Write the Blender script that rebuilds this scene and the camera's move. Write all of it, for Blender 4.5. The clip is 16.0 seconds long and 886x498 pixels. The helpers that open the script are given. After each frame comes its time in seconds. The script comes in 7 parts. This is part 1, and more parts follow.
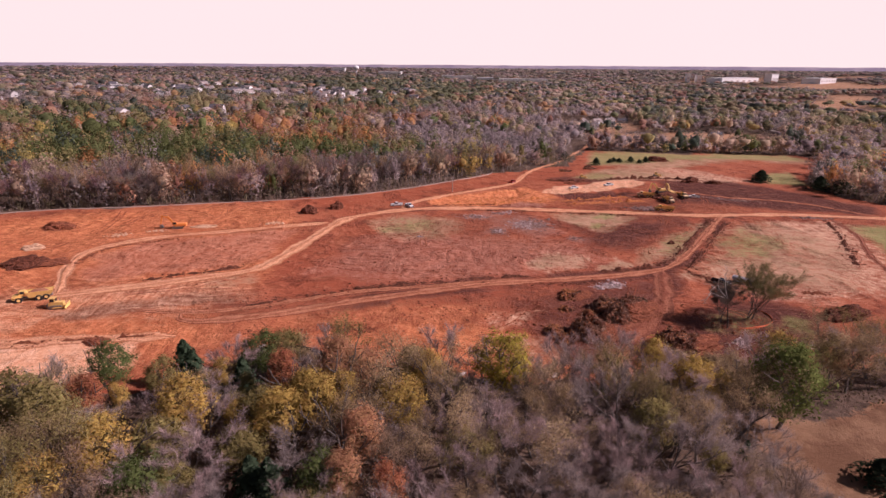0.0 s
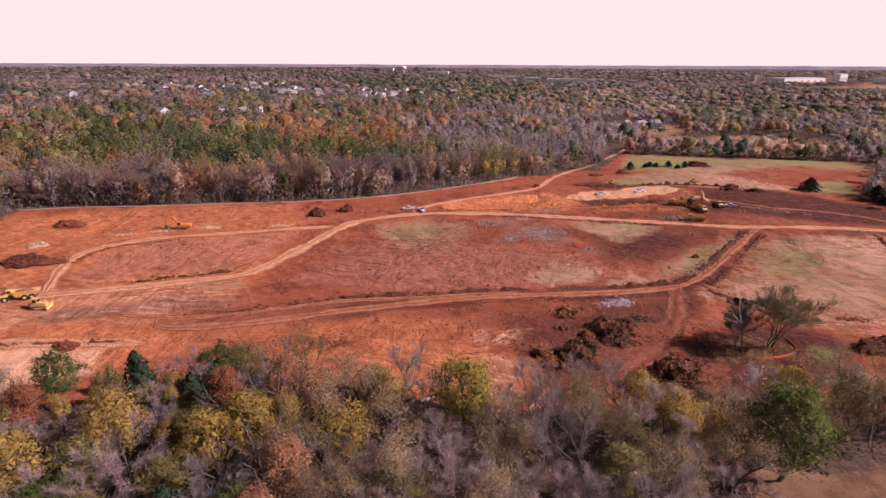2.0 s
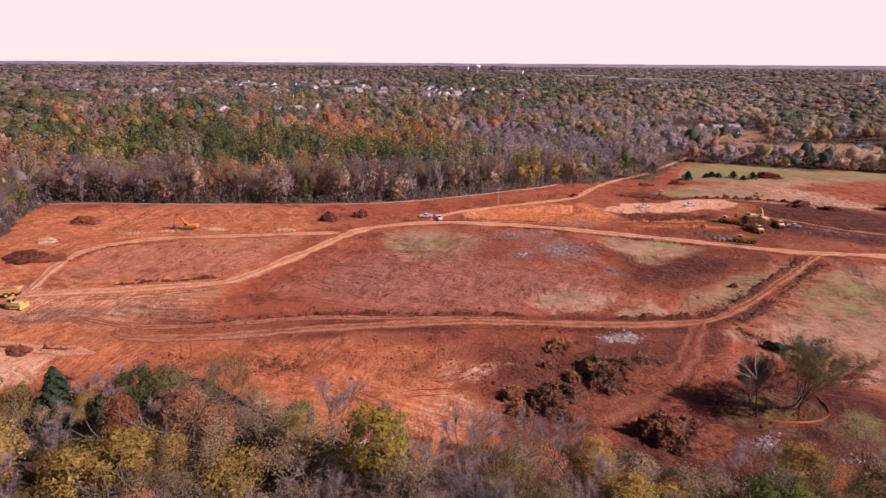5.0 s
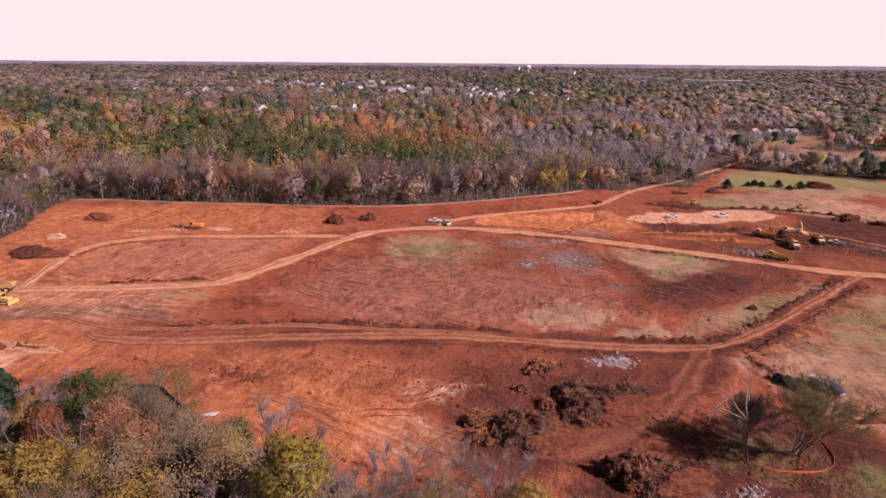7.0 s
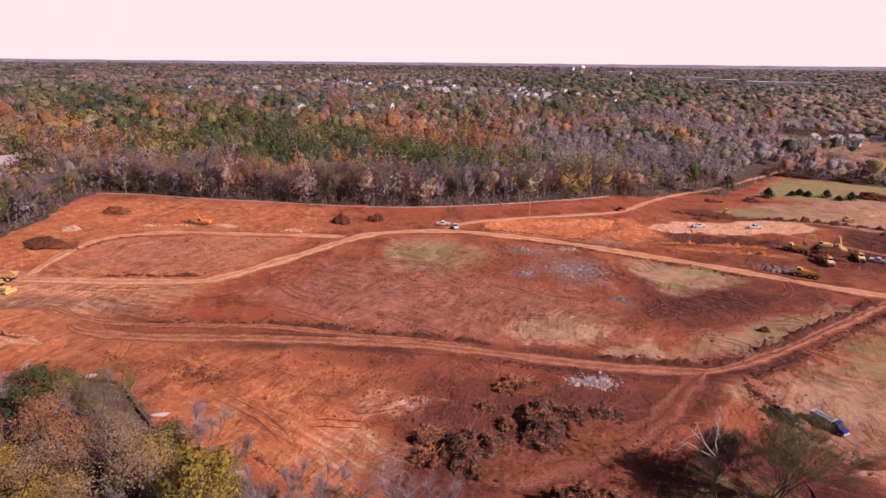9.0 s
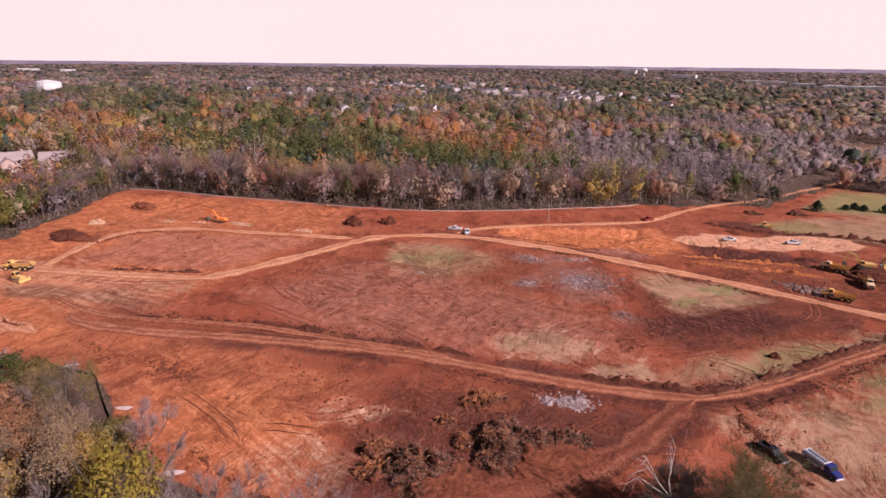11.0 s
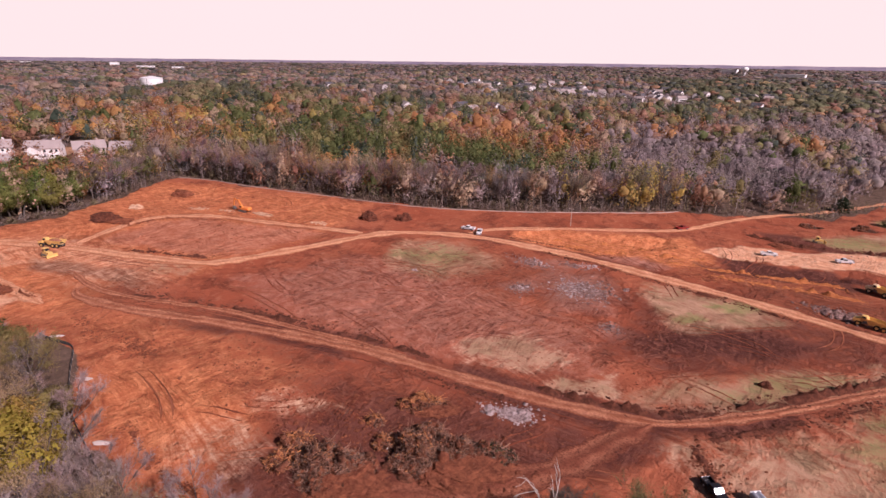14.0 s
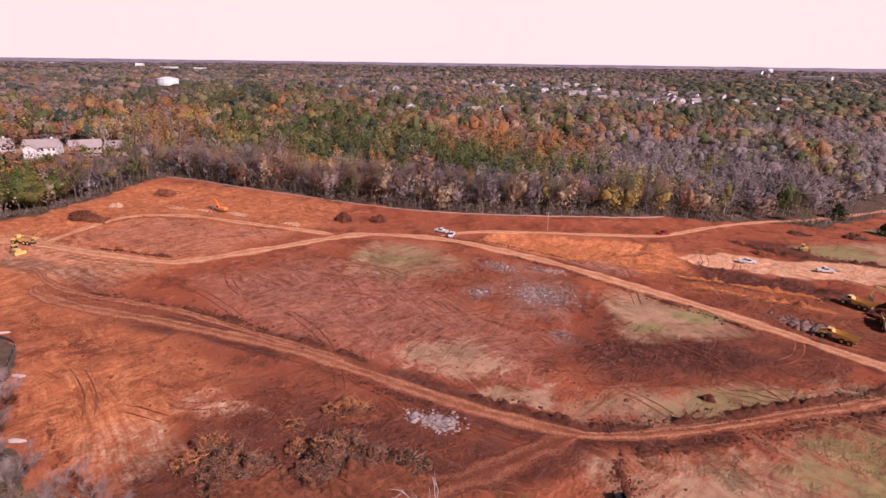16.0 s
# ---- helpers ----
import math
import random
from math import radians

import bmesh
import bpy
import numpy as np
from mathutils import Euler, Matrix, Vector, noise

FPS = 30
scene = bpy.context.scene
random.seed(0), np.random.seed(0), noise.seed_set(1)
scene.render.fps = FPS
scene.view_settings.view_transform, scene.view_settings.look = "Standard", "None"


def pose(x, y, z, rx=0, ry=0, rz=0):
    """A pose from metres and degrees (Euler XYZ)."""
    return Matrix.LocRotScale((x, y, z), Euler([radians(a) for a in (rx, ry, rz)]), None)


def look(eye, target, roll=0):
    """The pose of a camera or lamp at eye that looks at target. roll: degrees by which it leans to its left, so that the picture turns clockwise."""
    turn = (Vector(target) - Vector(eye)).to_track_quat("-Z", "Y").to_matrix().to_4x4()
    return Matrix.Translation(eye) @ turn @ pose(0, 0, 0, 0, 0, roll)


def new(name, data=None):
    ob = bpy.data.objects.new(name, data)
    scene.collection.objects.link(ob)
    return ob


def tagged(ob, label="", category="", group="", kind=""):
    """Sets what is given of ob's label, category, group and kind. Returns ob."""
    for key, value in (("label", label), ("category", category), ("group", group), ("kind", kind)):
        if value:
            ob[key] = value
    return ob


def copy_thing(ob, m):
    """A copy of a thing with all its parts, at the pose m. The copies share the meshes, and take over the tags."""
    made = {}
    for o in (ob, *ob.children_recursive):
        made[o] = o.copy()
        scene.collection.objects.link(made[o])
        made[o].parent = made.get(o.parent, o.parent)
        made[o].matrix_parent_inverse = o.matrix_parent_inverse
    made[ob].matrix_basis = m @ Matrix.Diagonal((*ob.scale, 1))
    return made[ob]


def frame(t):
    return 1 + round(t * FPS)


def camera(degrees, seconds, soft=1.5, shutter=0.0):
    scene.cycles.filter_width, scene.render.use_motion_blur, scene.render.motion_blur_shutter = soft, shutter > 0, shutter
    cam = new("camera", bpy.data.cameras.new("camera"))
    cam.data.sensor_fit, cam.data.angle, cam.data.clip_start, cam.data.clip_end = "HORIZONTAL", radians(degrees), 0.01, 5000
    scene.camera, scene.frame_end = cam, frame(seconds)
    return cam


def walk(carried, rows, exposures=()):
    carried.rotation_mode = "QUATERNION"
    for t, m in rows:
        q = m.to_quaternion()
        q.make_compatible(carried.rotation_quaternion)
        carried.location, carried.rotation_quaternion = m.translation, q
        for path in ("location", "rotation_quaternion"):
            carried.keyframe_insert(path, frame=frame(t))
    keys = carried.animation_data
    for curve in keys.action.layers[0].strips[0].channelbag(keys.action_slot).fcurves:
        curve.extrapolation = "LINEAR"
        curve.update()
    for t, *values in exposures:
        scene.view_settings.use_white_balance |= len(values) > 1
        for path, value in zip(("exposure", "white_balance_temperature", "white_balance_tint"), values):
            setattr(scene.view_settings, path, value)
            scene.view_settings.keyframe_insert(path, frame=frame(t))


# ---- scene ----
cam = camera(78.0, 16.0, soft=1.5)
METRES, EYE, TILT, LEAN, TURN = 153.5, 68.0, 0.29, 2.85, 0.0
ROWS = [
    (0.0, 0.0, 0.0, 0.0, 1.09, -18.96, -3.19),
    (0.5, 0.0294, 0.0045, 0.0035, 2.62, -19.07, -3.12),
    (1.0, 0.0546, 0.0232, 0.0053, 3.72, -19.08, -3.03),
    (1.5, 0.0782, 0.0456, 0.0059, 4.93, -19.35, -3.04),
    (2.0, 0.1015, 0.068, 0.0044, 6.18, -19.23, -3.02),
    (2.5, 0.1249, 0.0883, 0.0059, 7.68, -19.34, -3.04),
    (3.0, 0.148, 0.1091, 0.0091, 9.06, -19.45, -3.0),
    (3.5, 0.1718, 0.1309, 0.0114, 10.44, -19.51, -3.02),
    (4.0, 0.1953, 0.1516, 0.0126, 11.69, -19.61, -3.04),
    (6.5, 0.3137, 0.2538, 0.0183, 18.15, -19.94, -2.97),
    (7.0, 0.3372, 0.2738, 0.0201, 19.57, -20.02, -2.97),
    (7.5, 0.3613, 0.2933, 0.0217, 20.96, -20.1, -2.95),
    (8.0, 0.3859, 0.3133, 0.0225, 22.37, -20.18, -2.97),
    (8.5, 0.4096, 0.3324, 0.023, 23.75, -20.3, -2.95),
    (9.0, 0.433, 0.3518, 0.024, 25.16, -20.31, -2.97),
    (11.5, 0.5518, 0.4489, 0.0305, 32.93, -20.5, -2.83),
    (12.0, 0.5759, 0.4687, 0.032, 34.53, -20.6, -2.79),
    (12.5, 0.5996, 0.488, 0.0343, 36.14, -20.54, -2.74),
    (13.0, 0.6239, 0.5086, 0.0352, 37.7, -20.77, -2.74),
    (13.5, 0.6472, 0.529, 0.0349, 39.08, -20.86, -2.67),
    (14.0, 0.6709, 0.5499, 0.034, 40.42, -20.98, -2.64),
    (14.5, 0.6929, 0.5728, 0.0339, 41.69, -21.0, -2.59),
    (15.0, 0.7141, 0.5958, 0.0348, 42.23, -20.96, -2.59),
    (15.5, 0.7358, 0.6197, 0.0373, 42.48, -20.9, -2.63),
    (16.0, 0.7568, 0.643, 0.0391, 42.71, -20.96, -2.62),
]
walk(
    cam,
    [(t, pose(0, 0, EYE, TILT, LEAN, TURN) @ pose(METRES * x, METRES * y, METRES * z, 90 + pitch, roll, yaw)) for t, x, y, z, yaw, pitch, roll in ROWS],
    exposures=[(0.0, 0.06, 6130, 33), (16.0, 0.06, 6130, 33)],
)

# ---- light: low autumn sun through a milky sky ----
SUN_ELEV, SUN_AZ = radians(36), math.atan2(1.0, 0.0)   # azimuth clockwise from +y
sun_dir = Vector((math.sin(SUN_AZ) * math.cos(SUN_ELEV), math.cos(SUN_AZ) * math.cos(SUN_ELEV), math.sin(SUN_ELEV)))
sun = new("sun", bpy.data.lights.new("sun", "SUN"))
sun.data.energy, sun.data.angle, sun.data.color = 5.2, radians(0.6), (1.0, 0.895, 0.825)
sun.matrix_world = look(sun_dir * 100, (0, 0, 0))

world = bpy.data.worlds.new("sky")
scene.world = world
world.use_nodes = True
wn, wl = world.node_tree.nodes, world.node_tree.links
wn.clear()
sky = wn.new("ShaderNodeTexSky")
sky.sky_type, sky.sun_disc, sky.sun_elevation, sky.sun_rotation = "NISHITA", False, SUN_ELEV, SUN_AZ
sky.dust_density, sky.air_density = 2.0, 1.0
scaled = wn.new("ShaderNodeMix")
scaled.data_type, scaled.blend_type = "RGBA", "MULTIPLY"
scaled.inputs[0].default_value = 1.0
scaled.inputs[7].default_value = (0.028, 0.028, 0.029, 1)
wl.new(sky.outputs[0], scaled.inputs[6])
coord, split = wn.new("ShaderNodeTexCoord"), wn.new("ShaderNodeSeparateXYZ")
wl.new(coord.outputs["Generated"], split.inputs[0])
veil = wn.new("ShaderNodeMapRange")
veil.interpolation_type = "SMOOTHSTEP"
for i, v in ((1, 0.12), (2, 0.18), (3, 1.0), (4, 0.0)):
    veil.inputs[i].default_value = v
wl.new(split.outputs[2], veil.inputs[0])
cloud = wn.new("ShaderNodeTexNoise")
cloud.inputs["Scale"].default_value, cloud.inputs["Detail"].default_value = 3.0, 3.0
tone = wn.new("ShaderNodeMix")
tone.data_type = "RGBA"
tone.inputs[6].default_value, tone.inputs[7].default_value = (0.97, 0.805, 0.685, 1), (0.96, 0.82, 0.705, 1)
wl.new(coord.outputs["Generated"], cloud.inputs["Vector"])
wl.new(cloud.outputs[0], tone.inputs[0])
hazy = wn.new("ShaderNodeMix")
hazy.data_type = "RGBA"
wl.new(veil.outputs[0], hazy.inputs[0])
wl.new(scaled.outputs[2], hazy.inputs[6])
wl.new(tone.outputs[2], hazy.inputs[7])
back, out = wn.new("ShaderNodeBackground"), wn.new("ShaderNodeOutputWorld")
wl.new(hazy.outputs[2], back.inputs[0])
wl.new(back.outputs[0], out.inputs[0])

# ---- mesh helpers ----
rng = np.random.default_rng(7)


def smooth(a, b, v):
    u = np.clip((np.asarray(v, float) - a) / (b - a), 0, 1)
    return u * u * (3 - 2 * u)


def mesh_from(name, verts, faces, mats, mat_index=None, shade=False, colours=None, normals=None):
    """A mesh from arrays; faces all of one size."""
    me = bpy.data.meshes.new(name)
    verts, faces = np.asarray(verts, np.float32).reshape(-1, 3), np.asarray(faces, np.int32)
    n, k = faces.shape
    me.vertices.add(len(verts))
    me.vertices.foreach_set("co", verts.ravel())
    me.loops.add(n * k)
    me.loops.foreach_set("vertex_index", faces.ravel())
    me.polygons.add(n)
    me.polygons.foreach_set("loop_start", np.arange(0, n * k, k, dtype=np.int32))
    me.polygons.foreach_set("loop_total", np.full(n, k, np.int32))
    if mat_index is not None:
        me.polygons.foreach_set("material_index", np.asarray(mat_index, np.int32))
    if shade:
        me.polygons.foreach_set("use_smooth", np.ones(n, bool))
    for m in mats if isinstance(mats, (list, tuple)) else [mats]:
        me.materials.append(m)
    for key, values in (colours or {}).items():
        layer = me.color_attributes.new(key, "FLOAT_COLOR", "POINT")
        rgba = np.ones((len(verts), 4), np.float32)
        rgba[:, :3] = values
        layer.data.foreach_set("color", rgba.ravel())
    me.update()
    me.validate()
    if normals is not None:
        me.normals_split_custom_set_from_vertices(np.asarray(normals, np.float32))
    return me


def part(name, bm, material, parent, label="", shade=False):
    """Links a bmesh as one mesh object under a thing or a part."""
    me = bpy.data.meshes.new(name)
    if shade:
        for f in bm.faces:
            f.smooth = True
    bm.to_mesh(me)
    bm.free()
    me.materials.append(material)
    ob = new(name, me)
    ob.parent = parent
    return tagged(ob, label=label)


def piece(name, me, parent, m=None):
    ob = new(name, me)
    ob.parent = parent
    if m is not None:
        ob.matrix_basis = m
    return ob


def box(sx, sy, sz, at=(0, 0, 0), bevel=0.0, turn=(0, 0, 0), bm=None):
    """A box centred at a place, bevelled; added to bm if given."""
    b = bm or bmesh.new()
    made = bmesh.ops.create_cube(b, size=1.0)["verts"]
    m = pose(*at, *turn) @ Matrix.Diagonal((sx, sy, sz, 1))
    bmesh.ops.transform(b, matrix=m, verts=made)
    if bevel:
        edges = list({e for v in made for e in v.link_edges})
        bmesh.ops.bevel(b, geom=edges, offset=bevel, segments=1, affect="EDGES")
    return b


def tube(r1, r2, a, b_, seg=10, bm=None):
    """A tapered round bar from a to b_."""
    b = bm or bmesh.new()
    a, b_ = Vector(a), Vector(b_)
    made = bmesh.ops.create_cone(b, cap_ends=True, segments=seg, radius1=r1, radius2=r2, depth=(b_ - a).length)["verts"]
    m = Matrix.Translation((a + b_) / 2) @ (b_ - a).to_track_quat("Z", "Y").to_matrix().to_4x4()
    bmesh.ops.transform(b, matrix=m, verts=made)
    return b


def prism(outline, x0, x1, bm=None):
    """A plate with an outline in y-z, from x0 to x1."""
    b = bm or bmesh.new()
    near = [b.verts.new((x0, y, z)) for y, z in outline]
    far = [b.verts.new((x1, y, z)) for y, z in outline]
    n = len(outline)
    b.faces.new(near)
    b.faces.new(far[::-1])
    for i in range(n):
        b.faces.new((near[i], far[i], far[(i + 1) % n], near[(i + 1) % n]))
    bmesh.ops.recalc_face_normals(b, faces=b.faces[:])
    return b


def thing(name, m, label, category, group="", kind=""):
    ob = new(name)
    ob.empty_display_size = 0.3
    ob.matrix_basis = m
    return tagged(ob, label, category, group, kind)


# ---- materials ----
class Nodes:
    """Short way to write a node material."""

    def __init__(self, name):
        self.mat = bpy.data.materials.new(name)
        self.mat.use_nodes = True
        self.tree = self.mat.node_tree
        self.tree.nodes.clear()

    def add(self, kind, **sets):
        n = self.tree.nodes.new(kind)
        if "data_type" in sets:
            n.data_type = sets["data_type"]
        if "blend_type" in sets:
            n.blend_type = sets["blend_type"]
        if "operation" in sets:
            n.operation, n.use_clamp = sets["operation"], sets["use_clamp"]
        if "interpolation_type" in sets:
            n.interpolation_type = sets["interpolation_type"]
        if "layer_name" in sets:
            n.layer_name = sets["layer_name"]
        return n

    def put(self, socket, value):
        if isinstance(value, bpy.types.NodeSocket):
            self.tree.links.new(value, socket)
        elif isinstance(value, tuple) and len(value) == 3 and socket.type == "RGBA":
            socket.default_value = (*value, 1)
        else:
            socket.default_value = value

    def mix(self, fac, a, b, blend="MIX"):
        n = self.add("ShaderNodeMix", data_type="RGBA", blend_type=blend)
        self.put(n.inputs[0], fac), self.put(n.inputs[6], a), self.put(n.inputs[7], b)
        return n.outputs[2]

    def math(self, op, a, b=0.0, clamp=False):
        n = self.add("ShaderNodeMath", operation=op, use_clamp=clamp)
        self.put(n.inputs[0], a), self.put(n.inputs[1], b)
        return n.outputs[0]

    def where(self, vector=None, scale=(1, 1, 1), turn=0.0):
        n = self.add("ShaderNodeMapping")
        n.inputs["Scale"].default_value = scale
        n.inputs["Rotation"].default_value = (0, 0, radians(turn))
        self.put(n.inputs[0], vector or self.add("ShaderNodeNewGeometry").outputs["Position"])
        return n.outputs[0]

    def noise(self, scale, detail=4.0, rough=0.6, vector=None, warp=0.0):
        n = self.add("ShaderNodeTexNoise")
        self.put(n.inputs["Vector"], vector or self.add("ShaderNodeNewGeometry").outputs["Position"])
        n.inputs["Scale"].default_value, n.inputs["Detail"].default_value = scale, detail
        n.inputs["Roughness"].default_value, n.inputs["Distortion"].default_value = rough, warp
        return n.outputs[0]

    def step(self, value, a, b, lo=0.0, hi=1.0):
        n = self.add("ShaderNodeMapRange", interpolation_type="SMOOTHSTEP")
        for i, v in ((0, value), (1, a), (2, b), (3, lo), (4, hi)):
            self.put(n.inputs[i], v)
        return n.outputs[0]

    def bump(self, height, strength=0.5, distance=0.1):
        n = self.add("ShaderNodeBump")
        n.inputs["Strength"].default_value, n.inputs["Distance"].default_value = strength, distance
        self.put(n.inputs["Height"], height)
        return n.outputs[0]

    def surface(self, colour, rough=0.8, metal=0.0, normal=None, spec=0.3):
        p, o = self.add("ShaderNodeBsdfPrincipled"), self.add("ShaderNodeOutputMaterial")
        self.put(p.inputs["Base Color"], colour), self.put(p.inputs["Roughness"], rough), self.put(p.inputs["Metallic"], metal)
        p.inputs["Specular IOR Level"].default_value = spec
        if normal is not None:
            self.put(p.inputs["Normal"], normal)
        self.tree.links.new(p.outputs[0], o.inputs[0])
        return self.mat


def paint(name, colour, rough=0.45, metal=0.0, dirt=(0.30, 0.13, 0.07), amount=0.35):
    """Machine paint with dust in patches."""
    n = Nodes(name)
    grime = n.step(n.noise(1.7, 5.0), 0.45, 0.75, 0.0, amount)
    fine = n.mix(n.noise(14.0, 3.0), tuple(c * 0.82 for c in colour), colour)
    return n.surface(n.mix(grime, fine, dirt), n.step(grime, 0.0, 0.5, rough, 0.85), metal, n.bump(n.noise(25.0), 0.1, 0.01))


def plain(name, colour, rough=0.8, scale=3.0, vary=0.25, metal=0.0, bump=0.3):
    n = Nodes(name)
    big, fine = n.noise(scale * 0.2, 4.0), n.noise(scale * 4, 4.0)
    c = n.mix(big, tuple(v * (1 - vary) for v in colour), tuple(min(v * (1 + vary), 1) for v in colour))
    c = n.mix(n.math("MULTIPLY", fine, vary), c, tuple(v * 0.5 for v in colour))
    return n.surface(c, rough, metal, n.bump(fine, bump, 0.02))


def foliage(name, by_object):
    """Leaves or twigs: colour of the single tree, varied from leaf to leaf."""
    n = Nodes(name)
    if by_object:
        tint = n.add("ShaderNodeObjectInfo").outputs["Color"]
    else:
        tint = n.add("ShaderNodeVertexColor", layer_name="tint").outputs[0]
    rand = n.add("ShaderNodeNewGeometry").outputs["Random Per Island"]
    hsv = n.add("ShaderNodeHueSaturation")
    n.put(hsv.inputs["Hue"], n.step(rand, 0.0, 1.0, 0.488, 0.512))
    n.put(hsv.inputs["Value"], n.math("MULTIPLY", n.step(n.noise(0.5, 3.0), 0.3, 0.7, 0.8, 1.2), n.step(rand, 0.0, 1.0, 0.8, 1.2)))
    n.put(hsv.inputs["Color"], tint)
    d, t, m, o = (n.add(k) for k in ("ShaderNodeBsdfDiffuse", "ShaderNodeBsdfTranslucent", "ShaderNodeMixShader", "ShaderNodeOutputMaterial"))
    n.put(d.inputs[0], hsv.outputs[0]), n.put(t.inputs[0], hsv.outputs[0])
    m.inputs[0].default_value = 0.36
    n.tree.links.new(d.outputs[0], m.inputs[1]), n.tree.links.new(t.outputs[0], m.inputs[2]), n.tree.links.new(m.outputs[0], o.inputs[0])
    return n.mat


LEAF = foliage("leaves_by_tree", True)
LEAF_FAR = foliage("leaves_of_woods", False)


def bark_material(name, lo, hi, vary=0.0):
    n = Nodes(name)
    ridges = n.noise(2.2, 5.0, vector=n.where(scale=(6, 6, 1)))
    own = n.add("ShaderNodeNewGeometry").outputs["Random Per Island"]
    tone = n.math("ADD", n.math("MULTIPLY", ridges, 1 - vary), n.math("MULTIPLY", own, vary))
    return n.surface(n.mix(tone, lo, hi), 0.9, normal=n.bump(ridges, 0.6, 0.05))


BARK = bark_material("grey_bark", (0.06, 0.046, 0.04), (0.20, 0.165, 0.14))
DEADWOOD = bark_material("bleached_wood", (0.36, 0.31, 0.26), (0.68, 0.62, 0.55))
STICKS = bark_material("torn_branches", (0.032, 0.017, 0.012), (0.46, 0.24, 0.155), 0.85)
TWIGS = bark_material("broken_grey_twigs", (0.03, 0.019, 0.014), (0.40, 0.27, 0.20), 0.85)
ROOTS = bark_material("clay_covered_roots", (0.17, 0.055, 0.022), (0.80, 0.33, 0.12), 0.75)
RUBBER = plain("tyre_rubber", (0.03, 0.028, 0.027), 0.9)
GLASS = Nodes("dark_cab_glass").surface((0.02, 0.025, 0.03), 0.08, 0.0, spec=0.6)
STEEL = plain("worn_steel", (0.22, 0.19, 0.17), 0.5, metal=0.6)
YELLOW = paint("machine_yellow", (0.86, 0.54, 0.17), amount=0.22)
ORANGE = paint("machine_orange", (0.88, 0.29, 0.07), amount=0.12)
CREAM = paint("machine_cream", (0.84, 0.62, 0.36), amount=0.2)
WHITE = paint("vehicle_white", (0.80, 0.79, 0.78), 0.3, amount=0.12)
BLACKPAINT = paint("vehicle_black", (0.02, 0.021, 0.025), 0.25, amount=0.1)
BLUE = paint("vehicle_blue", (0.035, 0.05, 0.2), 0.3, amount=0.1)
SILVER = paint("tank_grey", (0.55, 0.56, 0.60), 0.35, 0.3, amount=0.15)
LOAD = plain("loaded_clay", (0.36, 0.15, 0.08), 0.95, 2.0)

# ---- plan of the place (metres) ----
SITE = [(-147, 122), (-149, 146), (-153, 158), (-163, 177), (-178, 197), (-183, 210), (-168, 219), (-140, 227), (-107, 242), (-80, 253), (-55, 266), (-27, 289), (4, 323), (27, 352),
        (45, 362), (64, 382), (80, 389), (92, 418), (112, 468), (165, 477), (250, 494), (310, 488), (300, 455), (269, 411), (222, 342), (224, 312), (238, 294), (330, 285), (340, 140), (124, 126), (95, 119),
        (70, 114), (50, 110), (30, 109), (14, 106), (2, 106), (-8, 107), (-17, 109), (-27, 113), (-37, 116), (-48, 112), (-56, 102), (-68, 92), (-88, 82), (-120, 70), (-160, 85)]
CLEARING = [(57, 98), (64, 80), (56, 60), (110, 55), (125, 100), (92, 103), (76, 100)]
TAN_FIELD = [(130, 512), (150, 590), (205, 640), (307, 690), (360, 670), (350, 600), (325, 530), (250, 530), (180, 512)]
HOUSE_YARD = [(-335, 140), (-315, 205), (-262, 222), (-222, 205), (-205, 160), (-210, 120), (-260, 110)]
TOWN = [(125, 610), (140, 790), (250, 830), (255, 740), (205, 640)]
FAR_FIELDS = [[(420, 1120), (700, 1290), (980, 1200), (760, 1080)], [(640, 1900), (1250, 2000), (1500, 1700), (900, 1650)], [(820, 2120), (1080, 2060), (1340, 1900), (1420, 2080), (1150, 2220), (900, 2300)],
              [(470, 1760), (720, 1690), (760, 1800), (500, 1890)], [(810, 1270), (900, 1200), (1090, 1440), (990, 1520)], [(590, 960), (700, 850), (800, 960), (680, 1080)]]
ROAD_A = [(-150, 112), (-130, 122), (-113, 134), (-100, 141), (-87, 148), (-74, 156), (-64, 162), (-60, 170), (-57, 184), (-53, 198), (-50, 213), (-46, 226), (-38, 237),
          (-21, 249), (-5, 254.5), (12, 259), (28, 262), (44, 263), (67, 265), (91, 263), (110, 260), (125, 258.5), (140, 263), (170, 268), (215, 266), (330, 262)]
ROAD_B = [(-110, 138), (-115, 149), (-121, 161), (-123, 172), (-117, 182), (-104, 192), (-86, 201), (-68, 211), (-52, 220)]
ROAD_C = [(-71, 130), (-70, 126), (-62, 126), (-44, 134), (-23, 146), (-5, 155), (12, 163), (26, 167.5), (39, 171), (52, 175), (67, 180.5), (78, 186), (88, 197), (100, 213.5), (111, 230), (122, 247), (131, 259)]
ROAD_C2 = [(-85, 131), (-70, 130), (-56, 135), (-37, 146), (-22, 153), (-5, 159), (9, 164), (22, 168)]
ROAD_D = [(75, 184), (73, 179), (69, 164), (62, 149), (53, 138), (46, 131), (41, 126)]
ROAD_N = [(-24, 251), (-19, 264), (-3, 282), (15, 299.5), (33, 317), (40, 331), (47, 354), (57, 375), (68, 391), (78, 406), (93, 438), (111, 475), (128, 520)]
ROAD_R = [(100, 322), (128, 312), (156, 300), (188, 298), (203, 281), (216, 267)]
ROAD_R2 = [(186, 262), (179, 232), (165, 208), (157, 186), (158, 160), (170, 130)]
ROAD_L = [(-150, 100), (-120, 104), (-95, 112), (-78, 116), (-66, 118)]


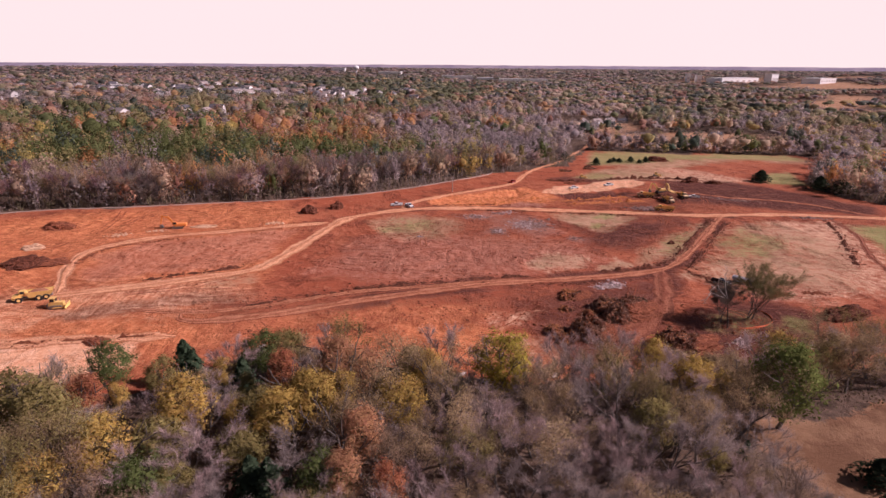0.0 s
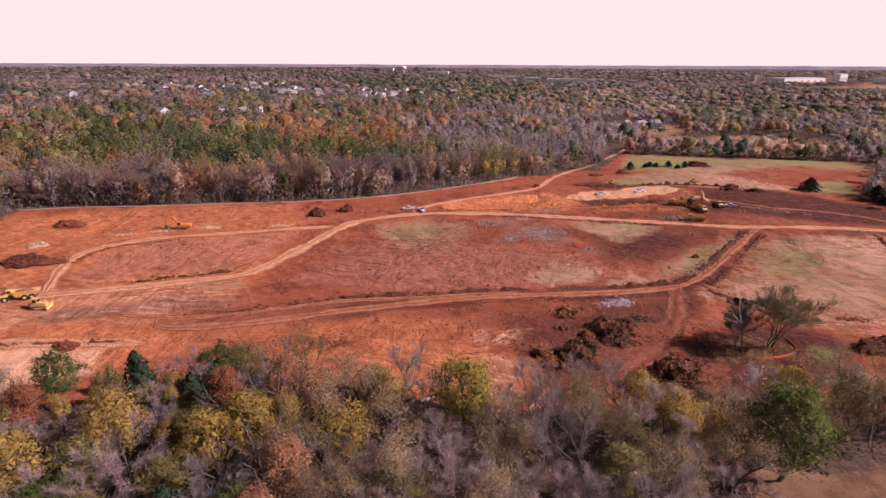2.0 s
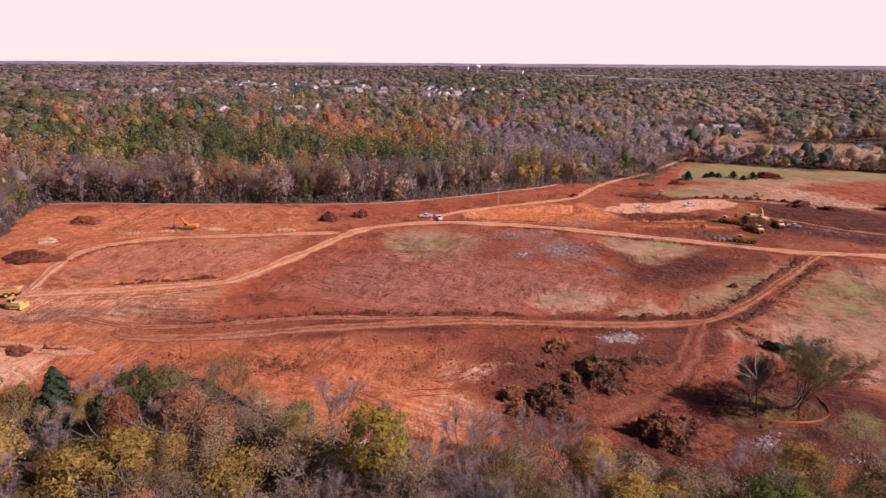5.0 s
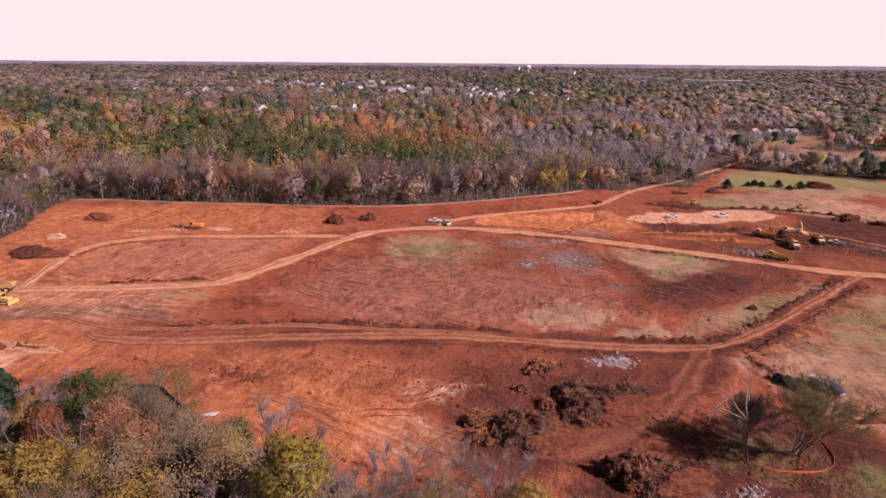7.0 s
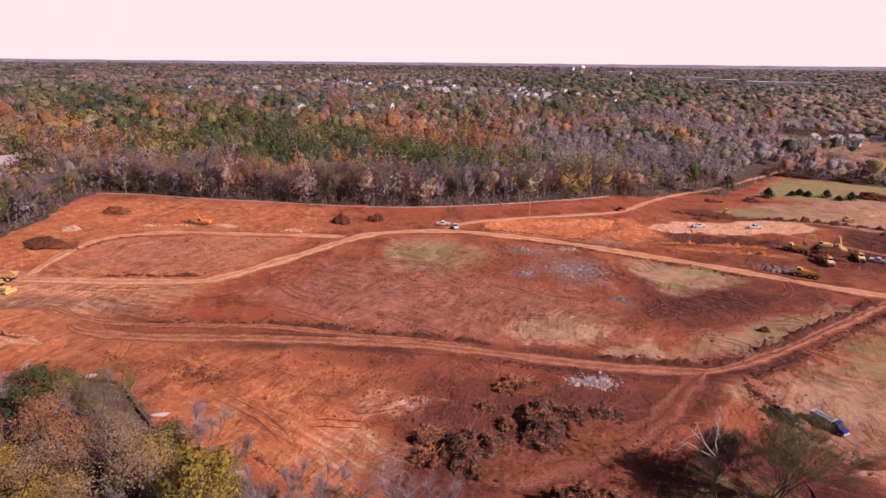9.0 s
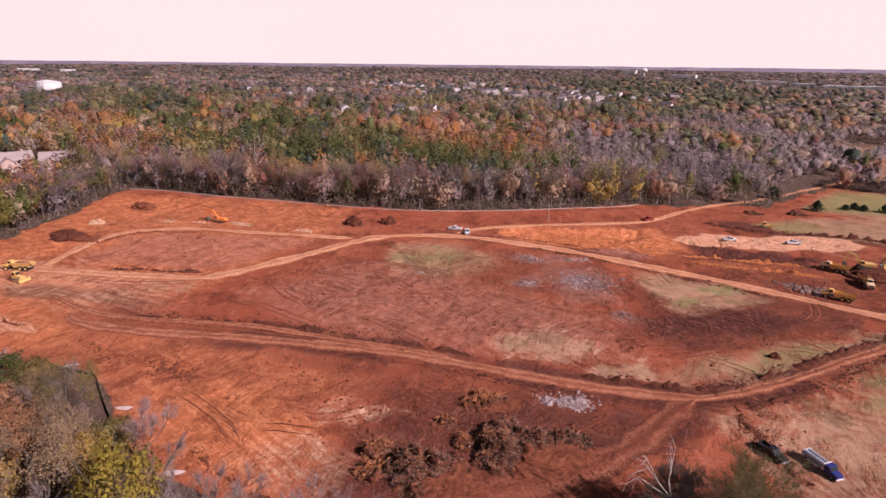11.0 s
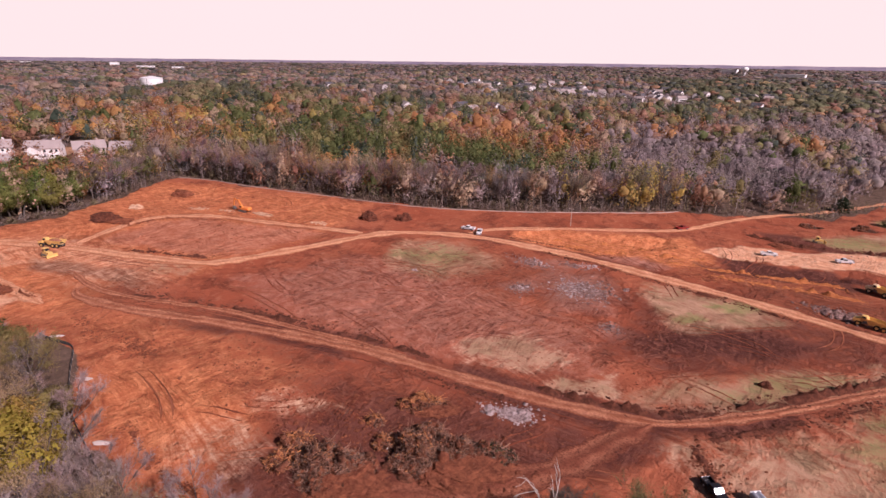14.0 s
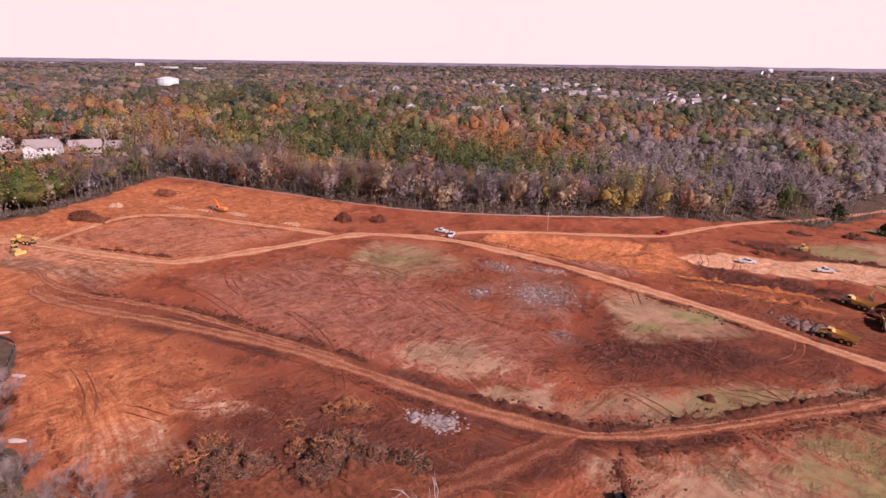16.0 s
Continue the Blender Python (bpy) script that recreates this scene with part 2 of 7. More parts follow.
def inside(poly, x, y):
    """Signed distance to a polygon, positive within."""
    px, py = np.asarray(x, float), np.asarray(y, float)
    near, odd = np.full(px.shape, 1e9), np.zeros(px.shape, bool)
    for (x0, y0), (x1, y1) in zip(poly, poly[1:] + poly[:1]):
        dx, dy = x1 - x0, y1 - y0
        u = np.clip(((px - x0) * dx + (py - y0) * dy) / (dx * dx + dy * dy), 0, 1)
        near = np.minimum(near, np.hypot(px - x0 - u * dx, py - y0 - u * dy))
        if y0 != y1:
            odd ^= ((y0 > py) != (y1 > py)) & (px < (x1 - x0) * (py - y0) / (y1 - y0) + x0)
    return np.where(odd, near, -near)


def off_line(line, x, y):
    """Distance to a line of points."""
    near = np.full(np.shape(x), 1e9)
    for (x0, y0), (x1, y1) in zip(line, line[1:]):
        dx, dy = x1 - x0, y1 - y0
        u = np.clip(((x - x0) * dx + (y - y0) * dy) / (dx * dx + dy * dy), 0, 1)
        near = np.minimum(near, np.hypot(x - x0 - u * dx, y - y0 - u * dy))
    return near


def wavy(x, y, size, seed=0):
    """Smooth value noise between -1 and 1."""
    gx, gy = np.asarray(x, float) / size, np.asarray(y, float) / size
    ix, iy = np.floor(gx).astype(np.int64), np.floor(gy).astype(np.int64)
    fx, fy = gx - ix, gy - iy
    fx, fy = fx * fx * (3 - 2 * fx), fy * fy * (3 - 2 * fy)

    def cell(a, b):
        h = (a * 374761393 + b * 668265263 + seed * 1442695041) & 0xFFFFFFFF
        h = ((h ^ (h >> 13)) * 1274126177) & 0xFFFFFFFF
        return ((h ^ (h >> 16)) & 0xFFFF) / 32767.5 - 1

    return (cell(ix, iy) * (1 - fx) + cell(ix + 1, iy) * fx) * (1 - fy) + (cell(ix, iy + 1) * (1 - fx) + cell(ix + 1, iy + 1) * fx) * fy


PIT = [(-13, 262), (-8, 278), (15, 292), (37, 308), (44, 298), (30, 273), (8, 263)]
CUT = [(49, 288), (98, 316), (99, 303), (58, 282)]


def height(x, y):
    """The lie of the land: a hillside falling to +x, easing out to rolling country that rises towards the horizon."""
    x, y = np.asarray(x, float), np.asarray(y, float)
    z = 1.5 - 0.0498 * 230 * np.tanh((x + 3.4) / 230) + 2.5 * smooth(60, 140, x) * (1 - smooth(300, 600, y)) + 0.005 * np.clip(y, 0, 400)
    r = np.hypot(x, y)
    z = z + smooth(350, 900, r) * (3.5 * wavy(x, y, 260, 1) + 1.5 * wavy(x, y, 120, 2))
    z = z + smooth(900, 4600, r) * 46 + smooth(1200, 3000, r) * (1 - 0.75 * smooth(2600, 4200, r)) * 12 * wavy(x, y, 900, 3)
    level = smooth(2300, 4200, r)
    z = z * (1 - level) + 33 * level
    z = z - 1.6 * smooth(0, 7, inside(PIT, x, y)) - 1.3 * smooth(0, 5, inside(CUT, x, y))
    return z


def ground_z(x, y):
    return float(height(np.array([x]), np.array([y]))[0])


def rough_ground(x, y, site):
    """Churned soil within the site."""
    x, y = np.asarray(x, float), np.asarray(y, float)
    calm = np.full(x.shape, 1.0)
    for line, wide in ((ROAD_A, 3.2), (ROAD_B, 2.6), (ROAD_C, 2.6), (ROAD_N, 3.0)):
        calm = np.minimum(calm, 0.25 + 0.75 * smooth(wide, wide + 2.0, off_line(line, x, y)))

    # passes of blades and tracks, bending over the slope
    wx, wy = x + 9 * wavy(x, y, 38, 71) + 3 * wavy(x, y, 13, 72), y + 9 * wavy(x, y, 38, 73) + 3 * wavy(x, y, 13, 74)

    def passes(turn, across, along, seed):
        c, s = math.cos(radians(turn)), math.sin(radians(turn))
        return wavy((wx * c + wy * s) / along, (wy * c - wx * s) / across, 1.0, seed)

    pick = smooth(-0.25, 0.25, wavy(x, y, 34, 70))
    combs = passes(28, 2.4, 11.0, 76) * pick + passes(-35, 2.6, 9.0, 77) * (1 - pick)
    busy = 0.3 + 0.7 * smooth(-0.35, 0.5, wavy(x, y, 19, 75))
    churn = 0.16 * wavy(x, y, 7.0, 4) + busy * (0.15 * combs + 0.20 * wavy(x, y, 2.6, 5) + 0.13 * wavy(x, y, 1.5, 7))
    return site * calm * churn + (1 - site) * 0.2 * wavy(x, y, 8, 6)


def axis(lo, hi, fine, far):
    inner = list(np.arange(lo, hi + fine, fine))
    out, step = [], fine
    while (inner[-1] + sum(out)) < far:
        step *= 1.13
        out.append(step)
    after = list(inner[-1] + np.cumsum(out))
    out, step = [], fine
    while inner[0] - sum(out) > -far:
        step *= 1.13
        out.append(step)
    return np.array(list((inner[0] - np.cumsum(out))[::-1]) + inner + after)


gx, gy = axis(-190, 220, 0.78, 4850), axis(100, 330, 0.78, 4850)
NX, NY = len(gx), len(gy)
X, Y = (a.ravel() for a in np.meshgrid(gx, gy))
wob = 2.2 * wavy(X, Y, 9, 11) + 1.3 * wavy(X, Y, 4, 12)


def zone(poly, soft=5.0):
    return smooth(-soft, soft, inside(poly, X + 1.5 * wavy(X, Y, 7, 21), Y + 1.5 * wavy(X, Y, 7, 22)) + wob * 0.8)


site = zone(SITE, 1.5)
grass = np.maximum.reduce([
    0.85 * zone([(-35, 227), (-17, 241), (1, 235), (3, 222), (-3, 207), (-16, 204), (-26, 208)]),
    zone([(46, 255), (71, 261), (88, 256), (76, 240), (66, 230), (53, 244)]),
    zone([(68, 190), (76, 205), (91, 221), (116, 245), (114, 237), (98, 214), (86, 199), (75, 191)]),
    0.62 * zone([(84, 180), (92, 192), (108, 215), (129, 244), (150, 250), (160, 215), (135, 170), (110, 168), (95, 168)], 8.0),
    zone([(80, 350), (95, 372), (128, 392), (143, 386), (150, 352), (110, 345)], 5.0),
    zone([(98, 400), (115, 464), (165, 474), (250, 490), (305, 484), (290, 440), (240, 456), (215, 440), (165, 400), (130, 392)], 4.0),
    zone([(200, 350), (225, 352), (240, 395), (215, 380)], 4.0),
    zone([(190, 250), (178, 215), (172, 190), (200, 170), (280, 180), (280, 240)], 5.0),
    0.6 * zone([(53, 186), (62, 195), (65, 188), (55, 183)], 2.0),
    0.75 * zone([(27, 183), (36, 197), (51, 194), (46, 184), (32, 179)], 4.0),
    0.5 * zone([(-78, 157), (-63, 160), (-60, 153), (-70, 149)], 3.0),
])
straw = np.maximum.reduce([
    zone([(53, 184), (62, 196), (66, 188), (55, 182)], 2.0),
    zone([(27, 181), (36, 198), (52, 195), (47, 183), (32, 177)], 5.0),
    0.7 * zone([(6, 133), (14, 141), (24, 143), (20, 137), (11, 133)], 4.0),
    0.72 * zone([(84, 178), (100, 192), (135, 205), (170, 250), (190, 250), (150, 170), (110, 158), (92, 170)], 9.0),
    zone([(140, 225), (150, 250), (185, 258), (178, 236), (162, 210), (150, 190)], 5.0),
    0.8 * zone([(130, 392), (160, 400), (200, 352), (150, 345), (110, 350)], 6.0),
    0.4 * zone([(8, 119), (14, 127), (26, 128), (26, 118), (18, 113)], 6.0),
])
sand = np.maximum.reduce([
    zone([(50, 303), (60, 318), (85, 333), (112, 347), (122, 338), (102, 320), (78, 307), (61, 300)], 2.0),
    zone([(-150, 90), (-104, 112), (-74, 114), (-70, 104), (-80, 94), (-120, 80)], 4.0),
    0.7 * zone([(-150, 112), (-118, 120), (-100, 124), (-104, 116), (-150, 104)], 5.0),
    0.42 * zone([(-150, 105), (-125, 140), (-95, 150), (-70, 158), (-55, 142), (-75, 126), (-100, 120)], 8.0),
])
orange = np.maximum.reduce([
    0.25 * zone([(36, 268), (50, 290), (70, 296), (110, 300), (125, 280), (70, 272)], 8.0),
    zone([(-14, 259), (-8, 279), (20, 296), (39, 312), (52, 302), (62, 290), (50, 276), (30, 271), (6, 258)], 3.0),
    0.7 * zone([(-178, 200), (-150, 219), (-100, 238), (-75, 232), (-100, 215), (-140, 196), (-160, 180)], 8.0),
    0.4 * zone([(-75, 116), (-50, 132), (-20, 148), (10, 150), (18, 138), (-10, 120), (-50, 112)], 10.0),
    0.72 * zone([(-30, 118), (-10, 138), (8, 136), (30, 126), (28, 112), (4, 108), (-18, 110)], 10.0),
    0.62 * zone([(-150, 125), (-160, 150), (-185, 190), (-150, 218), (-80, 248), (-60, 215), (-60, 150), (-100, 138)], 10.0),
    0.7 * zone([(-150, 95), (-150, 130), (-110, 145), (-75, 140), (-55, 126), (-60, 105)], 12.0),
    0.55 * zone([(-150, 128), (-160, 150), (-175, 185), (-130, 165), (-125, 140)], 8.0),
])
dark = np.maximum.reduce([
    zone([(118, 284), (122, 312), (128, 338), (165, 372), (195, 330), (228, 288), (215, 272), (172, 276), (140, 284)], 6.0),
    zone([(56, 302), (101, 312), (99, 296), (65, 284)], 3.0), 0.7 * zone([(134, 254), (129, 226), (121, 200), (115, 180), (121, 178), (129, 198), (137, 225), (142, 250)], 3.0),
    0.6 * zone([(57, 205), (61, 220), (80, 244), (98, 252), (113, 256), (112, 243), (87, 222), (75, 206), (66, 203)], 5.0),
    0.8 * zone([(62, 172), (75, 180), (80, 182), (79, 174), (80, 167), (65, 152), (60, 146), (54, 140), (50, 136)], 4.0),
    zone([(56, 206), (75, 205), (108, 243), (116, 257), (90, 262), (66, 262), (46, 246)], 8.0) * 0.6,
    0.8 * zone([(22, 118), (20, 140), (28, 155), (46, 166), (66, 172), (66, 152), (56, 136), (44, 122), (34, 114)], 7.0),
    0.4 * zone([(-20, 143), (10, 156), (40, 168), (66, 175), (40, 160), (14, 150), (-10, 141)], 4.0),
    0.45 * zone([(7, 143), (16, 158), (35, 166), (60, 171), (64, 160), (41, 157), (34, 150), (20, 140)], 5.0),
    0.28 * zone([(-95, 124), (-60, 142), (-20, 160), (20, 174), (24, 162), (-20, 143), (-55, 127), (-78, 120)], 5.0),
    0.9 * zone([(48, 120), (56, 134), (72, 140), (90, 132), (76, 116), (60, 113)], 5.0),
    0.45 * zone([(62, 268), (72, 284), (100, 296), (128, 292), (130, 274), (100, 266)], 8.0),
    0.3 * zone([(-5, 215), (20, 212), (45, 220), (60, 245), (30, 255), (0, 246)], 8.0),
    # dark ground round the kept trees, with their shade painted in
    zone([(60, 126), (66, 146), (84, 160), (100, 158), (112, 150), (92, 126)], 6.0),
    zone([(56, 222), (66, 238), (88, 250), (104, 247), (92, 230), (74, 212), (60, 208)], 9.0),
    0.8 * zone([(58, 346), (72, 352), (120, 350), (140, 344), (118, 340), (90, 334), (64, 338)], 3.0),
    0.8 * zone([(-105, 126), (-75, 142), (-60, 140), (-80, 130), (-95, 122)], 3.0),
    zone([(52, 287), (70, 298), (98, 312), (104, 305), (80, 290), (58, 281)], 3.0),
])
churned = 0.30 + 0.55 * smooth(-0.5, 0.4, wavy(X, Y, 13, 61) + 0.5 * wavy(X, Y, 5, 62))
dark = np.maximum.reduce([dark, churned * (1 - smooth(3.0, 8.5, off_line(ROAD_C, X, Y))) * smooth(-50, -15, X), 0.7 * churned * (1 - smooth(2.5, 6.0, off_line(ROAD_A, X, Y))) * smooth(-60, -40, X), 0.6 * churned * (1 - smooth(2.0, 5.0, off_line(ROAD_B, X, Y)))])
grey = np.maximum.reduce([
    0.5 * zone([(-106, 147), (-116, 166), (-112, 183), (-87, 197), (-60, 210), (-62, 186), (-66, 172), (-74, 163)], 4.0),
    zone([(20, 240), (32, 250), (45, 240), (48, 226), (36, 217), (24, 224)], 5.0), 0.9 * zone([(14, 218), (18, 230), (25, 226), (22, 214)], 4.0), 0.9 * zone([(45, 214), (50, 221), (58, 220), (56, 213)], 3.0), 0.8 * zone([(2, 240), (12, 248), (26, 255), (24, 247), (12, 238)], 4.0),
    0.62 * zone([(-45, 165), (-32, 205), (0, 212), (45, 212), (60, 195), (25, 172), (-10, 160)], 10.0),
    0.95 * zone([(26, 265), (42, 268), (50, 276), (36, 275)], 2.5),
    0.7 * zone([(92, 160), (104, 168), (118, 168), (110, 158)], 3.0),
])
# living grass: green spots in the straw
lush = np.maximum.reduce([
    zone([(61, 236), (65, 244), (70, 243), (66, 235)], 2.0), 0.8 * zone([(69, 252), (73, 261), (79, 262), (76, 254)], 3.0),
    0.6 * zone([(80, 203), (88, 216), (104, 231), (108, 234), (96, 215), (86, 204)], 4.0), 0.55 * zone([(-28, 214), (-22, 232), (-8, 234), (-8, 216)], 7.0),
    0.6 * zone([(104, 200), (116, 222), (130, 236), (138, 222), (122, 200)], 7.0),
    zone([(100, 400), (116, 464), (165, 474), (250, 490), (305, 484), (290, 462), (235, 466), (180, 440), (150, 418), (130, 405)], 4.0),
    0.7 * zone([(80, 350), (95, 366), (108, 362), (98, 346)], 4.0), zone([(200, 345), (225, 345), (240, 395), (215, 380)], 4.0),
    zone([(186, 250), (176, 215), (172, 190), (200, 170), (280, 180), (280, 240)], 5.0), 0.8 * zone([(91, 139), (98, 148), (104, 146), (98, 137)], 3.0), 0.3 * zone([(72, 137), (75, 150), (90, 153), (94, 146), (92, 139), (82, 136)], 4.0),
])
# furrows left by dozers, stronger on the central slope
track = np.maximum.reduce([0.55 + 0 * X, 0.9 * zone([(30, 265), (120, 345), (230, 330), (220, 262), (120, 200), (90, 170), (70, 190), (110, 250)], 12.0), zone([(-50, 160), (-40, 225), (20, 255), (60, 250), (95, 240), (60, 190), (10, 168)], 12.0)])
far_field = np.maximum.reduce([
    zone(TAN_FIELD, 8.0), zone(HOUSE_YARD, 8.0), zone(CLEARING, 2.5), 0.6 * zone(TOWN, 8.0),
    *(zone(p, 20.0) for p in FAR_FIELDS),
    zone([(900, 900), (1300, 950), (1400, 780), (1000, 780)], 20.0), zone([(1000, 2600), (1900, 2700), (2100, 2400), (1200, 2300)], 30.0),
])
Z = height(X, Y) + rough_ground(X, Y, site)
idx = np.arange(NX * NY).reshape(NY, NX)
quads = np.stack([idx[:-1, :-1], idx[:-1, 1:], idx[1:, 1:], idx[1:, :-1]], -1).reshape(-1, 4)


def soil_material():
    n = Nodes("red_clay_ground")
    a, b, c, e = (n.add("ShaderNodeSeparateColor") for _ in range(4))
    for s, layer in ((a, "zone_a"), (b, "zone_b"), (c, "zone_c"), (e, "zone_d")):
        n.put(s.inputs[0], n.add("ShaderNodeVertexColor", layer_name=layer).outputs[0])
    site_, grass_, sand_ = a.outputs[0], a.outputs[1], a.outputs[2]

    def bent(size, amount):
        """Places pushed about by a slow noise, so that streaks curve."""
        tex, add = n.add("ShaderNodeTexNoise"), n.add("ShaderNodeVectorMath")
        where = n.add("ShaderNodeNewGeometry").outputs["Position"]
        n.put(tex.inputs["Vector"], where)
        tex.inputs["Scale"].default_value, tex.inputs["Detail"].default_value = 1.0 / size, 1.5
        add.operation = "MULTIPLY_ADD"
        n.put(add.inputs[0], tex.outputs[1]), n.put(add.inputs[2], where)
        add.inputs[1].default_value = (amount, amount, 0.0)
        return add.outputs[0]

    slow, quick = bent(45.0, 34.0), bent(16.0, 9.0)
    big, blot, mid = n.noise(0.028, 4.0), n.noise(0.10, 6.0, 0.66), n.noise(0.36, 6.0, 0.68)
    fine, grit = n.noise(1.5, 6.0, 0.74), n.noise(3.4, 4.0, 0.7)
    # passes of blades: long curving streaks; and shorter scrapes across them
    pass1 = n.noise(0.75, 6.0, 0.68, n.where(slow, (0.10, 1.0, 1.0), 25))
    pass2 = n.noise(0.85, 6.0, 0.68, n.where(slow, (1.0, 0.12, 1.0), -20))
    scrape1 = n.noise(1.5, 5.0, 0.68, n.where(quick, (0.22, 1.0, 1.0), -15))
    scrape2 = n.noise(1.4, 5.0, 0.68, n.where(quick, (1.0, 0.24, 1.0), 10))
    pick = n.step(n.noise(0.05, 3.0, vector=n.where(turn=70)), 0.45, 0.55)
    runs = n.mix(pick, pass1, pass2)
    scrape = n.mix(n.step(n.noise(0.07, 3.0), 0.46, 0.54), scrape1, scrape2)
    rough_here = n.math("MULTIPLY", n.step(n.math("ADD", n.math("MULTIPLY", blot, 0.6), n.math("MULTIPLY", big, 0.4)), 0.42, 0.58, 0.25, 1.0), c.outputs[0])
    blend = n.math("ADD", n.math("MULTIPLY", mid, 0.4), n.math("ADD", n.math("MULTIPLY", fine, 0.25), n.math("MULTIPLY", runs, 0.35)))
    tone = n.step(blend, 0.41, 0.60)

    def ragged(v, soft=0.22, wild=4.5):
        t = n.math("ADD", v, n.math("MULTIPLY", n.math("SUBTRACT", blend, 0.5), wild))
        return n.math("MULTIPLY", n.step(t, 0.5 - soft, 0.5 + soft), n.step(v, 0.02, 0.25))

    clay = n.mix(n.step(big, 0.38, 0.62), (0.34, 0.090, 0.043), (0.435, 0.132, 0.064))
    clay = n.mix(n.step(blot, 0.50, 0.62, 0.0, 0.75), clay, (0.225, 0.058, 0.030))
    clay = n.mix(n.step(mid, 0.54, 0.66, 0.0, 0.55), clay, (0.50, 0.185, 0.10))
    clay = n.mix(ragged(b.outputs[0], 0.6, 2.0), clay, n.mix(tone, (0.53, 0.150, 0.056), (0.78, 0.300, 0.125)))
    clay = n.mix(ragged(b.outputs[2], 0.75, 1.8), clay, n.mix(tone, (0.36, 0.135, 0.086), (0.54, 0.25, 0.170)))
    clay = n.mix(ragged(b.outputs[1], 0.5, 3.0), clay, n.mix(tone, (0.070, 0.024, 0.018), (0.190, 0.066, 0.044)))
    clay = n.mix(ragged(sand_, 0.4, 1.6), clay, n.mix(tone, (0.74, 0.33, 0.17), (0.90, 0.52, 0.32)))
    clay = n.mix(ragged(c.outputs[1], 0.8, 6.5), clay, n.mix(tone, (0.42, 0.19, 0.115), (0.68, 0.42, 0.265)))
    turf = n.mix(n.step(blot, 0.42, 0.60), (0.50, 0.295, 0.178), (0.34, 0.225, 0.12))
    turf = n.mix(n.step(fine, 0.48, 0.66, 0.0, 0.6), turf, (0.34, 0.185, 0.105))
    turf = n.mix(n.step(runs, 0.54, 0.64, 0.0, 0.3), turf, (0.58, 0.36, 0.23))
    turf = n.mix(n.step(big, 0.50, 0.60, 0.0, 0.55), turf, n.mix(tone, (0.20, 0.075, 0.042), (0.40, 0.20, 0.115)))
    clay = n.mix(ragged(grass_, 0.8, 5.0), clay, turf)
    green = n.mix(n.step(mid, 0.4, 0.6), (0.30, 0.27, 0.10), (0.22, 0.25, 0.075))
    clay = n.mix(n.math("MULTIPLY", ragged(e.outputs[0], 0.6, 4.0), 0.72), clay, green)
    litter = n.mix(n.step(mid, 0.3, 0.7), (0.075, 0.05, 0.036), (0.17, 0.11, 0.078))
    field = n.mix(n.step(blot, 0.42, 0.58), (0.34, 0.17, 0.09), (0.47, 0.275, 0.16))
    field = n.mix(n.step(fine, 0.5, 0.68, 0.0, 0.5), field, (0.25, 0.125, 0.07))
    field = n.mix(e.outputs[1], field, n.mix(n.step(blot, 0.42, 0.58), (0.17, 0.085, 0.046), (0.255, 0.14, 0.078)))
    litter = n.mix(ragged(c.outputs[2], 0.2), litter, field)
    colour = n.mix(ragged(site_, 0.15, 2.0), litter, clay)
    # streaks, scrapes and clods on the bare clay; weaker on turf
    bald = n.math("SUBTRACT", 1.0, n.math("MULTIPLY", n.math("MAXIMUM", ragged(grass_, 0.8, 5.0), ragged(c.outputs[1], 0.8, 6.5)), 0.55), True)
    worked = n.math("MULTIPLY", n.math("MULTIPLY", rough_here, bald), site_)
    # furrow shading painted in: low runs and scrapes near-black, high ones pale
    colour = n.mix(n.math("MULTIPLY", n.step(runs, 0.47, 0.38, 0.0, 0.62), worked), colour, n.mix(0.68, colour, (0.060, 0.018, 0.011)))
    colour = n.mix(n.math("MULTIPLY", n.step(runs, 0.54, 0.63, 0.0, 0.42), worked), colour, n.mix(0.5, colour, (0.66, 0.29, 0.17)))
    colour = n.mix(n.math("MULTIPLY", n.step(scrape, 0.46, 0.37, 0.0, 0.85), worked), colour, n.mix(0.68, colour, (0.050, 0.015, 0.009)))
    colour = n.mix(n.math("MULTIPLY", n.step(scrape, 0.55, 0.64, 0.0, 0.4), worked), colour, n.mix(0.5, colour, (0.68, 0.31, 0.19)))
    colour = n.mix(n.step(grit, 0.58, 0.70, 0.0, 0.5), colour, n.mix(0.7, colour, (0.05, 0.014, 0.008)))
    colour = n.mix(n.step(grit, 0.40, 0.30, 0.0, 0.35), colour, (0.58, 0.29, 0.18))
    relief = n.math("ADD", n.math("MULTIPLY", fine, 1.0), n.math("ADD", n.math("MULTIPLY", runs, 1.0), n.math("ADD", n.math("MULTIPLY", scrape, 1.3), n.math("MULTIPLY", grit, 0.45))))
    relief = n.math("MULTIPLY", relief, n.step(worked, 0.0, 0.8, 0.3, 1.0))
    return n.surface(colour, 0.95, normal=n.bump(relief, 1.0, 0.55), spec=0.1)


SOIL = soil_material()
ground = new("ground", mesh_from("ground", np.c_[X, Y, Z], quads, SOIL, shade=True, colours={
    "zone_a": np.c_[site, grass, sand], "zone_b": np.c_[orange, dark, grey], "zone_c": np.c_[track, straw, far_field], "zone_d": np.c_[lush, zone(CLEARING, 2.5), lush]}))
tagged(ground, "graded red clay hillside with straw patches and wooded land", "ground", kind="structure")


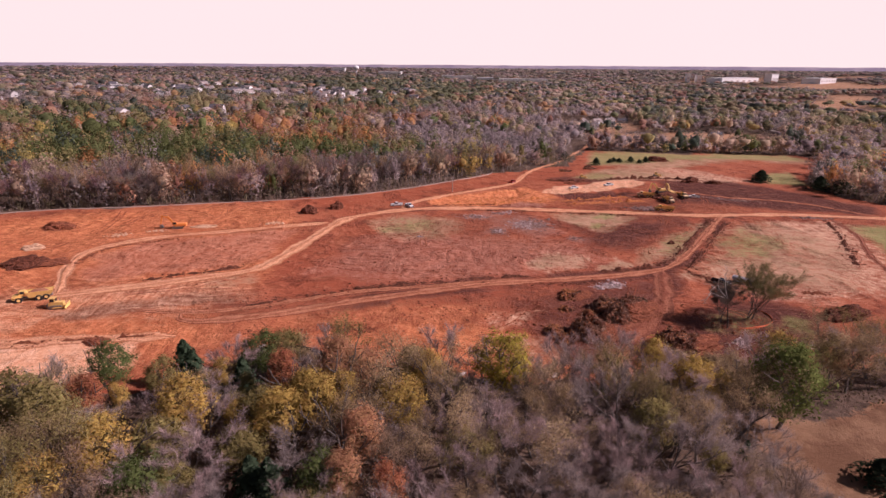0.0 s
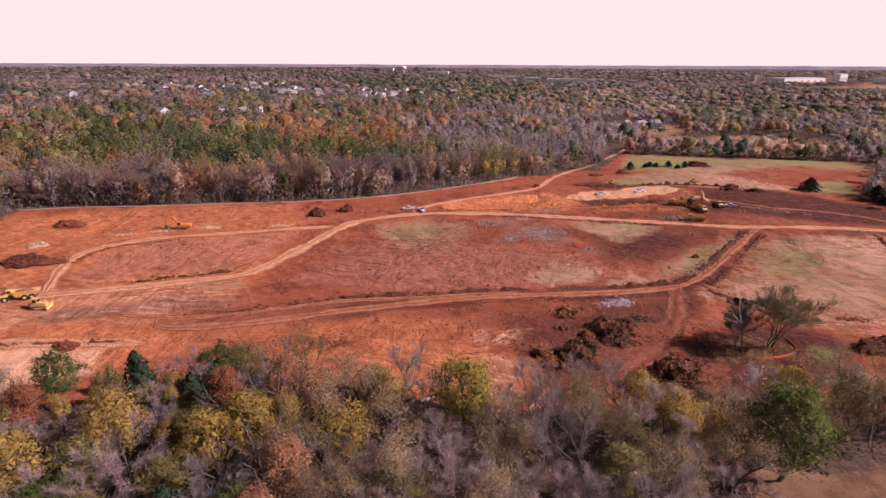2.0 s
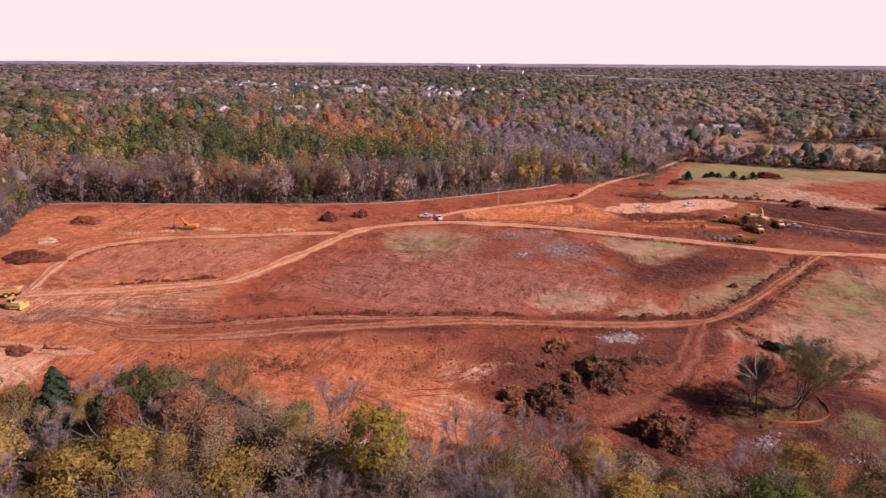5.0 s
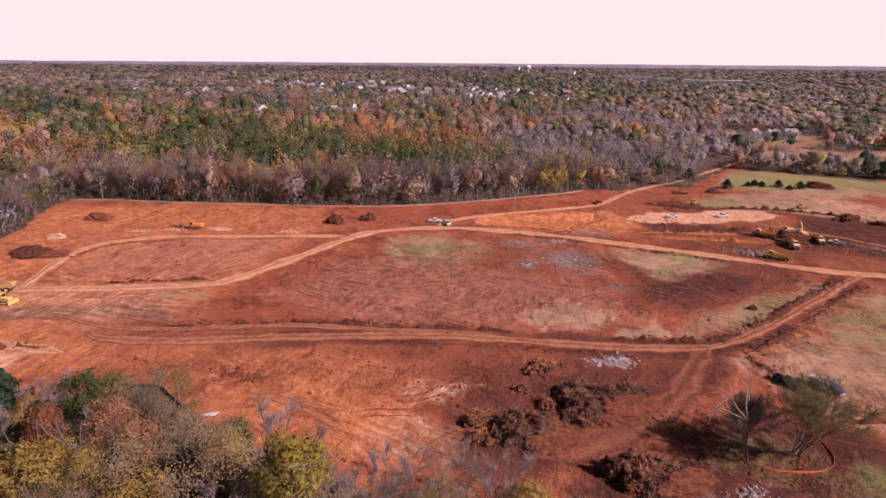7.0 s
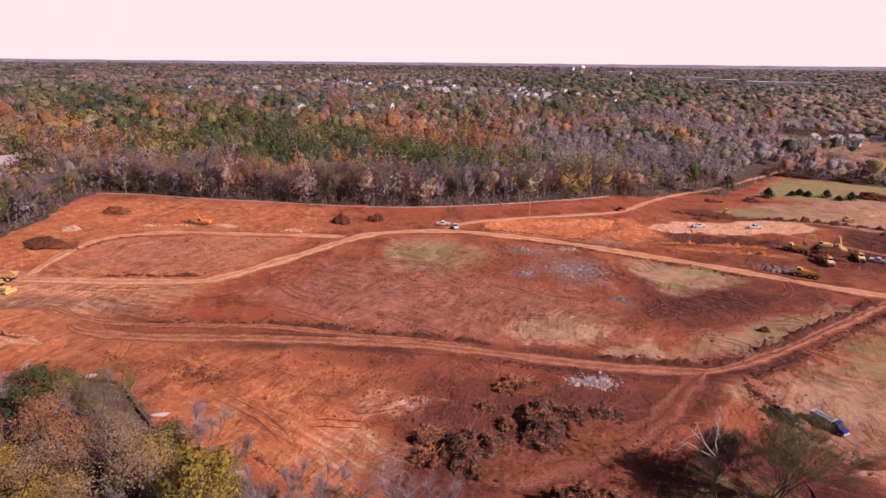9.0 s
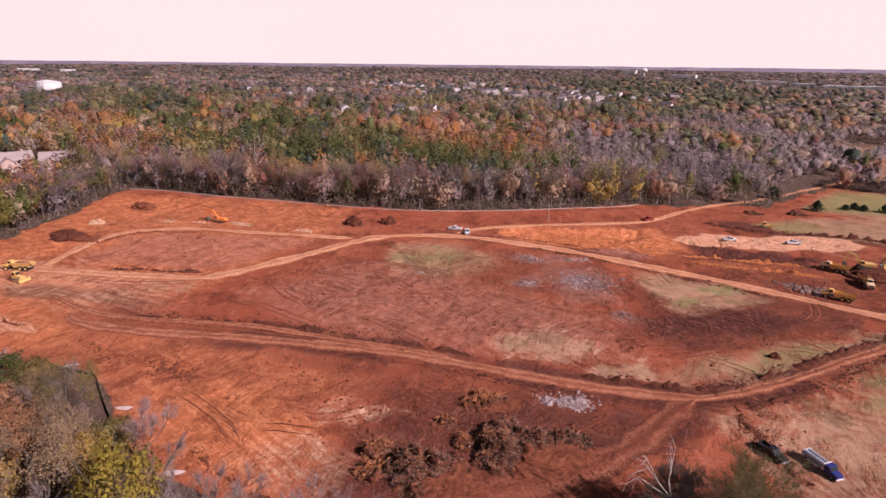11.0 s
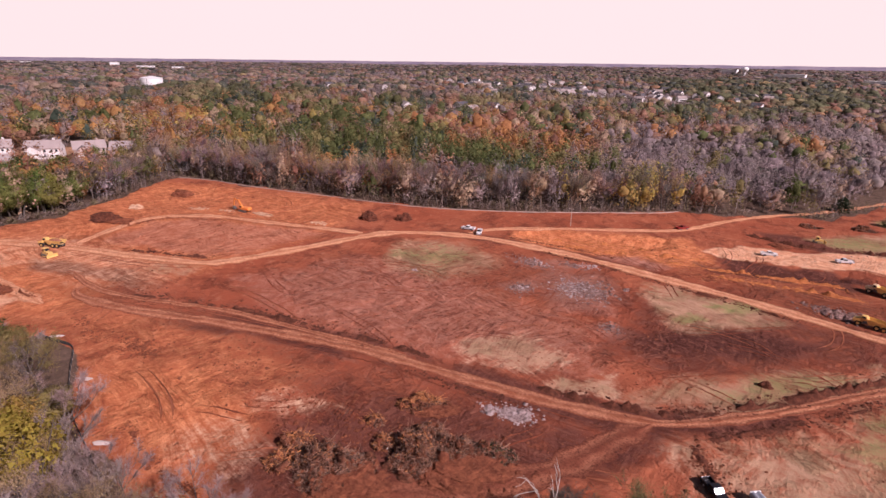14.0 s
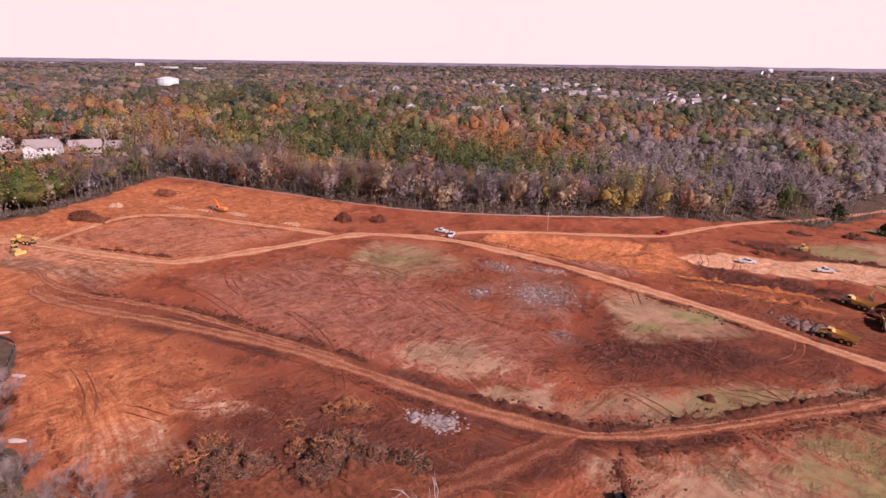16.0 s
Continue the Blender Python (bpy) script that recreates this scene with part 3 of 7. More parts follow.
# ---- the last wooded ridge: a glowing strip with haze in its colour ----
def ridge_backdrop():
    w = np.radians(np.arange(-125, 76, 0.35))
    rows_ = np.array([0.0, 55.0, 66.0])
    tops = rows_[None] + np.c_[0 * w, 1.2 * wavy(w * 400, w * 0, 9, 90), 1.6 * wavy(w * 400, w * 0, 14, 91) + 0.7 * wavy(w * 400, w * 0, 3, 92)]
    v = np.stack([np.repeat(40 + 4700 * np.sin(w)[:, None], 3, 1), np.repeat(60 + 4700 * np.cos(w)[:, None], 3, 1), tops], -1).reshape(-1, 3)
    k = np.arange(len(w) * 3).reshape(-1, 3)
    f = np.stack([k[:-1, :-1], k[1:, :-1], k[1:, 1:], k[:-1, 1:]], -1).reshape(-1, 4)
    n = Nodes("glowing_haze_paint")
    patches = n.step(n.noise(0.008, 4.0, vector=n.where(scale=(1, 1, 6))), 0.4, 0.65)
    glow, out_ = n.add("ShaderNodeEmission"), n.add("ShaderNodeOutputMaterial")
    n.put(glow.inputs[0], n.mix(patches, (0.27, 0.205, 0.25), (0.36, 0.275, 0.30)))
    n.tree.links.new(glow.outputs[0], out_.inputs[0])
    tagged(new("backdrop", mesh_from("backdrop", v, f, n.mat)), "glowing strip painted as the last wooded ridge in haze", "backdrop", kind="structure")


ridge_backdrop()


# ---- haul roads: ribbons of packed pale clay with ruts ----
def dense(line, step=1.5):
    """Points along a rounded line."""
    p = np.array(line, float)
    for _ in range(3):
        q = np.empty((2 * len(p) - 2, 2))
        q[0::2], q[1::2] = 0.75 * p[:-1] + 0.25 * p[1:], 0.25 * p[:-1] + 0.75 * p[1:]
        p = np.vstack([p[:1], q, p[-1:]])
    d = np.r_[0, np.cumsum(np.hypot(*np.diff(p, axis=0).T))]
    s = np.arange(0, d[-1], step)
    p = np.c_[np.interp(s, d, p[:, 0]), np.interp(s, d, p[:, 1])]
    t = np.gradient(p, axis=0)
    t /= np.hypot(*t.T)[:, None]
    return p, np.c_[-t[:, 1], t[:, 0]], s


def road_material(name, lo, hi, rut):
    n = Nodes(name)
    uv = n.add("ShaderNodeVertexColor", layer_name="along")
    s = n.add("ShaderNodeSeparateColor")
    n.put(s.inputs[0], uv.outputs[0])
    across = n.math("ADD", s.outputs[0], n.math("MULTIPLY", n.math("SUBTRACT", n.noise(0.16, 4.0), 0.5), 0.5))
    ruts = n.math("POWER", n.math("ABSOLUTE", n.math("SINE", n.math("MULTIPLY", across, 6.3))), 2.0)
    mid, fine = n.noise(0.3, 6.0, 0.7), n.noise(2.0, 6.0, 0.75)
    c = n.mix(n.step(n.math("ADD", n.math("MULTIPLY", ruts, 0.2), n.math("MULTIPLY", mid, 0.85)), 0.3, 0.75), lo, hi)
    c = n.mix(n.step(fine, 0.46, 0.64, 0.0, 0.8), c, rut)
    c = n.mix(n.step(n.math("ADD", s.outputs[1], n.math("MULTIPLY", n.math("SUBTRACT", fine, 0.5), 1.2)), 0.5, 1.0), c, rut)
    return n.surface(c, 0.95, normal=n.bump(n.math("ADD", n.math("MULTIPLY", ruts, -0.5), fine), 0.9, 0.5), spec=0.15)


ROAD_PALE = road_material("packed_pale_clay", (0.60, 0.245, 0.12), (0.86, 0.46, 0.26), (0.46, 0.16, 0.072))
ROAD_RED = road_material("packed_red_clay", (0.34, 0.105, 0.050), (0.62, 0.27, 0.145), (0.24, 0.068, 0.034))
ROAD_SOIL = road_material("churned_red_clay", (0.24, 0.068, 0.036), (0.40, 0.15, 0.082), (0.14, 0.040, 0.022))


def ribbon(name, line, width, material, label, lift=0.05, seed=0):
    p, nrm, s = dense(line)
    cols = np.linspace(-1, 1, 13)
    wide = width / 2 * (1 + 0.28 * wavy(s, s * 0, 9, seed) + 0.26 * wavy(s, s * 0, 2.8, seed + 1))
    wide *= np.clip(np.minimum(s, s[-1] - s) / 6 + 0.25, 0, 1)
    shift = 0.5 * wavy(s, s * 0 + 50, 15, seed + 2)
    P = p[:, None] + nrm[:, None] * (cols[None, :, None] * wide[:, None, None] + shift[:, None, None])
    x, y = P[..., 0].ravel(), P[..., 1].ravel()
    u = np.tile(cols, len(s))
    z = height(x, y) + rough_ground(x, y, 1.0) * 0.7 + lift + 0.10 * (1 - np.abs(u) ** 4) - 0.05 * np.abs(np.sin(u * 3.14)) ** 4 - 0.25 * (np.abs(u) > 0.99)
    z = np.maximum(z, height(x, y) + rough_ground(x, y, 1.0) + 0.03 - 0.25 * (np.abs(u) > 0.99))
    k = np.arange(len(x)).reshape(len(s), 13)
    f = np.stack([k[:-1, :-1], k[:-1, 1:], k[1:, 1:], k[1:, :-1]], -1).reshape(-1, 4)[:, ::-1]
    along = np.c_[(u + 1) / 2, np.abs(u), np.repeat(s / s[-1], 13)]
    ob = new(name, mesh_from(name, np.c_[x, y, z], f, material, shade=True, colours={"along": along}))
    return tagged(ob, label, "dirt road", kind="structure")


ribbon("road_1", ROAD_A, 5.8, ROAD_PALE, "pale packed clay haul road across the site", seed=1)
ribbon("road_2", ROAD_B, 4.2, ROAD_PALE, "narrow clay road looping off the haul road", lift=0.03, seed=4)
ribbon("road_3", ROAD_C, 4.2, ROAD_RED, "rutted red clay road below the slope", seed=7)
ribbon("road_4", ROAD_C2, 2.6, ROAD_RED, "side track of red clay beside the lower road", lift=0.02, seed=10)
ribbon("road_5", ROAD_D, 8.0, ROAD_SOIL, "wide rutted clay track between the brush piles", lift=0.01, seed=13)
ribbon("road_6", ROAD_N, 3.6, ROAD_PALE, "clay track leaving the site through the woods", lift=0.04, seed=16)
ribbon("road_7", ROAD_R, 3.4, ROAD_RED, "clay track round the dark soil", lift=0.04, seed=19)
ribbon("road_8", ROAD_R2, 2.6, ROAD_SOIL, "faint clay track beside a grass bank", lift=0.03, seed=22)
ribbon("road_9", ROAD_L, 5.0, ROAD_PALE, "pale clay track along the wood's edge", lift=0.03, seed=25)


# ---- tracks of machines: pairs of pressed strips ----
def strip_mesh(lines_, width, seed):
    """Thin uneven strips along many lines, as one mesh that lies on the ground."""
    r = np.random.default_rng(seed)
    vs, fs, along, base = [], [], [], 0
    for p in lines_:
        t = np.gradient(p, axis=0)
        t /= np.maximum(np.hypot(*t.T), 1e-6)[:, None]
        nrm = np.c_[-t[:, 1], t[:, 0]]
        m = len(p)
        s = np.arange(m) * 0.8 + r.uniform(0, 500)
        w = width * 0.5 * np.clip(0.9 + 0.5 * wavy(s, s * 0, 3, seed) + 0.35 * wavy(s, s * 0, 1.3, seed + 1), 0.25, 1.6) * np.clip(np.minimum(np.arange(m), m - 1 - np.arange(m)) / 4, 0.1, 1)
        a, b, c = p - nrm * w[:, None], p, p + nrm * w[:, None]
        for k, q in enumerate((a, b, c)):
            z = height(q[:, 0], q[:, 1]) + rough_ground(q[:, 0], q[:, 1], 1.0)
            vs.append(np.c_[q, z + (0.035 if k == 1 else 0.02)])
            along.append(np.c_[np.full(m, (0.0, 0.5, 1.0)[k]), np.full(m, (1.0, 0.0, 1.0)[k]), s % 1.0])
        i = np.arange(m - 1)
        for k in (0, 1):
            fs.append(base + np.stack([i + k * m, i + 1 + k * m, i + 1 + (k + 1) * m, i + (k + 1) * m], -1)[:, ::-1])
        base += 3 * m
    return np.concatenate(vs), np.concatenate(fs), np.concatenate(along)


def pairs(line, gauge=2.1, seed=0):
    p, nrm, s = dense(line, 0.8)
    p = p + nrm * (0.6 * wavy(s, s * 0, 14, seed) + 0.25 * wavy(s, s * 0, 4, seed + 1))[:, None]
    return [p - nrm * gauge / 2, p + nrm * gauge / 2]


def arcs(area, n, seed, heading, spread_=0.5, length=(12, 45), bend=0.03):
    """Random curving runs within an area."""
    r = np.random.default_rng(seed)
    lo, hi = np.min(area, 0), np.max(area, 0)
    out = []
    while len(out) < 2 * n:
        q = r.uniform(lo, hi)
        if inside(area, q[:1], q[1:])[0] < 1:
            continue
        steps = int(r.uniform(*length) / 0.8)
        w = radians(heading) + r.normal(0, spread_) + np.cumsum(np.full(steps, r.normal(0, bend)) + 0.02 * r.normal(0, 1, steps))
        p = q + np.cumsum(0.8 * np.c_[np.cos(w), np.sin(w)], 0)
        keep = (inside(SITE, p[:, 0], p[:, 1]) > 2)
        if keep.sum() < 12:
            continue
        p = p[: int(np.argmin(keep)) if not keep.all() else len(p)]
        if len(p) < 12:
            continue
        nrm = np.c_[-np.sin(w), np.cos(w)][: len(p)]
        out += [p - nrm * 1.05, p + nrm * 1.05]
    return out


SLOPE = [(-50, 165), (-45, 215), (-10, 240), (60, 250), (110, 235), (75, 195), (40, 178), (0, 165)]
FRONT = [(-40, 122), (-25, 142), (20, 160), (60, 170), (75, 160), (60, 132), (30, 116), (0, 112)]
BACK = [(20, 275), (60, 285), (120, 290), (140, 275), (110, 265), (40, 268)]
LEFT = [(-150, 130), (-165, 160), (-150, 205), (-100, 225), (-70, 205), (-110, 185), (-118, 150)]
RIGHT = [(95, 165), (110, 205), (140, 240), (170, 240), (155, 180), (125, 150)]
CENTRE = [(-115, 120), (-60, 150), (-45, 165), (-20, 160), (-60, 128), (-80, 118)]
def cleats(x, y, turn, n, gap, wide):
    """A row of short cross marks left by a crawler's cleats."""
    c, s_ = math.cos(radians(turn)), math.sin(radians(turn))
    u = np.linspace(-wide / 2, wide / 2, 7)
    return [np.c_[x + k * gap * c - u * s_, y + k * gap * s_ + u * c] for k in range(n)]


dark_runs = (arcs(FRONT, 3, 21, 30, 0.35, (10, 30), 0.02) + cleats(20, 141.5, 25, 9, 0.95, 3.6) + cleats(25.5, 143, 25, 6, 0.95, 3.6) + arcs(SLOPE, 14, 1, 35) + arcs(BACK, 14, 3, 15) + arcs(LEFT, 5, 4, 60)
             + pairs([(-64, 160), (-70, 152), (-80, 145), (-92, 139)], seed=42)
             + pairs([(-50, 195), (-44, 186), (-44, 176), (-50, 168)], seed=44) + pairs([(-10, 150), (6, 157), (22, 163), (40, 166), (56, 171), (70, 176)], seed=46))
pale_runs = (arcs(SLOPE, 10, 11, 30) + arcs(FRONT, 5, 12, 35, 0.4) + arcs(BACK, 22, 13, 10, 0.3) + arcs(LEFT, 5, 14, 40) + arcs(CENTRE, 5, 15, 28, 0.25)
             + pairs([(-60, 131), (-40, 141), (-22, 150), (-4, 157), (14, 165)], seed=50) + pairs([(-63, 164), (-72, 154), (-84, 147)], seed=52))
for nm, runs, mat_, lb in (("tyre_tracks", dark_runs, road_material("pressed_dark_clay", (0.24, 0.066, 0.034), (0.32, 0.09, 0.045), (0.35, 0.10, 0.05)), "dark curving tracks of machines pressed in clay"),
                           ("tyre_tracks", pale_runs, road_material("smeared_pale_clay", (0.42, 0.135, 0.066), (0.52, 0.19, 0.098), (0.40, 0.12, 0.058)), "pale curving tracks of machines smeared in clay")):
    v, f, al = strip_mesh(runs, 0.36, 33)
    tagged(new(nm, mesh_from(nm, v, f, mat_, colours={"along": al})), lb, "tracks", kind="stuff")

# ---- trees ----
def unit(v):
    return v / np.maximum(np.linalg.norm(v, axis=-1, keepdims=True), 1e-9)


def cards(centres, outward, size, r, corners=4, slim=1.0):
    """Small leaf clumps: uneven flat pieces at the centres, facing roughly outward."""
    n = len(centres)
    nrm = unit(unit(outward) + r.normal(0, 0.28, (n, 3)))
    side = unit(np.cross(nrm, r.normal(0, 1, (n, 3))))
    up = np.cross(nrm, side)
    turn = np.linspace(0, 2 * np.pi, corners, endpoint=False)
    reach = np.asarray(size).reshape(-1, 1) * r.uniform(0.55, 1.1, (n, corners))
    v = centres[:, None] + reach[..., None] * (np.cos(turn)[None, :, None] * side[:, None] + slim * np.sin(turn)[None, :, None] * up[:, None])
    return v.reshape(-1, 3), np.arange(n * corners).reshape(n, corners)


def tufts(centres, radii, crown_mid, outer, size_out, inner, r, squash=0.85, soft=0.6):
    """Knots of foliage: large sprays within, small leaves standing off round them.
    Gives vertices, triangles, normals that follow the crown's round form, and the knot of each vertex."""
    n = len(centres)
    vs, ns, ks = [], [], []
    for count, lo, hi, big in ((inner, 0.25, 0.75, True), (outer, 0.5, 1.4, False)):
        pick = np.repeat(np.arange(n), count)
        d = unit(r.normal(0, 1, (len(pick), 3)))
        p = centres[pick] + d * (radii[pick] * r.uniform(lo, hi, len(pick)))[:, None] * (1, 1, squash)
        away = unit(p - crown_mid[pick])
        size = radii[pick] * 0.24 if big else size_out * np.ones(len(pick))
        v, _ = cards(p, d + 0.7 * away, size * r.uniform(0.6, 1.25, len(pick)), r, 3)
        nv = unit(soft * d + away + np.array([0, 0, 0.15]) + r.normal(0, 0.22, d.shape))
        vs.append(v), ns.append(np.repeat(nv, 3, 0)), ks.append(np.repeat(pick, 3))
    v = np.concatenate(vs)
    return v, np.arange(len(v)).reshape(-1, 3), np.concatenate(ns), np.concatenate(ks)


def ball(cuts):
    bm = bmesh.new()
    bmesh.ops.create_icosphere(bm, subdivisions=cuts, radius=1.0)
    v, f = np.array([v.co[:] for v in bm.verts]), np.array([[q.index for q in p.verts] for p in bm.faces])
    bm.free()
    return v, f


OCTA = (np.array([(1, 0, 0), (-1, 0, 0), (0, 1, 0), (0, -1, 0), (0, 0, 1), (0, 0, -1.0)]), np.array([(0, 2, 4), (2, 1, 4), (1, 3, 4), (3, 0, 4), (2, 0, 5), (1, 2, 5), (3, 1, 5), (0, 3, 5)]))
BALLS = {0: OCTA, 1: ball(1), 2: ball(2), 3: ball(3)}


def slivers(a, b, width, r):
    """Thin twigs: a long triangle from a to b."""
    n = len(a)
    side = unit(np.cross(b - a, r.normal(0, 1, (n, 3)))) * np.asarray(width).reshape(-1, 1)
    return np.stack([a - side, a + side, b], 1).reshape(-1, 3), np.arange(n * 3).reshape(n, 3)


def limbs(segments, sides=4):
    """Tapered bars from rows of (a, b, radius a, radius b)."""
    vs, fs = [], []
    for a, b, ra, rb in segments:
        d = unit(b - a)
        s = unit(np.cross(d, (0.31, 0.52, 0.11) if abs(d[2]) > 0.9 else (0, 0, 1.0)))
        u = np.cross(d, s)
        base = len(vs)
        for k in range(sides):
            w = 2 * np.pi * k / sides
            c = np.cos(w) * s + np.sin(w) * u
            vs += [a + c * ra, b + c * rb]
        for k in range(sides):
            k2 = (k + 1) % sides
            fs.append((base + 2 * k, base + 2 * k2, base + 2 * k2 + 1, base + 2 * k + 1))
    return np.array(vs), np.array(fs)


def skeleton(h, spread, r, fork=0.3, tiers=3, kids=3, lean=0.04):
    """A trunk that forks into limbs: the segments and the tips."""
    segs, tips = [], []
    top = np.array([r.normal(0, lean) * h, r.normal(0, lean) * h, h * fork])
    mid = top * 0.5 + np.array([r.normal(0, 0.1), r.normal(0, 0.1), 0])
    r0 = 0.016 * h
    segs += [(np.array([0, 0, -0.4]), mid, r0 * 1.25, r0), (mid, top, r0, r0 * 0.85)]

    def grow(at, way, length, rad, tier):
        bend = at + way * length * 0.5 + r.normal(0, 0.04, 3) * length
        end = bend + unit(way + np.array([0, 0, 0.18]) + r.normal(0, 0.15, 3)) * length * 0.5
        segs.append((at, bend, rad, rad * 0.75))
        segs.append((bend, end, rad * 0.75, rad * 0.5))
        if tier == 0:
            tips.append((bend, end))
            return
        for k in range(kids):
            start = bend if k == 0 else end
            turn = unit(way + r.normal(0, 0.42, 3) * (1.0, 1.0, 0.6) + np.array([0, 0, 0.10]))
            grow(start, turn, length * r.uniform(0.6, 0.8), rad * 0.55, tier - 1)

    w0 = r.uniform(0, 6.28)
    for k in range(kids + 1):
        w = w0 + 6.28 * k / (kids + 1) + r.normal(0, 0.3)
        way = unit(np.array([np.cos(w) * spread, np.sin(w) * spread, 1.0]) if k else np.array([r.normal(0, .1), r.normal(0, .1), 1.0]))
        grow(top if k < 3 else mid * 0.3 + top * 0.7, way, h * (1 - fork) * r.uniform(0.38, 0.5), r0 * 0.6, tiers - 1)
    return segs, tips


def leaf_crown(h, rad, r, clumps=115, leaves=50, size=0.125, low=0.16):
    """Leaf clumps gathered on an uneven crown with gaps."""
    g = unit(r.normal(0, 1, (clumps, 3)))
    reach = r.uniform(0.55, 0.9, (clumps, 1))
    mid = np.array([0, 0, h * (1 + low) / 2])
    taper = 1 - 0.25 * np.maximum(g[:, 2:], 0)
    c = mid + g * reach * np.array([rad, rad, h * (1 - low) / 2]) * taper * r.uniform(0.85, 1.1, (clumps, 1))
    own = r.uniform(0.17, 0.33, clumps) * rad + 0.15
    return tufts(c, own, np.repeat((mid - (0, 0, h * 0.15))[None], clumps, 0), leaves, size, 14, r, soft=0.4)[:3]


def twig_crown(tips, h, r, each=58, length=0.11, width=0.024, wild=0.7):
    """Fine bare twigs about the tips of the limbs."""
    a, b = [], []
    for s, e in tips:
        u = r.uniform(-0.6, 1.0, (each, 1))
        root = s + (e - s) * u
        way = unit(unit(e - s) + r.normal(0, wild, (each, 3)) + np.array([0, 0, 0.3]))
        a.append(root), b.append(root + way * (h * length * r.uniform(0.5, 1.3, (each, 1))))
    a, b = np.concatenate(a), np.concatenate(b)
    v, f = slivers(a, b, width * r.uniform(0.6, 1.3, len(a)), r)
    k = r.random(len(a)) < 0.8
    a2 = a[k] + (b[k] - a[k]) * r.uniform(0.3, 0.8, (k.sum(), 1))
    b2 = a2 + unit(unit(b[k] - a[k]) + r.normal(0, 0.6, (k.sum(), 3))) * (h * length * 0.5)
    v2, f2 = slivers(a2, b2, width * 0.7 * np.ones(len(a2)), r)
    return np.concatenate([v, v2]), np.concatenate([f, f2 + len(v)])


def make_tree(kind, h, rad, seed, label, name="tree"):
    """One tree: trunk with limbs, and a crown of leaves or twigs."""
    r = np.random.default_rng(seed)
    root = thing(name, pose(0, 0, 0), label, "tree", "trees of the near wood")
    nrm = None
    if kind == "cedar":
        segs = [(np.array([0, 0, -0.3]), np.array([0, 0, h * 0.92]), 0.018 * h, 0.03)]
        n = 1000
        t = r.random(n) ** 0.8
        w = r.uniform(0, 6.28, n)
        out = rad * (1 - t) ** 0.75 * r.uniform(0.35, 1.1, n) * (1 + 0.25 * np.sin(w * 5 + t * 20))
        p = np.c_[np.cos(w) * out, np.sin(w) * out, 0.06 * h + t * 0.94 * h]
        v, f = cards(p, np.c_[np.cos(w), np.sin(w), 0.5 + 0 * w], 0.34 * r.uniform(0.6, 1.2, n), r)
    elif kind == "bare":
        segs, tips = skeleton(h, 0.75 * rad / (0.25 * h), r, 0.28, 3, 3)
        v, f = twig_crown(tips, h, r)
    elif kind == "thin":
        segs, tips = skeleton(h, 0.7 * rad / (0.25 * h), r, 0.3, 3, 3)
        ends = np.array([e for _, e in tips])
        pick = r.integers(0, len(ends), 3400)
        p = ends[pick] + r.normal(0, 0.14 * rad + 0.3, (3400, 3))
        tw, tf_ = twig_crown(tips, h, r, 22, 0.10, 0.02)
        v, f = cards(p, p - np.array([0, 0, h * 0.6]), 0.115 * r.uniform(0.6, 1.3, 3400), r, 3)
        v, f = np.concatenate([v, tw]), np.concatenate([f, tf_ + len(v)])
    else:
        segs, tips = skeleton(h, 0.7 * rad / (0.25 * h), r, 0.3, 2, 3)
        v, f, nrm = leaf_crown(h, rad, r, low=0.03 if kind == "broad" else 0.16)
    tv, tf = limbs(segs)
    trunk = piece("trunk", mesh_from("trunk", tv, tf, BARK, shade=True), root)
    crown = piece("crown", mesh_from("crown", v, f, LEAF, normals=nrm), root)
    return root


# colours of the single trees
C_YELLOW, C_OLIVE, C_RUST, C_PEACH, C_GREEN = (0.46, 0.30, 0.085), (0.29, 0.23, 0.088), (0.38, 0.145, 0.075), (0.46, 0.235, 0.125), (0.125, 0.15, 0.05)
C_GREY, C_BROWN, C_PINE, C_TAN, C_MAUVE = (0.27, 0.215, 0.195), (0.28, 0.185, 0.12), (0.055, 0.08, 0.045), (0.38, 0.265, 0.15), (0.30, 0.22, 0.205)
TWIG = 1.45   # bare twigs are paler than leaves

# near wood: patterns, then a copy for each tree
patterns = {
    "leaf": [make_tree("leaf", h, rd, s, "autumn tree in full leaf in the near wood") for h, rd, s in ((14, 3.9, 1), (12, 3.4, 2), (15, 3.5, 3), (11, 3.8, 4))],
    "broad": [make_tree("broad", 15, 5.4, 8, "broad tree in full leaf, leafy to the ground")],
    "column": [make_tree("leaf", h, rd, s, "slender autumn tree in full leaf") for h, rd, s in ((15, 2.3, 6), (14, 2.6, 7))],
    "thin": [make_tree("thin", h, rd, s, "half bare autumn tree with sparse leaves") for h, rd, s in ((14, 4.0, 11), (12, 3.8, 12), (15, 4.2, 13))],
    "bare": [make_tree("bare", h, rd, s, "bare grey tree with fine twigs") for h, rd, s in ((13, 4.4, 21), (12, 4.0, 22), (14, 4.8, 23))],
    "cedar": [make_tree("cedar", h, rd, s, "dark green cedar at the wood's edge") for h, rd, s in ((9, 2.4, 31), (7, 2.2, 32))],
}


def plant(pattern, x, y, scale, turn, colour, label="", wide=1.0):
    m = Matrix.LocRotScale((x, y, ground_z(x, y)), Euler((0, 0, turn)), (scale * wide, scale * wide, scale))
    t = copy_thing(pattern, m)
    for c in t.children:
        if c.name.startswith("crown"):
            c.color = (*colour, 1)
    return tagged(t, label)


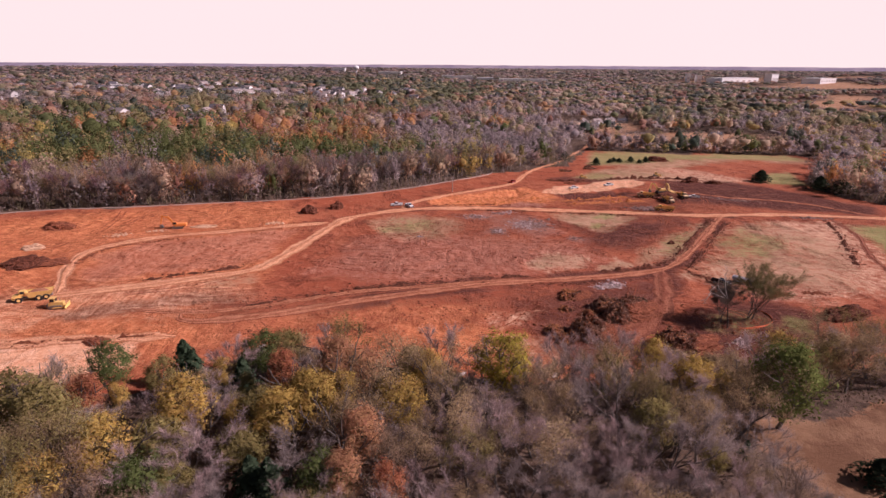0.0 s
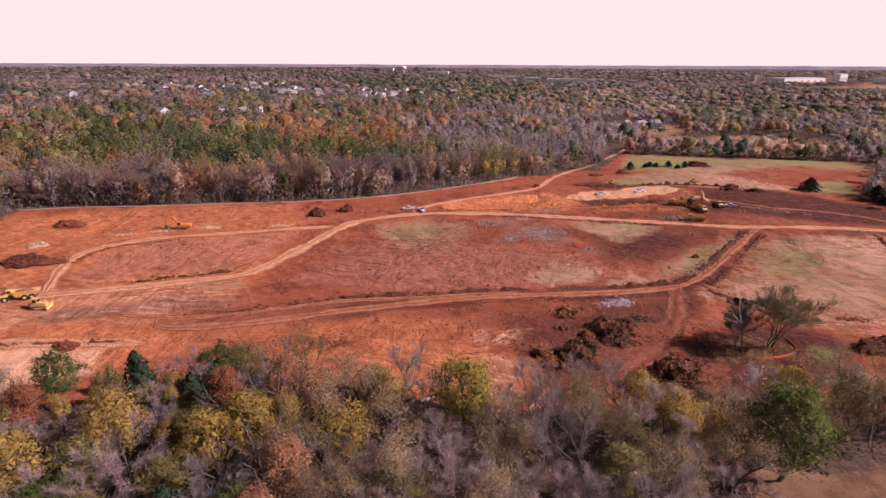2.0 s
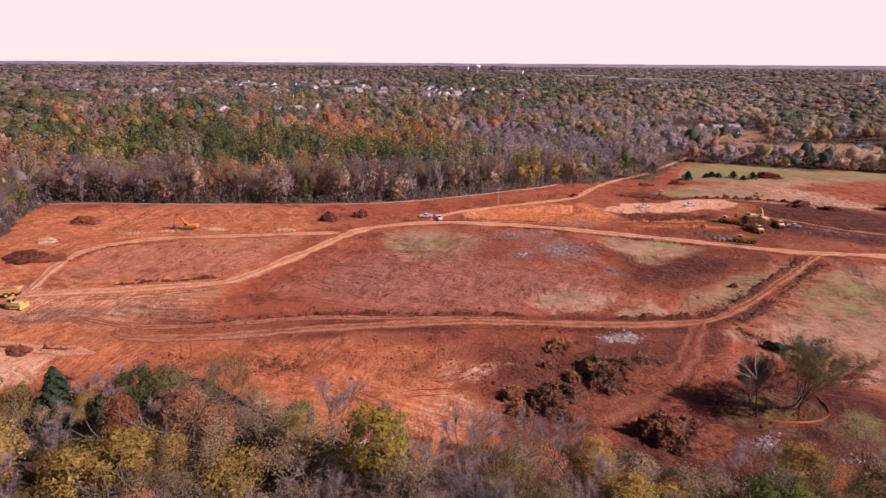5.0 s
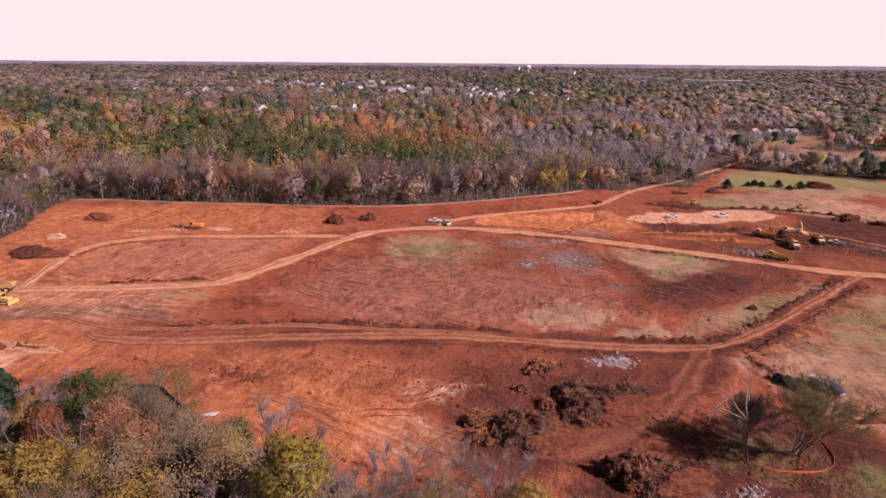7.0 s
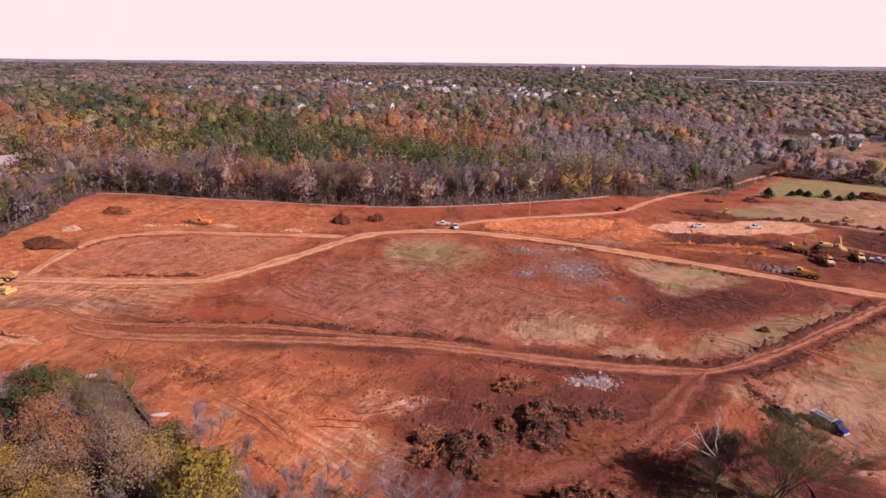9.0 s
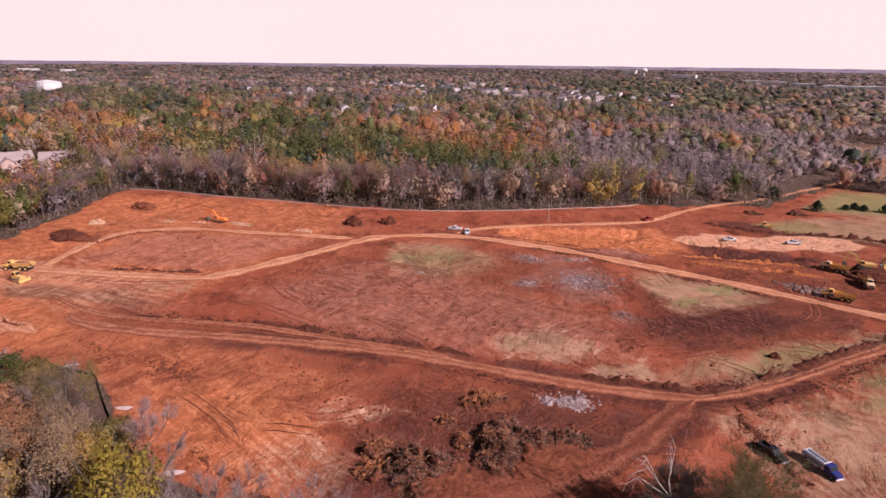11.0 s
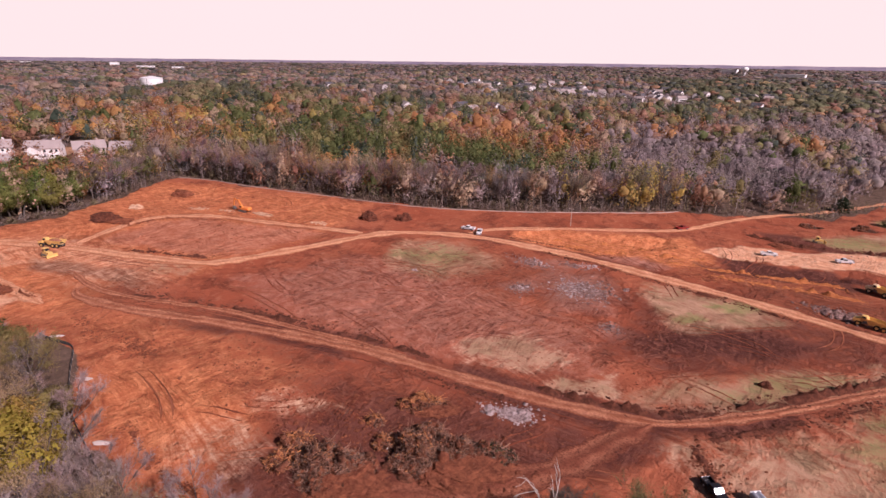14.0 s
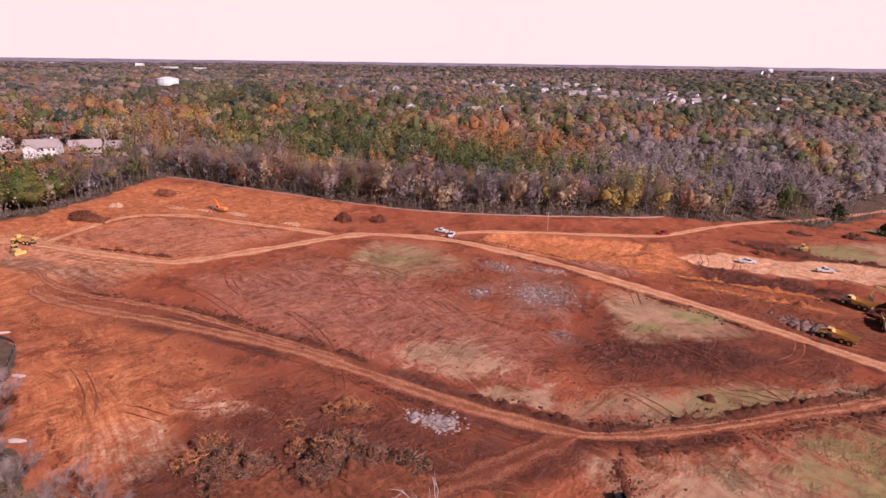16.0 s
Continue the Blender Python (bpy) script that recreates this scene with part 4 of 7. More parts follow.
NEAR_WOOD = [(-100, 70), (-75, 84), (-62, 92), (-51, 98), (-37, 106), (-24, 109), (-10, 107), (3, 103), (14, 103), (23, 107), (38, 109), (51, 110),
             (77, 114), (97, 117), (118, 122), (122, 110), (100, 104), (78, 101), (62, 97), (59, 84), (54, 62), (50, 46), (-60, 42), (-105, 52)]
cells = [(x, y) for x in np.arange(-112, 118, 6.3) for y in np.arange(40, 124, 6.3)]
spots = np.array(cells) + rng.uniform(-2.5, 2.5, (len(cells), 2))
deep = inside(NEAR_WOOD, spots[:, 0], spots[:, 1])
# trees that stand out: kind, colour, label, breadth, places with a size
STANDING_OUT = (
    ("leaf", C_YELLOW, "golden-leaved tree in the near wood", 1.1, ((-24.3, 82.2, 1), (-9, 85.7, 1.15), (-28.8, 78, 1), (-45.1, 78.8, 1), (-45.8, 95.6, 0.6), (-4.3, 98.2, 0.8), (43, 103.5, 0.95), (48.3, 96.5, 0.95), (54, 101.2, 0.9), (77, 115.5, 0.95), (-52.5, 67.6, 1), (-59, 62.3, 1))),
    ("leaf", C_OLIVE, "olive-leaved tree in the near wood", 1.1, ((35.6, 81.6, 0.9), (-47, 72.5, 1), (-33.6, 83, 0.9), (-74.9, 80.2, 1), (-67.1, 76.1, 1), (-34, 73.3, 0.9), (-35.5, 104.5, 0.9), (-7.5, 102, 0.9), (-8.5, 105, 0.7))),
    ("thin", C_OLIVE, "thinning olive tree at the wood's edge", 1.0, ((-22.3, 105, 0.9), (72, 106, 0.9), (98, 114, 0.9))),
    ("leaf", C_GREEN, "green-leaved tree in the near wood", 1.1, ((-45.1, 63.4, 0.95), (-19, 66.7, 0.8), (-39.8, 101.5, 0.9), (-65.1, 91, 0.9))),
    ("cedar", C_PINE, "dark green cedar in the near wood", 1.3, ((-30.5, 68.2, 1.1), (-26.8, 66, 1), (-50.9, 94.2, 1.1), (-79, 84, 1), (-41.6, 95.3, 0.9), (-54.3, 98, 1))),
    ("column", C_RUST, "slender rust-red tree in the near wood", 1.1, ((-31.5, 89.6, 1), (-63.8, 81.3, 0.9), (-8.7, 65.2, 0.9))),
    ("column", C_PEACH, "slender orange-leaved tree in the near wood", 1.25, ((-22, 93.3, 1.1), (-17.5, 94.8, 1), (-14.2, 73.6, 1), (-15.6, 65.8, 0.9))),
    ("column", C_YELLOW, "slender golden tree in the near wood", 1.1, ((-19.8, 86.2, 1), (-26.8, 87.5, 0.9))),
    ("leaf", C_TAN, "tan-leaved tree in the near wood", 1.15, ((50.4, 108.5, 0.85), (57.8, 105, 0.9), (86.1, 110, 0.95), (73, 110.5, 0.8), (62.5, 106.5, 0.75))),
    ("thin", C_TAN, "half bare tan-leaved tree in the near wood", 1.1, ((59.2, 98.2, 1), (93, 112, 0.9), (88.9, 108, 0.9), (15.6, 75, 0.9), (-4, 91.1, 1), (-11, 97.5, 0.9), (-16.2, 90, 0.9), (84, 110, 1))),
    ("bare", C_MAUVE, "bare mauve-grey tree in the near wood", 1.1, ((37.2, 108, 0.95), (46, 99.2, 1), (-39.1, 74.2, 1), (21.8, 101.5, 0.95), (-1.3, 103.5, 0.9))),
    ("bare", C_GREY, "bare pale grey tree with upright limbs", 1.0, ((48.5, 88, 1), (31.2, 84.7, 1.25), (36.7, 75.3, 1.05), (25.5, 104.5, 0.85), (16, 101.5, 0.85), (-25.5, 103.5, 0.9))),
)
special = [(10.3, 95.5, 1), (66, 94, 1)]
for kind, base, label, wide, places in STANDING_OUT:
    for x, y, size in places:
        pats = patterns[kind]
        jit = rng.uniform(0.88, 1.12)
        plant(pats[rng.integers(len(pats))], x, y, size * rng.uniform(1.02, 1.15), rng.uniform(0, 6.28), tuple(c * jit * (TWIG if kind == "bare" else 1.0) for c in base), label, wide * (1.0 if kind == "bare" else 1.18))
    special += list(places)
plant(patterns["leaf"][0], 10.3, 95.5, 1.5, 0.4, (0.34, 0.26, 0.05), "tall yellow-green tree in full leaf at the wood's edge", 1.05)
plant(patterns["broad"][0], 66.5, 95, 1.5, 1.4, (0.15, 0.17, 0.05), "tall olive-green broadleaf tree beside the clearing", 1.0)
# the rest of the near wood: mostly bare or thinning
for (x, y), d in zip(spots, deep):
    if d < 0.5 or min(math.hypot(x - a, y - b) / (0.45 + 0.55 * c) for a, b, c in special) < 4.2:
        continue
    u, east = rng.random(), smooth(-35, 30, x)
    s, turn, jit = rng.uniform(0.72, 1.05), rng.uniform(0, 6.28), rng.uniform(0.8, 1.2)
    if u < 0.30 + 0.14 * east:
        base, kind = (C_GREY if rng.random() < 0.5 else C_MAUVE), "bare"
    elif u < 0.80:
        base, kind = [C_BROWN, C_TAN, C_OLIVE, C_TAN][rng.integers(4)], "thin"
    elif u < 0.97:
        base, kind = [C_YELLOW, C_OLIVE, C_OLIVE, C_TAN][rng.integers(4)], ("leaf" if rng.random() < 0.6 else "column")
        s *= 0.85
    else:
        base, kind = C_PINE, "cedar"
    pats = patterns[kind]
    plant(pats[rng.integers(len(pats))], x, y, s, turn, tuple(c * jit * (TWIG if kind == "bare" else 1.0) for c in base), "", 1.12 if kind != "cedar" else 1.0)
# undergrowth of the near wood
ub = rng.uniform((-112, 36), (118, 124), (4200, 2))
ub = ub[(inside(NEAR_WOOD, ub[:, 0], ub[:, 1]) > -0.8)]
uh = rng.uniform(0.6, 2.6, len(ub)) + rng.uniform(0, 2.2, len(ub)) * (inside(NEAR_WOOD, ub[:, 0], ub[:, 1]) < 9)
pick = np.repeat(np.arange(len(ub)), 9)
up = np.c_[ub[pick], height(*ub[pick].T)] + rng.normal(0, 1, (len(pick), 3)) * (0.75, 0.75, 0.0)
up[:, 2] += rng.random(len(pick)) * uh[pick]
uv_, uf_ = cards(up, rng.normal(0, 1, up.shape) + (0, 0, 0.8), rng.uniform(0.14, 0.36, len(up)), rng, corners=3)
# plant tints cut to 0.42: shade under the trees is in the colour
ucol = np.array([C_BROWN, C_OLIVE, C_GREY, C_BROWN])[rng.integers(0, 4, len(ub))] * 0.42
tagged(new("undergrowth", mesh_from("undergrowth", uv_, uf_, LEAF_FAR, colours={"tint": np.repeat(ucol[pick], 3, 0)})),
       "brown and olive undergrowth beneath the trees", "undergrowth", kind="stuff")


# ---- far woods ----
def scatter(r0, r1, step, lo=-44, hi=89):
    """Jittered places in a fan round the site, from r0 to r1 away."""
    g = np.arange(-r1, r1, step)
    x, y = (a.ravel() for a in np.meshgrid(g, g))
    x, y = x + rng.uniform(-0.48, 0.48, x.size) * step + 40, y + rng.uniform(-0.48, 0.48, x.size) * step + 30
    d, w = np.hypot(x - 40, y - 30), np.degrees(np.arctan2(-(x - 40), y - 30))
    keep = (d >= r0) & (d < r1) & (w > lo) & (w < hi)
    return x[keep], y[keep]


PINE_STANDS = [[(-272, 356), (-304, 397), (-232, 415), (-166, 384), (-138, 373), (-80, 358), (-60, 330), (-85, 303), (-114, 273), (-145, 258), (-194, 272), (-217, 281)],
               [(-1019, 552), (-948, 596), (-737, 574), (-443, 445), (-360, 380), (-455, 382), (-674, 434)],
               [(-509, 1699), (-168, 1658), (76, 1625), (49, 1034), (-102, 999), (-268, 1111)], [(-153, 947), (-93, 1172), (34, 1154), (50, 977), (-36, 896), (-109, 812)]]
ORANGE_STANDS = [[(-280, 443), (-201, 437), (-122, 434), (-91, 421), (-79, 363), (-115, 349), (-171, 396), (-238, 427)], [(-138, 305), (-134, 342), (-100, 324), (-86, 275), (-118, 272)],
                 [(-290, 280), (-262, 335), (-225, 300), (-212, 255), (-250, 255)], [(-520, 330), (-330, 330), (-300, 270), (-480, 230)]]
YELLOW_STANDS = [[(-360, 205), (-345, 245), (-323, 270), (-262, 242), (-300, 200)], [(-34, 300), (-22, 322), (-6, 322), (-16, 298)], [(-4, 318), (8, 345), (22, 345), (10, 322)]]
MAUVE_STANDS = [[(-63, 488), (-29, 567), (71, 552), (92, 761), (150, 660), (122, 466), (60, 410), (-30, 405)], [(-60, 620), (-20, 760), (90, 800), (80, 620)]]
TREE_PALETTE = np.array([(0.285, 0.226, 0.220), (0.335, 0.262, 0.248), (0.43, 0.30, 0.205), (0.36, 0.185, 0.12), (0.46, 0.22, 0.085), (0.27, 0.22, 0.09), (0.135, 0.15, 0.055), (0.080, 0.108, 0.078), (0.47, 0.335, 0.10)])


def tree_colours(x, y):
    """Species in groves. Returns colour, bareness, and whether evergreen."""
    n = len(x)
    d = np.hypot(x, y)
    rough = 10 * wavy(x, y, 35, 50) + 5 * wavy(x, y, 14, 51)

    def within(stands):
        return np.max([inside(p, x, y) for p in stands], 0) + rough * (1 + smooth(600, 1500, d)) > 0

    # neighbours tend to be of one kind
    cell = 17 + 14 * smooth(400, 1200, d)
    cx, cy = np.floor((x + 9 * wavy(x, y, 26, 47)) / cell), np.floor((y + 9 * wavy(x, y, 26, 48)) / cell)
    shared = (np.sin(cx * 127.1 + cy * 311.7) * 43758.5453) % 1.0
    draw = np.where(rng.random(n) < 0.68, shared, rng.random(n))

    def mixed(*weights):
        return np.minimum(np.searchsorted(np.cumsum(weights) / sum(weights), draw), 8)

    east = x - 0.2 * (y - 260) + 25 * wavy(x, y, 60, 49) > -75
    k = np.where(east, mixed(26, 30, 12, 5, 2, 12, 8, 4, 1), mixed(10, 12, 16, 22, 13, 14, 8, 4, 3))
    # broad groves of one kind, and the open suburb of round crowns far off
    grove = wavy(x, y, 85, 52) + 0.6 * wavy(x, y, 33, 53)
    k = np.where((grove > 0.72) & (d < 900), mixed(4, 4, 6, 10, 6, 22, 34, 14, 2), k)
    far = smooth(480, 900, d) > rng.random(n)
    k = np.where(far, np.where(grove > 0.25, mixed(10, 12, 8, 8, 3, 14, 22, 24, 1), np.where(x > 110, mixed(14, 16, 14, 9, 3, 24, 14, 10, 2), mixed(24, 28, 16, 14, 6, 10, 8, 6, 2))), k)
    k = np.where(within(MAUVE_STANDS), mixed(40, 44, 6, 3, 0, 5, 4, 3, 0), k)
    k = np.where(within(ORANGE_STANDS), mixed(3, 4, 14, 18, 48, 8, 4, 2, 7), k)
    k = np.where(within(PINE_STANDS), mixed(1, 1, 2, 3, 5, 16, 52, 20, 1), k)
    k = np.where(within(YELLOW_STANDS), mixed(3, 3, 8, 6, 14, 22, 4, 0, 40), k)
    rim = -inside(SITE, x, y)
    k = np.where((rim < 15 + 5 * wavy(x, y, 20, 54)) & ~within(YELLOW_STANDS) & (rng.random(n) < 0.8), mixed(24, 32, 22, 6, 2, 12, 4, 1, 3), k)
    # haze brightness painted over the eastern woods; the western ones darkened
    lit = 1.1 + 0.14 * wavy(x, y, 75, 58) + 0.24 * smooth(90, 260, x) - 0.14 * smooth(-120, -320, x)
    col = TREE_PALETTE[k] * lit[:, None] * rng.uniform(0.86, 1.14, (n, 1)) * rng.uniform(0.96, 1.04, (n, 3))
    # farther groves blend together and turn mauve-blue: haze put into the tint
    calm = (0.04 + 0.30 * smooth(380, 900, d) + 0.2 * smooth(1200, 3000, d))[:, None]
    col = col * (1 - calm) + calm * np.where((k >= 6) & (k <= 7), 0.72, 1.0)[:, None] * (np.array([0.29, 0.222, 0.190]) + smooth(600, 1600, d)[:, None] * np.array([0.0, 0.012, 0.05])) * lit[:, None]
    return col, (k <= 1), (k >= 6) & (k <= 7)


def clear_of(x, y, margin):
    keep = inside(SITE, x, y) < -margin
    for poly in (TAN_FIELD, HOUSE_YARD, CLEARING, TOWN):
        keep &= inside(poly, x, y) < -2
    keep &= off_line(ROAD_N, x, y) > 4
    return keep & (inside(NEAR_WOOD, x, y) < 0)


def wood_mesh(name, x, y, tall, rad, lobes, count, size, label, twigs=0, trunks=False, crown_low=0.3, core=0.58, lift=0.3):
    """Many trees as one mass: each a crown of several rounded lobes of leaf sprays round a dense heart."""
    n = len(x)
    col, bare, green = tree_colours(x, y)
    h = tall * np.exp(rng.normal(-0.06, 0.16, n)) * np.where(bare, 0.95, 1.0) * np.where(green, 1.06, 1.0)
    rd = rad * np.minimum(np.exp(rng.normal(-0.05, 0.24, n)), 1.4)
    z0 = height(x, y)
    low = crown_low * rng.uniform(0.6, 1.3, n)
    mid = np.c_[x, y, z0 + h * (1 + low) / 2]
    size_xyz = np.stack([rd * rng.uniform(0.85, 1.15, n), rd * rng.uniform(0.85, 1.15, n), h * (1 - low) / 2], -1)
    bv, bf = BALLS[1 if lobes > 4 else 0]
    m = len(bv)
    form = rng.uniform(0.55, 1.2, (n, m))
    body = bv[None] * form[..., None] * np.where(bare, core * 0.75, core)[:, None, None]
    v = (body * size_xyz[:, None] + mid[:, None]).reshape(-1, 3)
    f = (bf[None] + m * np.arange(n)[:, None, None]).reshape(-1, 3)
    nv = unit(np.broadcast_to(bv[None], (n, m, 3)) * (1, 1, 0.8) + np.array([0, 0, 0.4]) + rng.normal(0, 0.1, (n, m, 3))).reshape(-1, 3)
    tint = (col[:, None] * rng.uniform(0.85, 1.0, (n, m, 1))).reshape(-1, 3)
    # lobes with leaf sprays standing off them
    lc = unit(rng.normal(0, 1, (n, lobes, 3)) + np.array([0, 0, lift])) * rng.uniform(0.35, 0.9, (n, lobes, 1))
    lr = rng.uniform(0.22, 0.50, (n, lobes))
    hue = rng.uniform(0.86, 1.14, (n, lobes))
    pick = np.repeat(np.arange(n), count)
    which = rng.integers(0, lobes, len(pick))
    d = unit(rng.normal(0, 1, (len(pick), 3)) + 0.5 * unit(lc[pick, which]) + np.array([0, 0, 0.2]))
    q = lc[pick, which] + d * (lr[pick, which] * rng.uniform(0.75, 1.08, len(pick)))[:, None]
    p = q * size_xyz[pick] + mid[pick]
    away = unit(q)
    v2, f2 = cards(p, d + away, np.where(bare[pick], 0.8, 1.0) * size * rng.uniform(0.5, 1.25, len(pick)), rng, 3)
    n2 = np.repeat(unit(0.6 * away + 0.6 * d + np.where(bare[pick], 0.9, 0.35)[:, None] * np.array([0.2, -0.1, 1.0]) + rng.normal(0, 0.12, away.shape)), 3, 0)
    f, v, nv = np.concatenate([f, f2 + len(v)]), np.concatenate([v, v2]), np.concatenate([nv, n2])
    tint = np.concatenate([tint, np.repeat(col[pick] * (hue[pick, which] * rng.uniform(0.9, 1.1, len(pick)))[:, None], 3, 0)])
    # fans of upright twigs on the bare trees
    pick = np.repeat(np.flatnonzero(bare), twigs)
    if len(pick):
        g = unit(rng.normal(0, 1, (len(pick), 3)) * (1, 1, 0.5) + np.array([0, 0, 0.5]))
        end = mid[pick] + g * size_xyz[pick] * rng.uniform(0.85, 1.2, (len(pick), 1))
        axis_ = np.c_[x, y, z0 + h * 0.35][pick]
        root = axis_ + (end - axis_) * rng.uniform(0.35, 0.6, (len(pick), 1))
        v3, f3 = slivers(root, end, size * 0.15 * np.ones(len(pick)), rng)
        f, v = np.concatenate([f, f3 + len(v)]), np.concatenate([v, v3])
        nv = np.concatenate([nv, np.repeat(unit(g + np.array([0.2, -0.1, 0.9])), 3, 0)])
        tint = np.concatenate([tint, np.repeat(col[pick] * rng.uniform(0.9, 1.3, (len(pick), 1)), 3, 0)])
    if trunks:
        k = rng.random(n) < 0.8
        a = np.c_[x, y, z0 - 0.3][k]
        e = a + np.c_[rng.normal(0, 0.5, k.sum()), rng.normal(0, 0.5, k.sum()), h[k] * 0.8]
        for turn in range(2):
            side = np.array([0.14, 0.0, 0.0]) if turn == 0 else np.array([0.0, 0.14, 0.0])
            tv = np.stack([a - side, a + side, e], 1).reshape(-1, 3)
            f = np.concatenate([f, np.arange(len(tv)).reshape(-1, 3) + len(v)])
            v = np.concatenate([v, tv])
            nv = np.concatenate([nv, np.repeat([[0.8, -0.55, 0.1]], len(tv), 0)])
            tint = np.concatenate([tint, np.repeat(rng.uniform(0.14, 0.40, (k.sum(), 1)) * np.array([1.0, 0.84, 0.77]), 3, 0)])
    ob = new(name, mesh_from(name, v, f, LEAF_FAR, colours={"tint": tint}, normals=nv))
    return tagged(ob, label, "woods", kind="stuff")


wx, wy = scatter(150, 410, 7.7)
k = clear_of(wx, wy, 1.5)
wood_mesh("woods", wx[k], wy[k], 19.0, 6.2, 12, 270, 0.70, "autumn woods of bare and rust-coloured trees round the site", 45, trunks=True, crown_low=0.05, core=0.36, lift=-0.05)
wx, wy = scatter(410, 850, 11.0)
k = clear_of(wx, wy, 3.0)
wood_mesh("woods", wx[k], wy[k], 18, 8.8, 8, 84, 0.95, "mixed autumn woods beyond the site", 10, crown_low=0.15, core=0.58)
hp, hn, hs = dense([(114, 472), (165, 482), (250, 500), (312, 494), (345, 470)], 5.5)
hx, hy = (np.concatenate([hp[:, i] + hn[:, i] * o + rng.normal(0, 1.2, len(hp)) for o in (1.0, 8.0, 16.0)]) for i in (0, 1))
k = off_line(ROAD_N, hx, hy) > 5
wood_mesh("woods", hx[k], hy[k], 11, 5.2, 8, 110, 0.7, "belt of olive and grey trees between grass and field", 20, crown_low=0.02, core=0.5, lift=0.0)
# brush that closes the foot of the wood
sx, sy = scatter(150, 430, 2.4)
dd = inside(SITE, sx, sy)
k = (dd < -0.6) & (dd > -6.5) & clear_of(sx, sy, 0.6)
sx, sy = sx[k], sy[k]
foot = np.c_[sx, sy, height(sx, sy)]
tallness = rng.uniform(2.0, 9.0, len(sx)) * np.where((sx < -140) & (sy < 172), 0.3, 1.0)
pick = np.repeat(np.arange(len(sx)), 24)
sp = foot[pick] + rng.normal(0, 1, (len(pick), 3)) * (0.8, 0.8, 0)
sp[:, 2] += rng.random(len(pick)) * tallness[pick] * 0.85
v, f = cards(sp, rng.normal(0, 1, sp.shape) + (0.6, -0.4, 0.5), rng.uniform(0.25, 0.55, len(sp)), rng, 3)
bn = np.repeat(unit(rng.normal(0, 0.5, sp.shape) + (0.45, -0.3, 0.7)), 3, 0)
scol = np.array([(0.27, 0.205, 0.175), (0.24, 0.17, 0.125), (0.285, 0.215, 0.18), (0.20, 0.16, 0.09)])[rng.integers(0, 4, len(sx))] * rng.uniform(0.85, 1.15, (len(sx), 1))
stick = np.repeat(np.arange(len(sx)), 4)
a = foot[stick] + rng.normal(0, 0.6, (len(stick), 3)) * (1, 1, 0)
v3, f3 = slivers(a, a + np.c_[rng.normal(0, 0.9, (len(stick), 2)), tallness[stick] * rng.uniform(0.6, 1.3, len(stick))], 0.07 * rng.uniform(0.6, 1.6, len(stick)), rng)
n3 = np.repeat(unit(rng.normal(0, 0.3, (len(stick), 3)) + (0.8, -0.4, 0.4)), 3, 0)
tint = np.concatenate([np.repeat(scol[pick], 3, 0), np.repeat(scol[stick] * rng.uniform(0.7, 1.5, (len(stick), 1)), 3, 0)])
tagged(new("undergrowth", mesh_from("undergrowth", np.concatenate([v, v3]), np.concatenate([f, f3 + len(v)]), LEAF_FAR, colours={"tint": tint}, normals=np.concatenate([bn, n3]))),
       "grey and brown saplings and brush at the foot of the woods", "undergrowth", kind="stuff")
wx, wy = scatter(850, 1900, 15.5)
k = np.max([inside(p, wx, wy) for p in FAR_FIELDS], 0) < 0
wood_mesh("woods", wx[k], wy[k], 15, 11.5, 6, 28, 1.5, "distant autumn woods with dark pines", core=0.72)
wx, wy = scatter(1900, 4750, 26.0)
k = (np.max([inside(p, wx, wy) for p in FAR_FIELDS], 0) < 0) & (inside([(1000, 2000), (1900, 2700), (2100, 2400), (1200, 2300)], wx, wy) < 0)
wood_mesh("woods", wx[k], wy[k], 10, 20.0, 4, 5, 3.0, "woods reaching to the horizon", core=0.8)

# ---- earthworks ----
def lumpy(sx, sy, sz, seed, cuts=3, rough=0.3, spiky=0.0):
    """A heap: half an uneven dome."""
    bm = bmesh.new()
    bmesh.ops.create_icosphere(bm, subdivisions=cuts, radius=1.0)
    off = Vector((seed * 7.3, seed * 3.1, 0))
    for v in bm.verts:
        d = v.co.copy()
        k = 1 + rough * noise.noise(d * 1.7 + off) + 0.6 * rough * noise.noise(d * 4.1 + off) + spiky * noise.noise(d * 9.0 + off)
        flat = max(d.z, 0) ** 1.25 if d.z > 0 else d.z * 0.12
        v.co = Vector((d.x * k * sx, d.y * k * sy, flat * k * sz))
    return bm


def heap(name, x, y, sx, sy, sz, material, label, category, seed, turn=0.0, group=""):
    ob_z = ground_z(x, y)
    bm = lumpy(sx, sy, sz, seed, 4 if sx > 2.5 else 3, 0.35, 0.12)
    for f in bm.faces:
        f.smooth = False
    me = bpy.data.meshes.new(name)
    bm.to_mesh(me)
    bm.free()
    me.materials.append(material)
    ob = new(name, me)
    ob.matrix_basis = pose(x, y, ob_z - 0.1, 0, 0, turn)
    return tagged(ob, label, category, group)


def earth(name, lo, hi, pale):
    n = Nodes(name)
    mid, fine = n.noise(0.9, 6.0, 0.7), n.noise(4.0, 5.0, 0.7)
    c = n.mix(n.step(mid, 0.35, 0.65), lo, hi)
    c = n.mix(n.step(fine, 0.55, 0.75, 0.0, 0.7), c, pale)
    return n.surface(c, 0.95, normal=n.bump(n.math("ADD", mid, fine), 1.0, 0.4), spec=0.1)


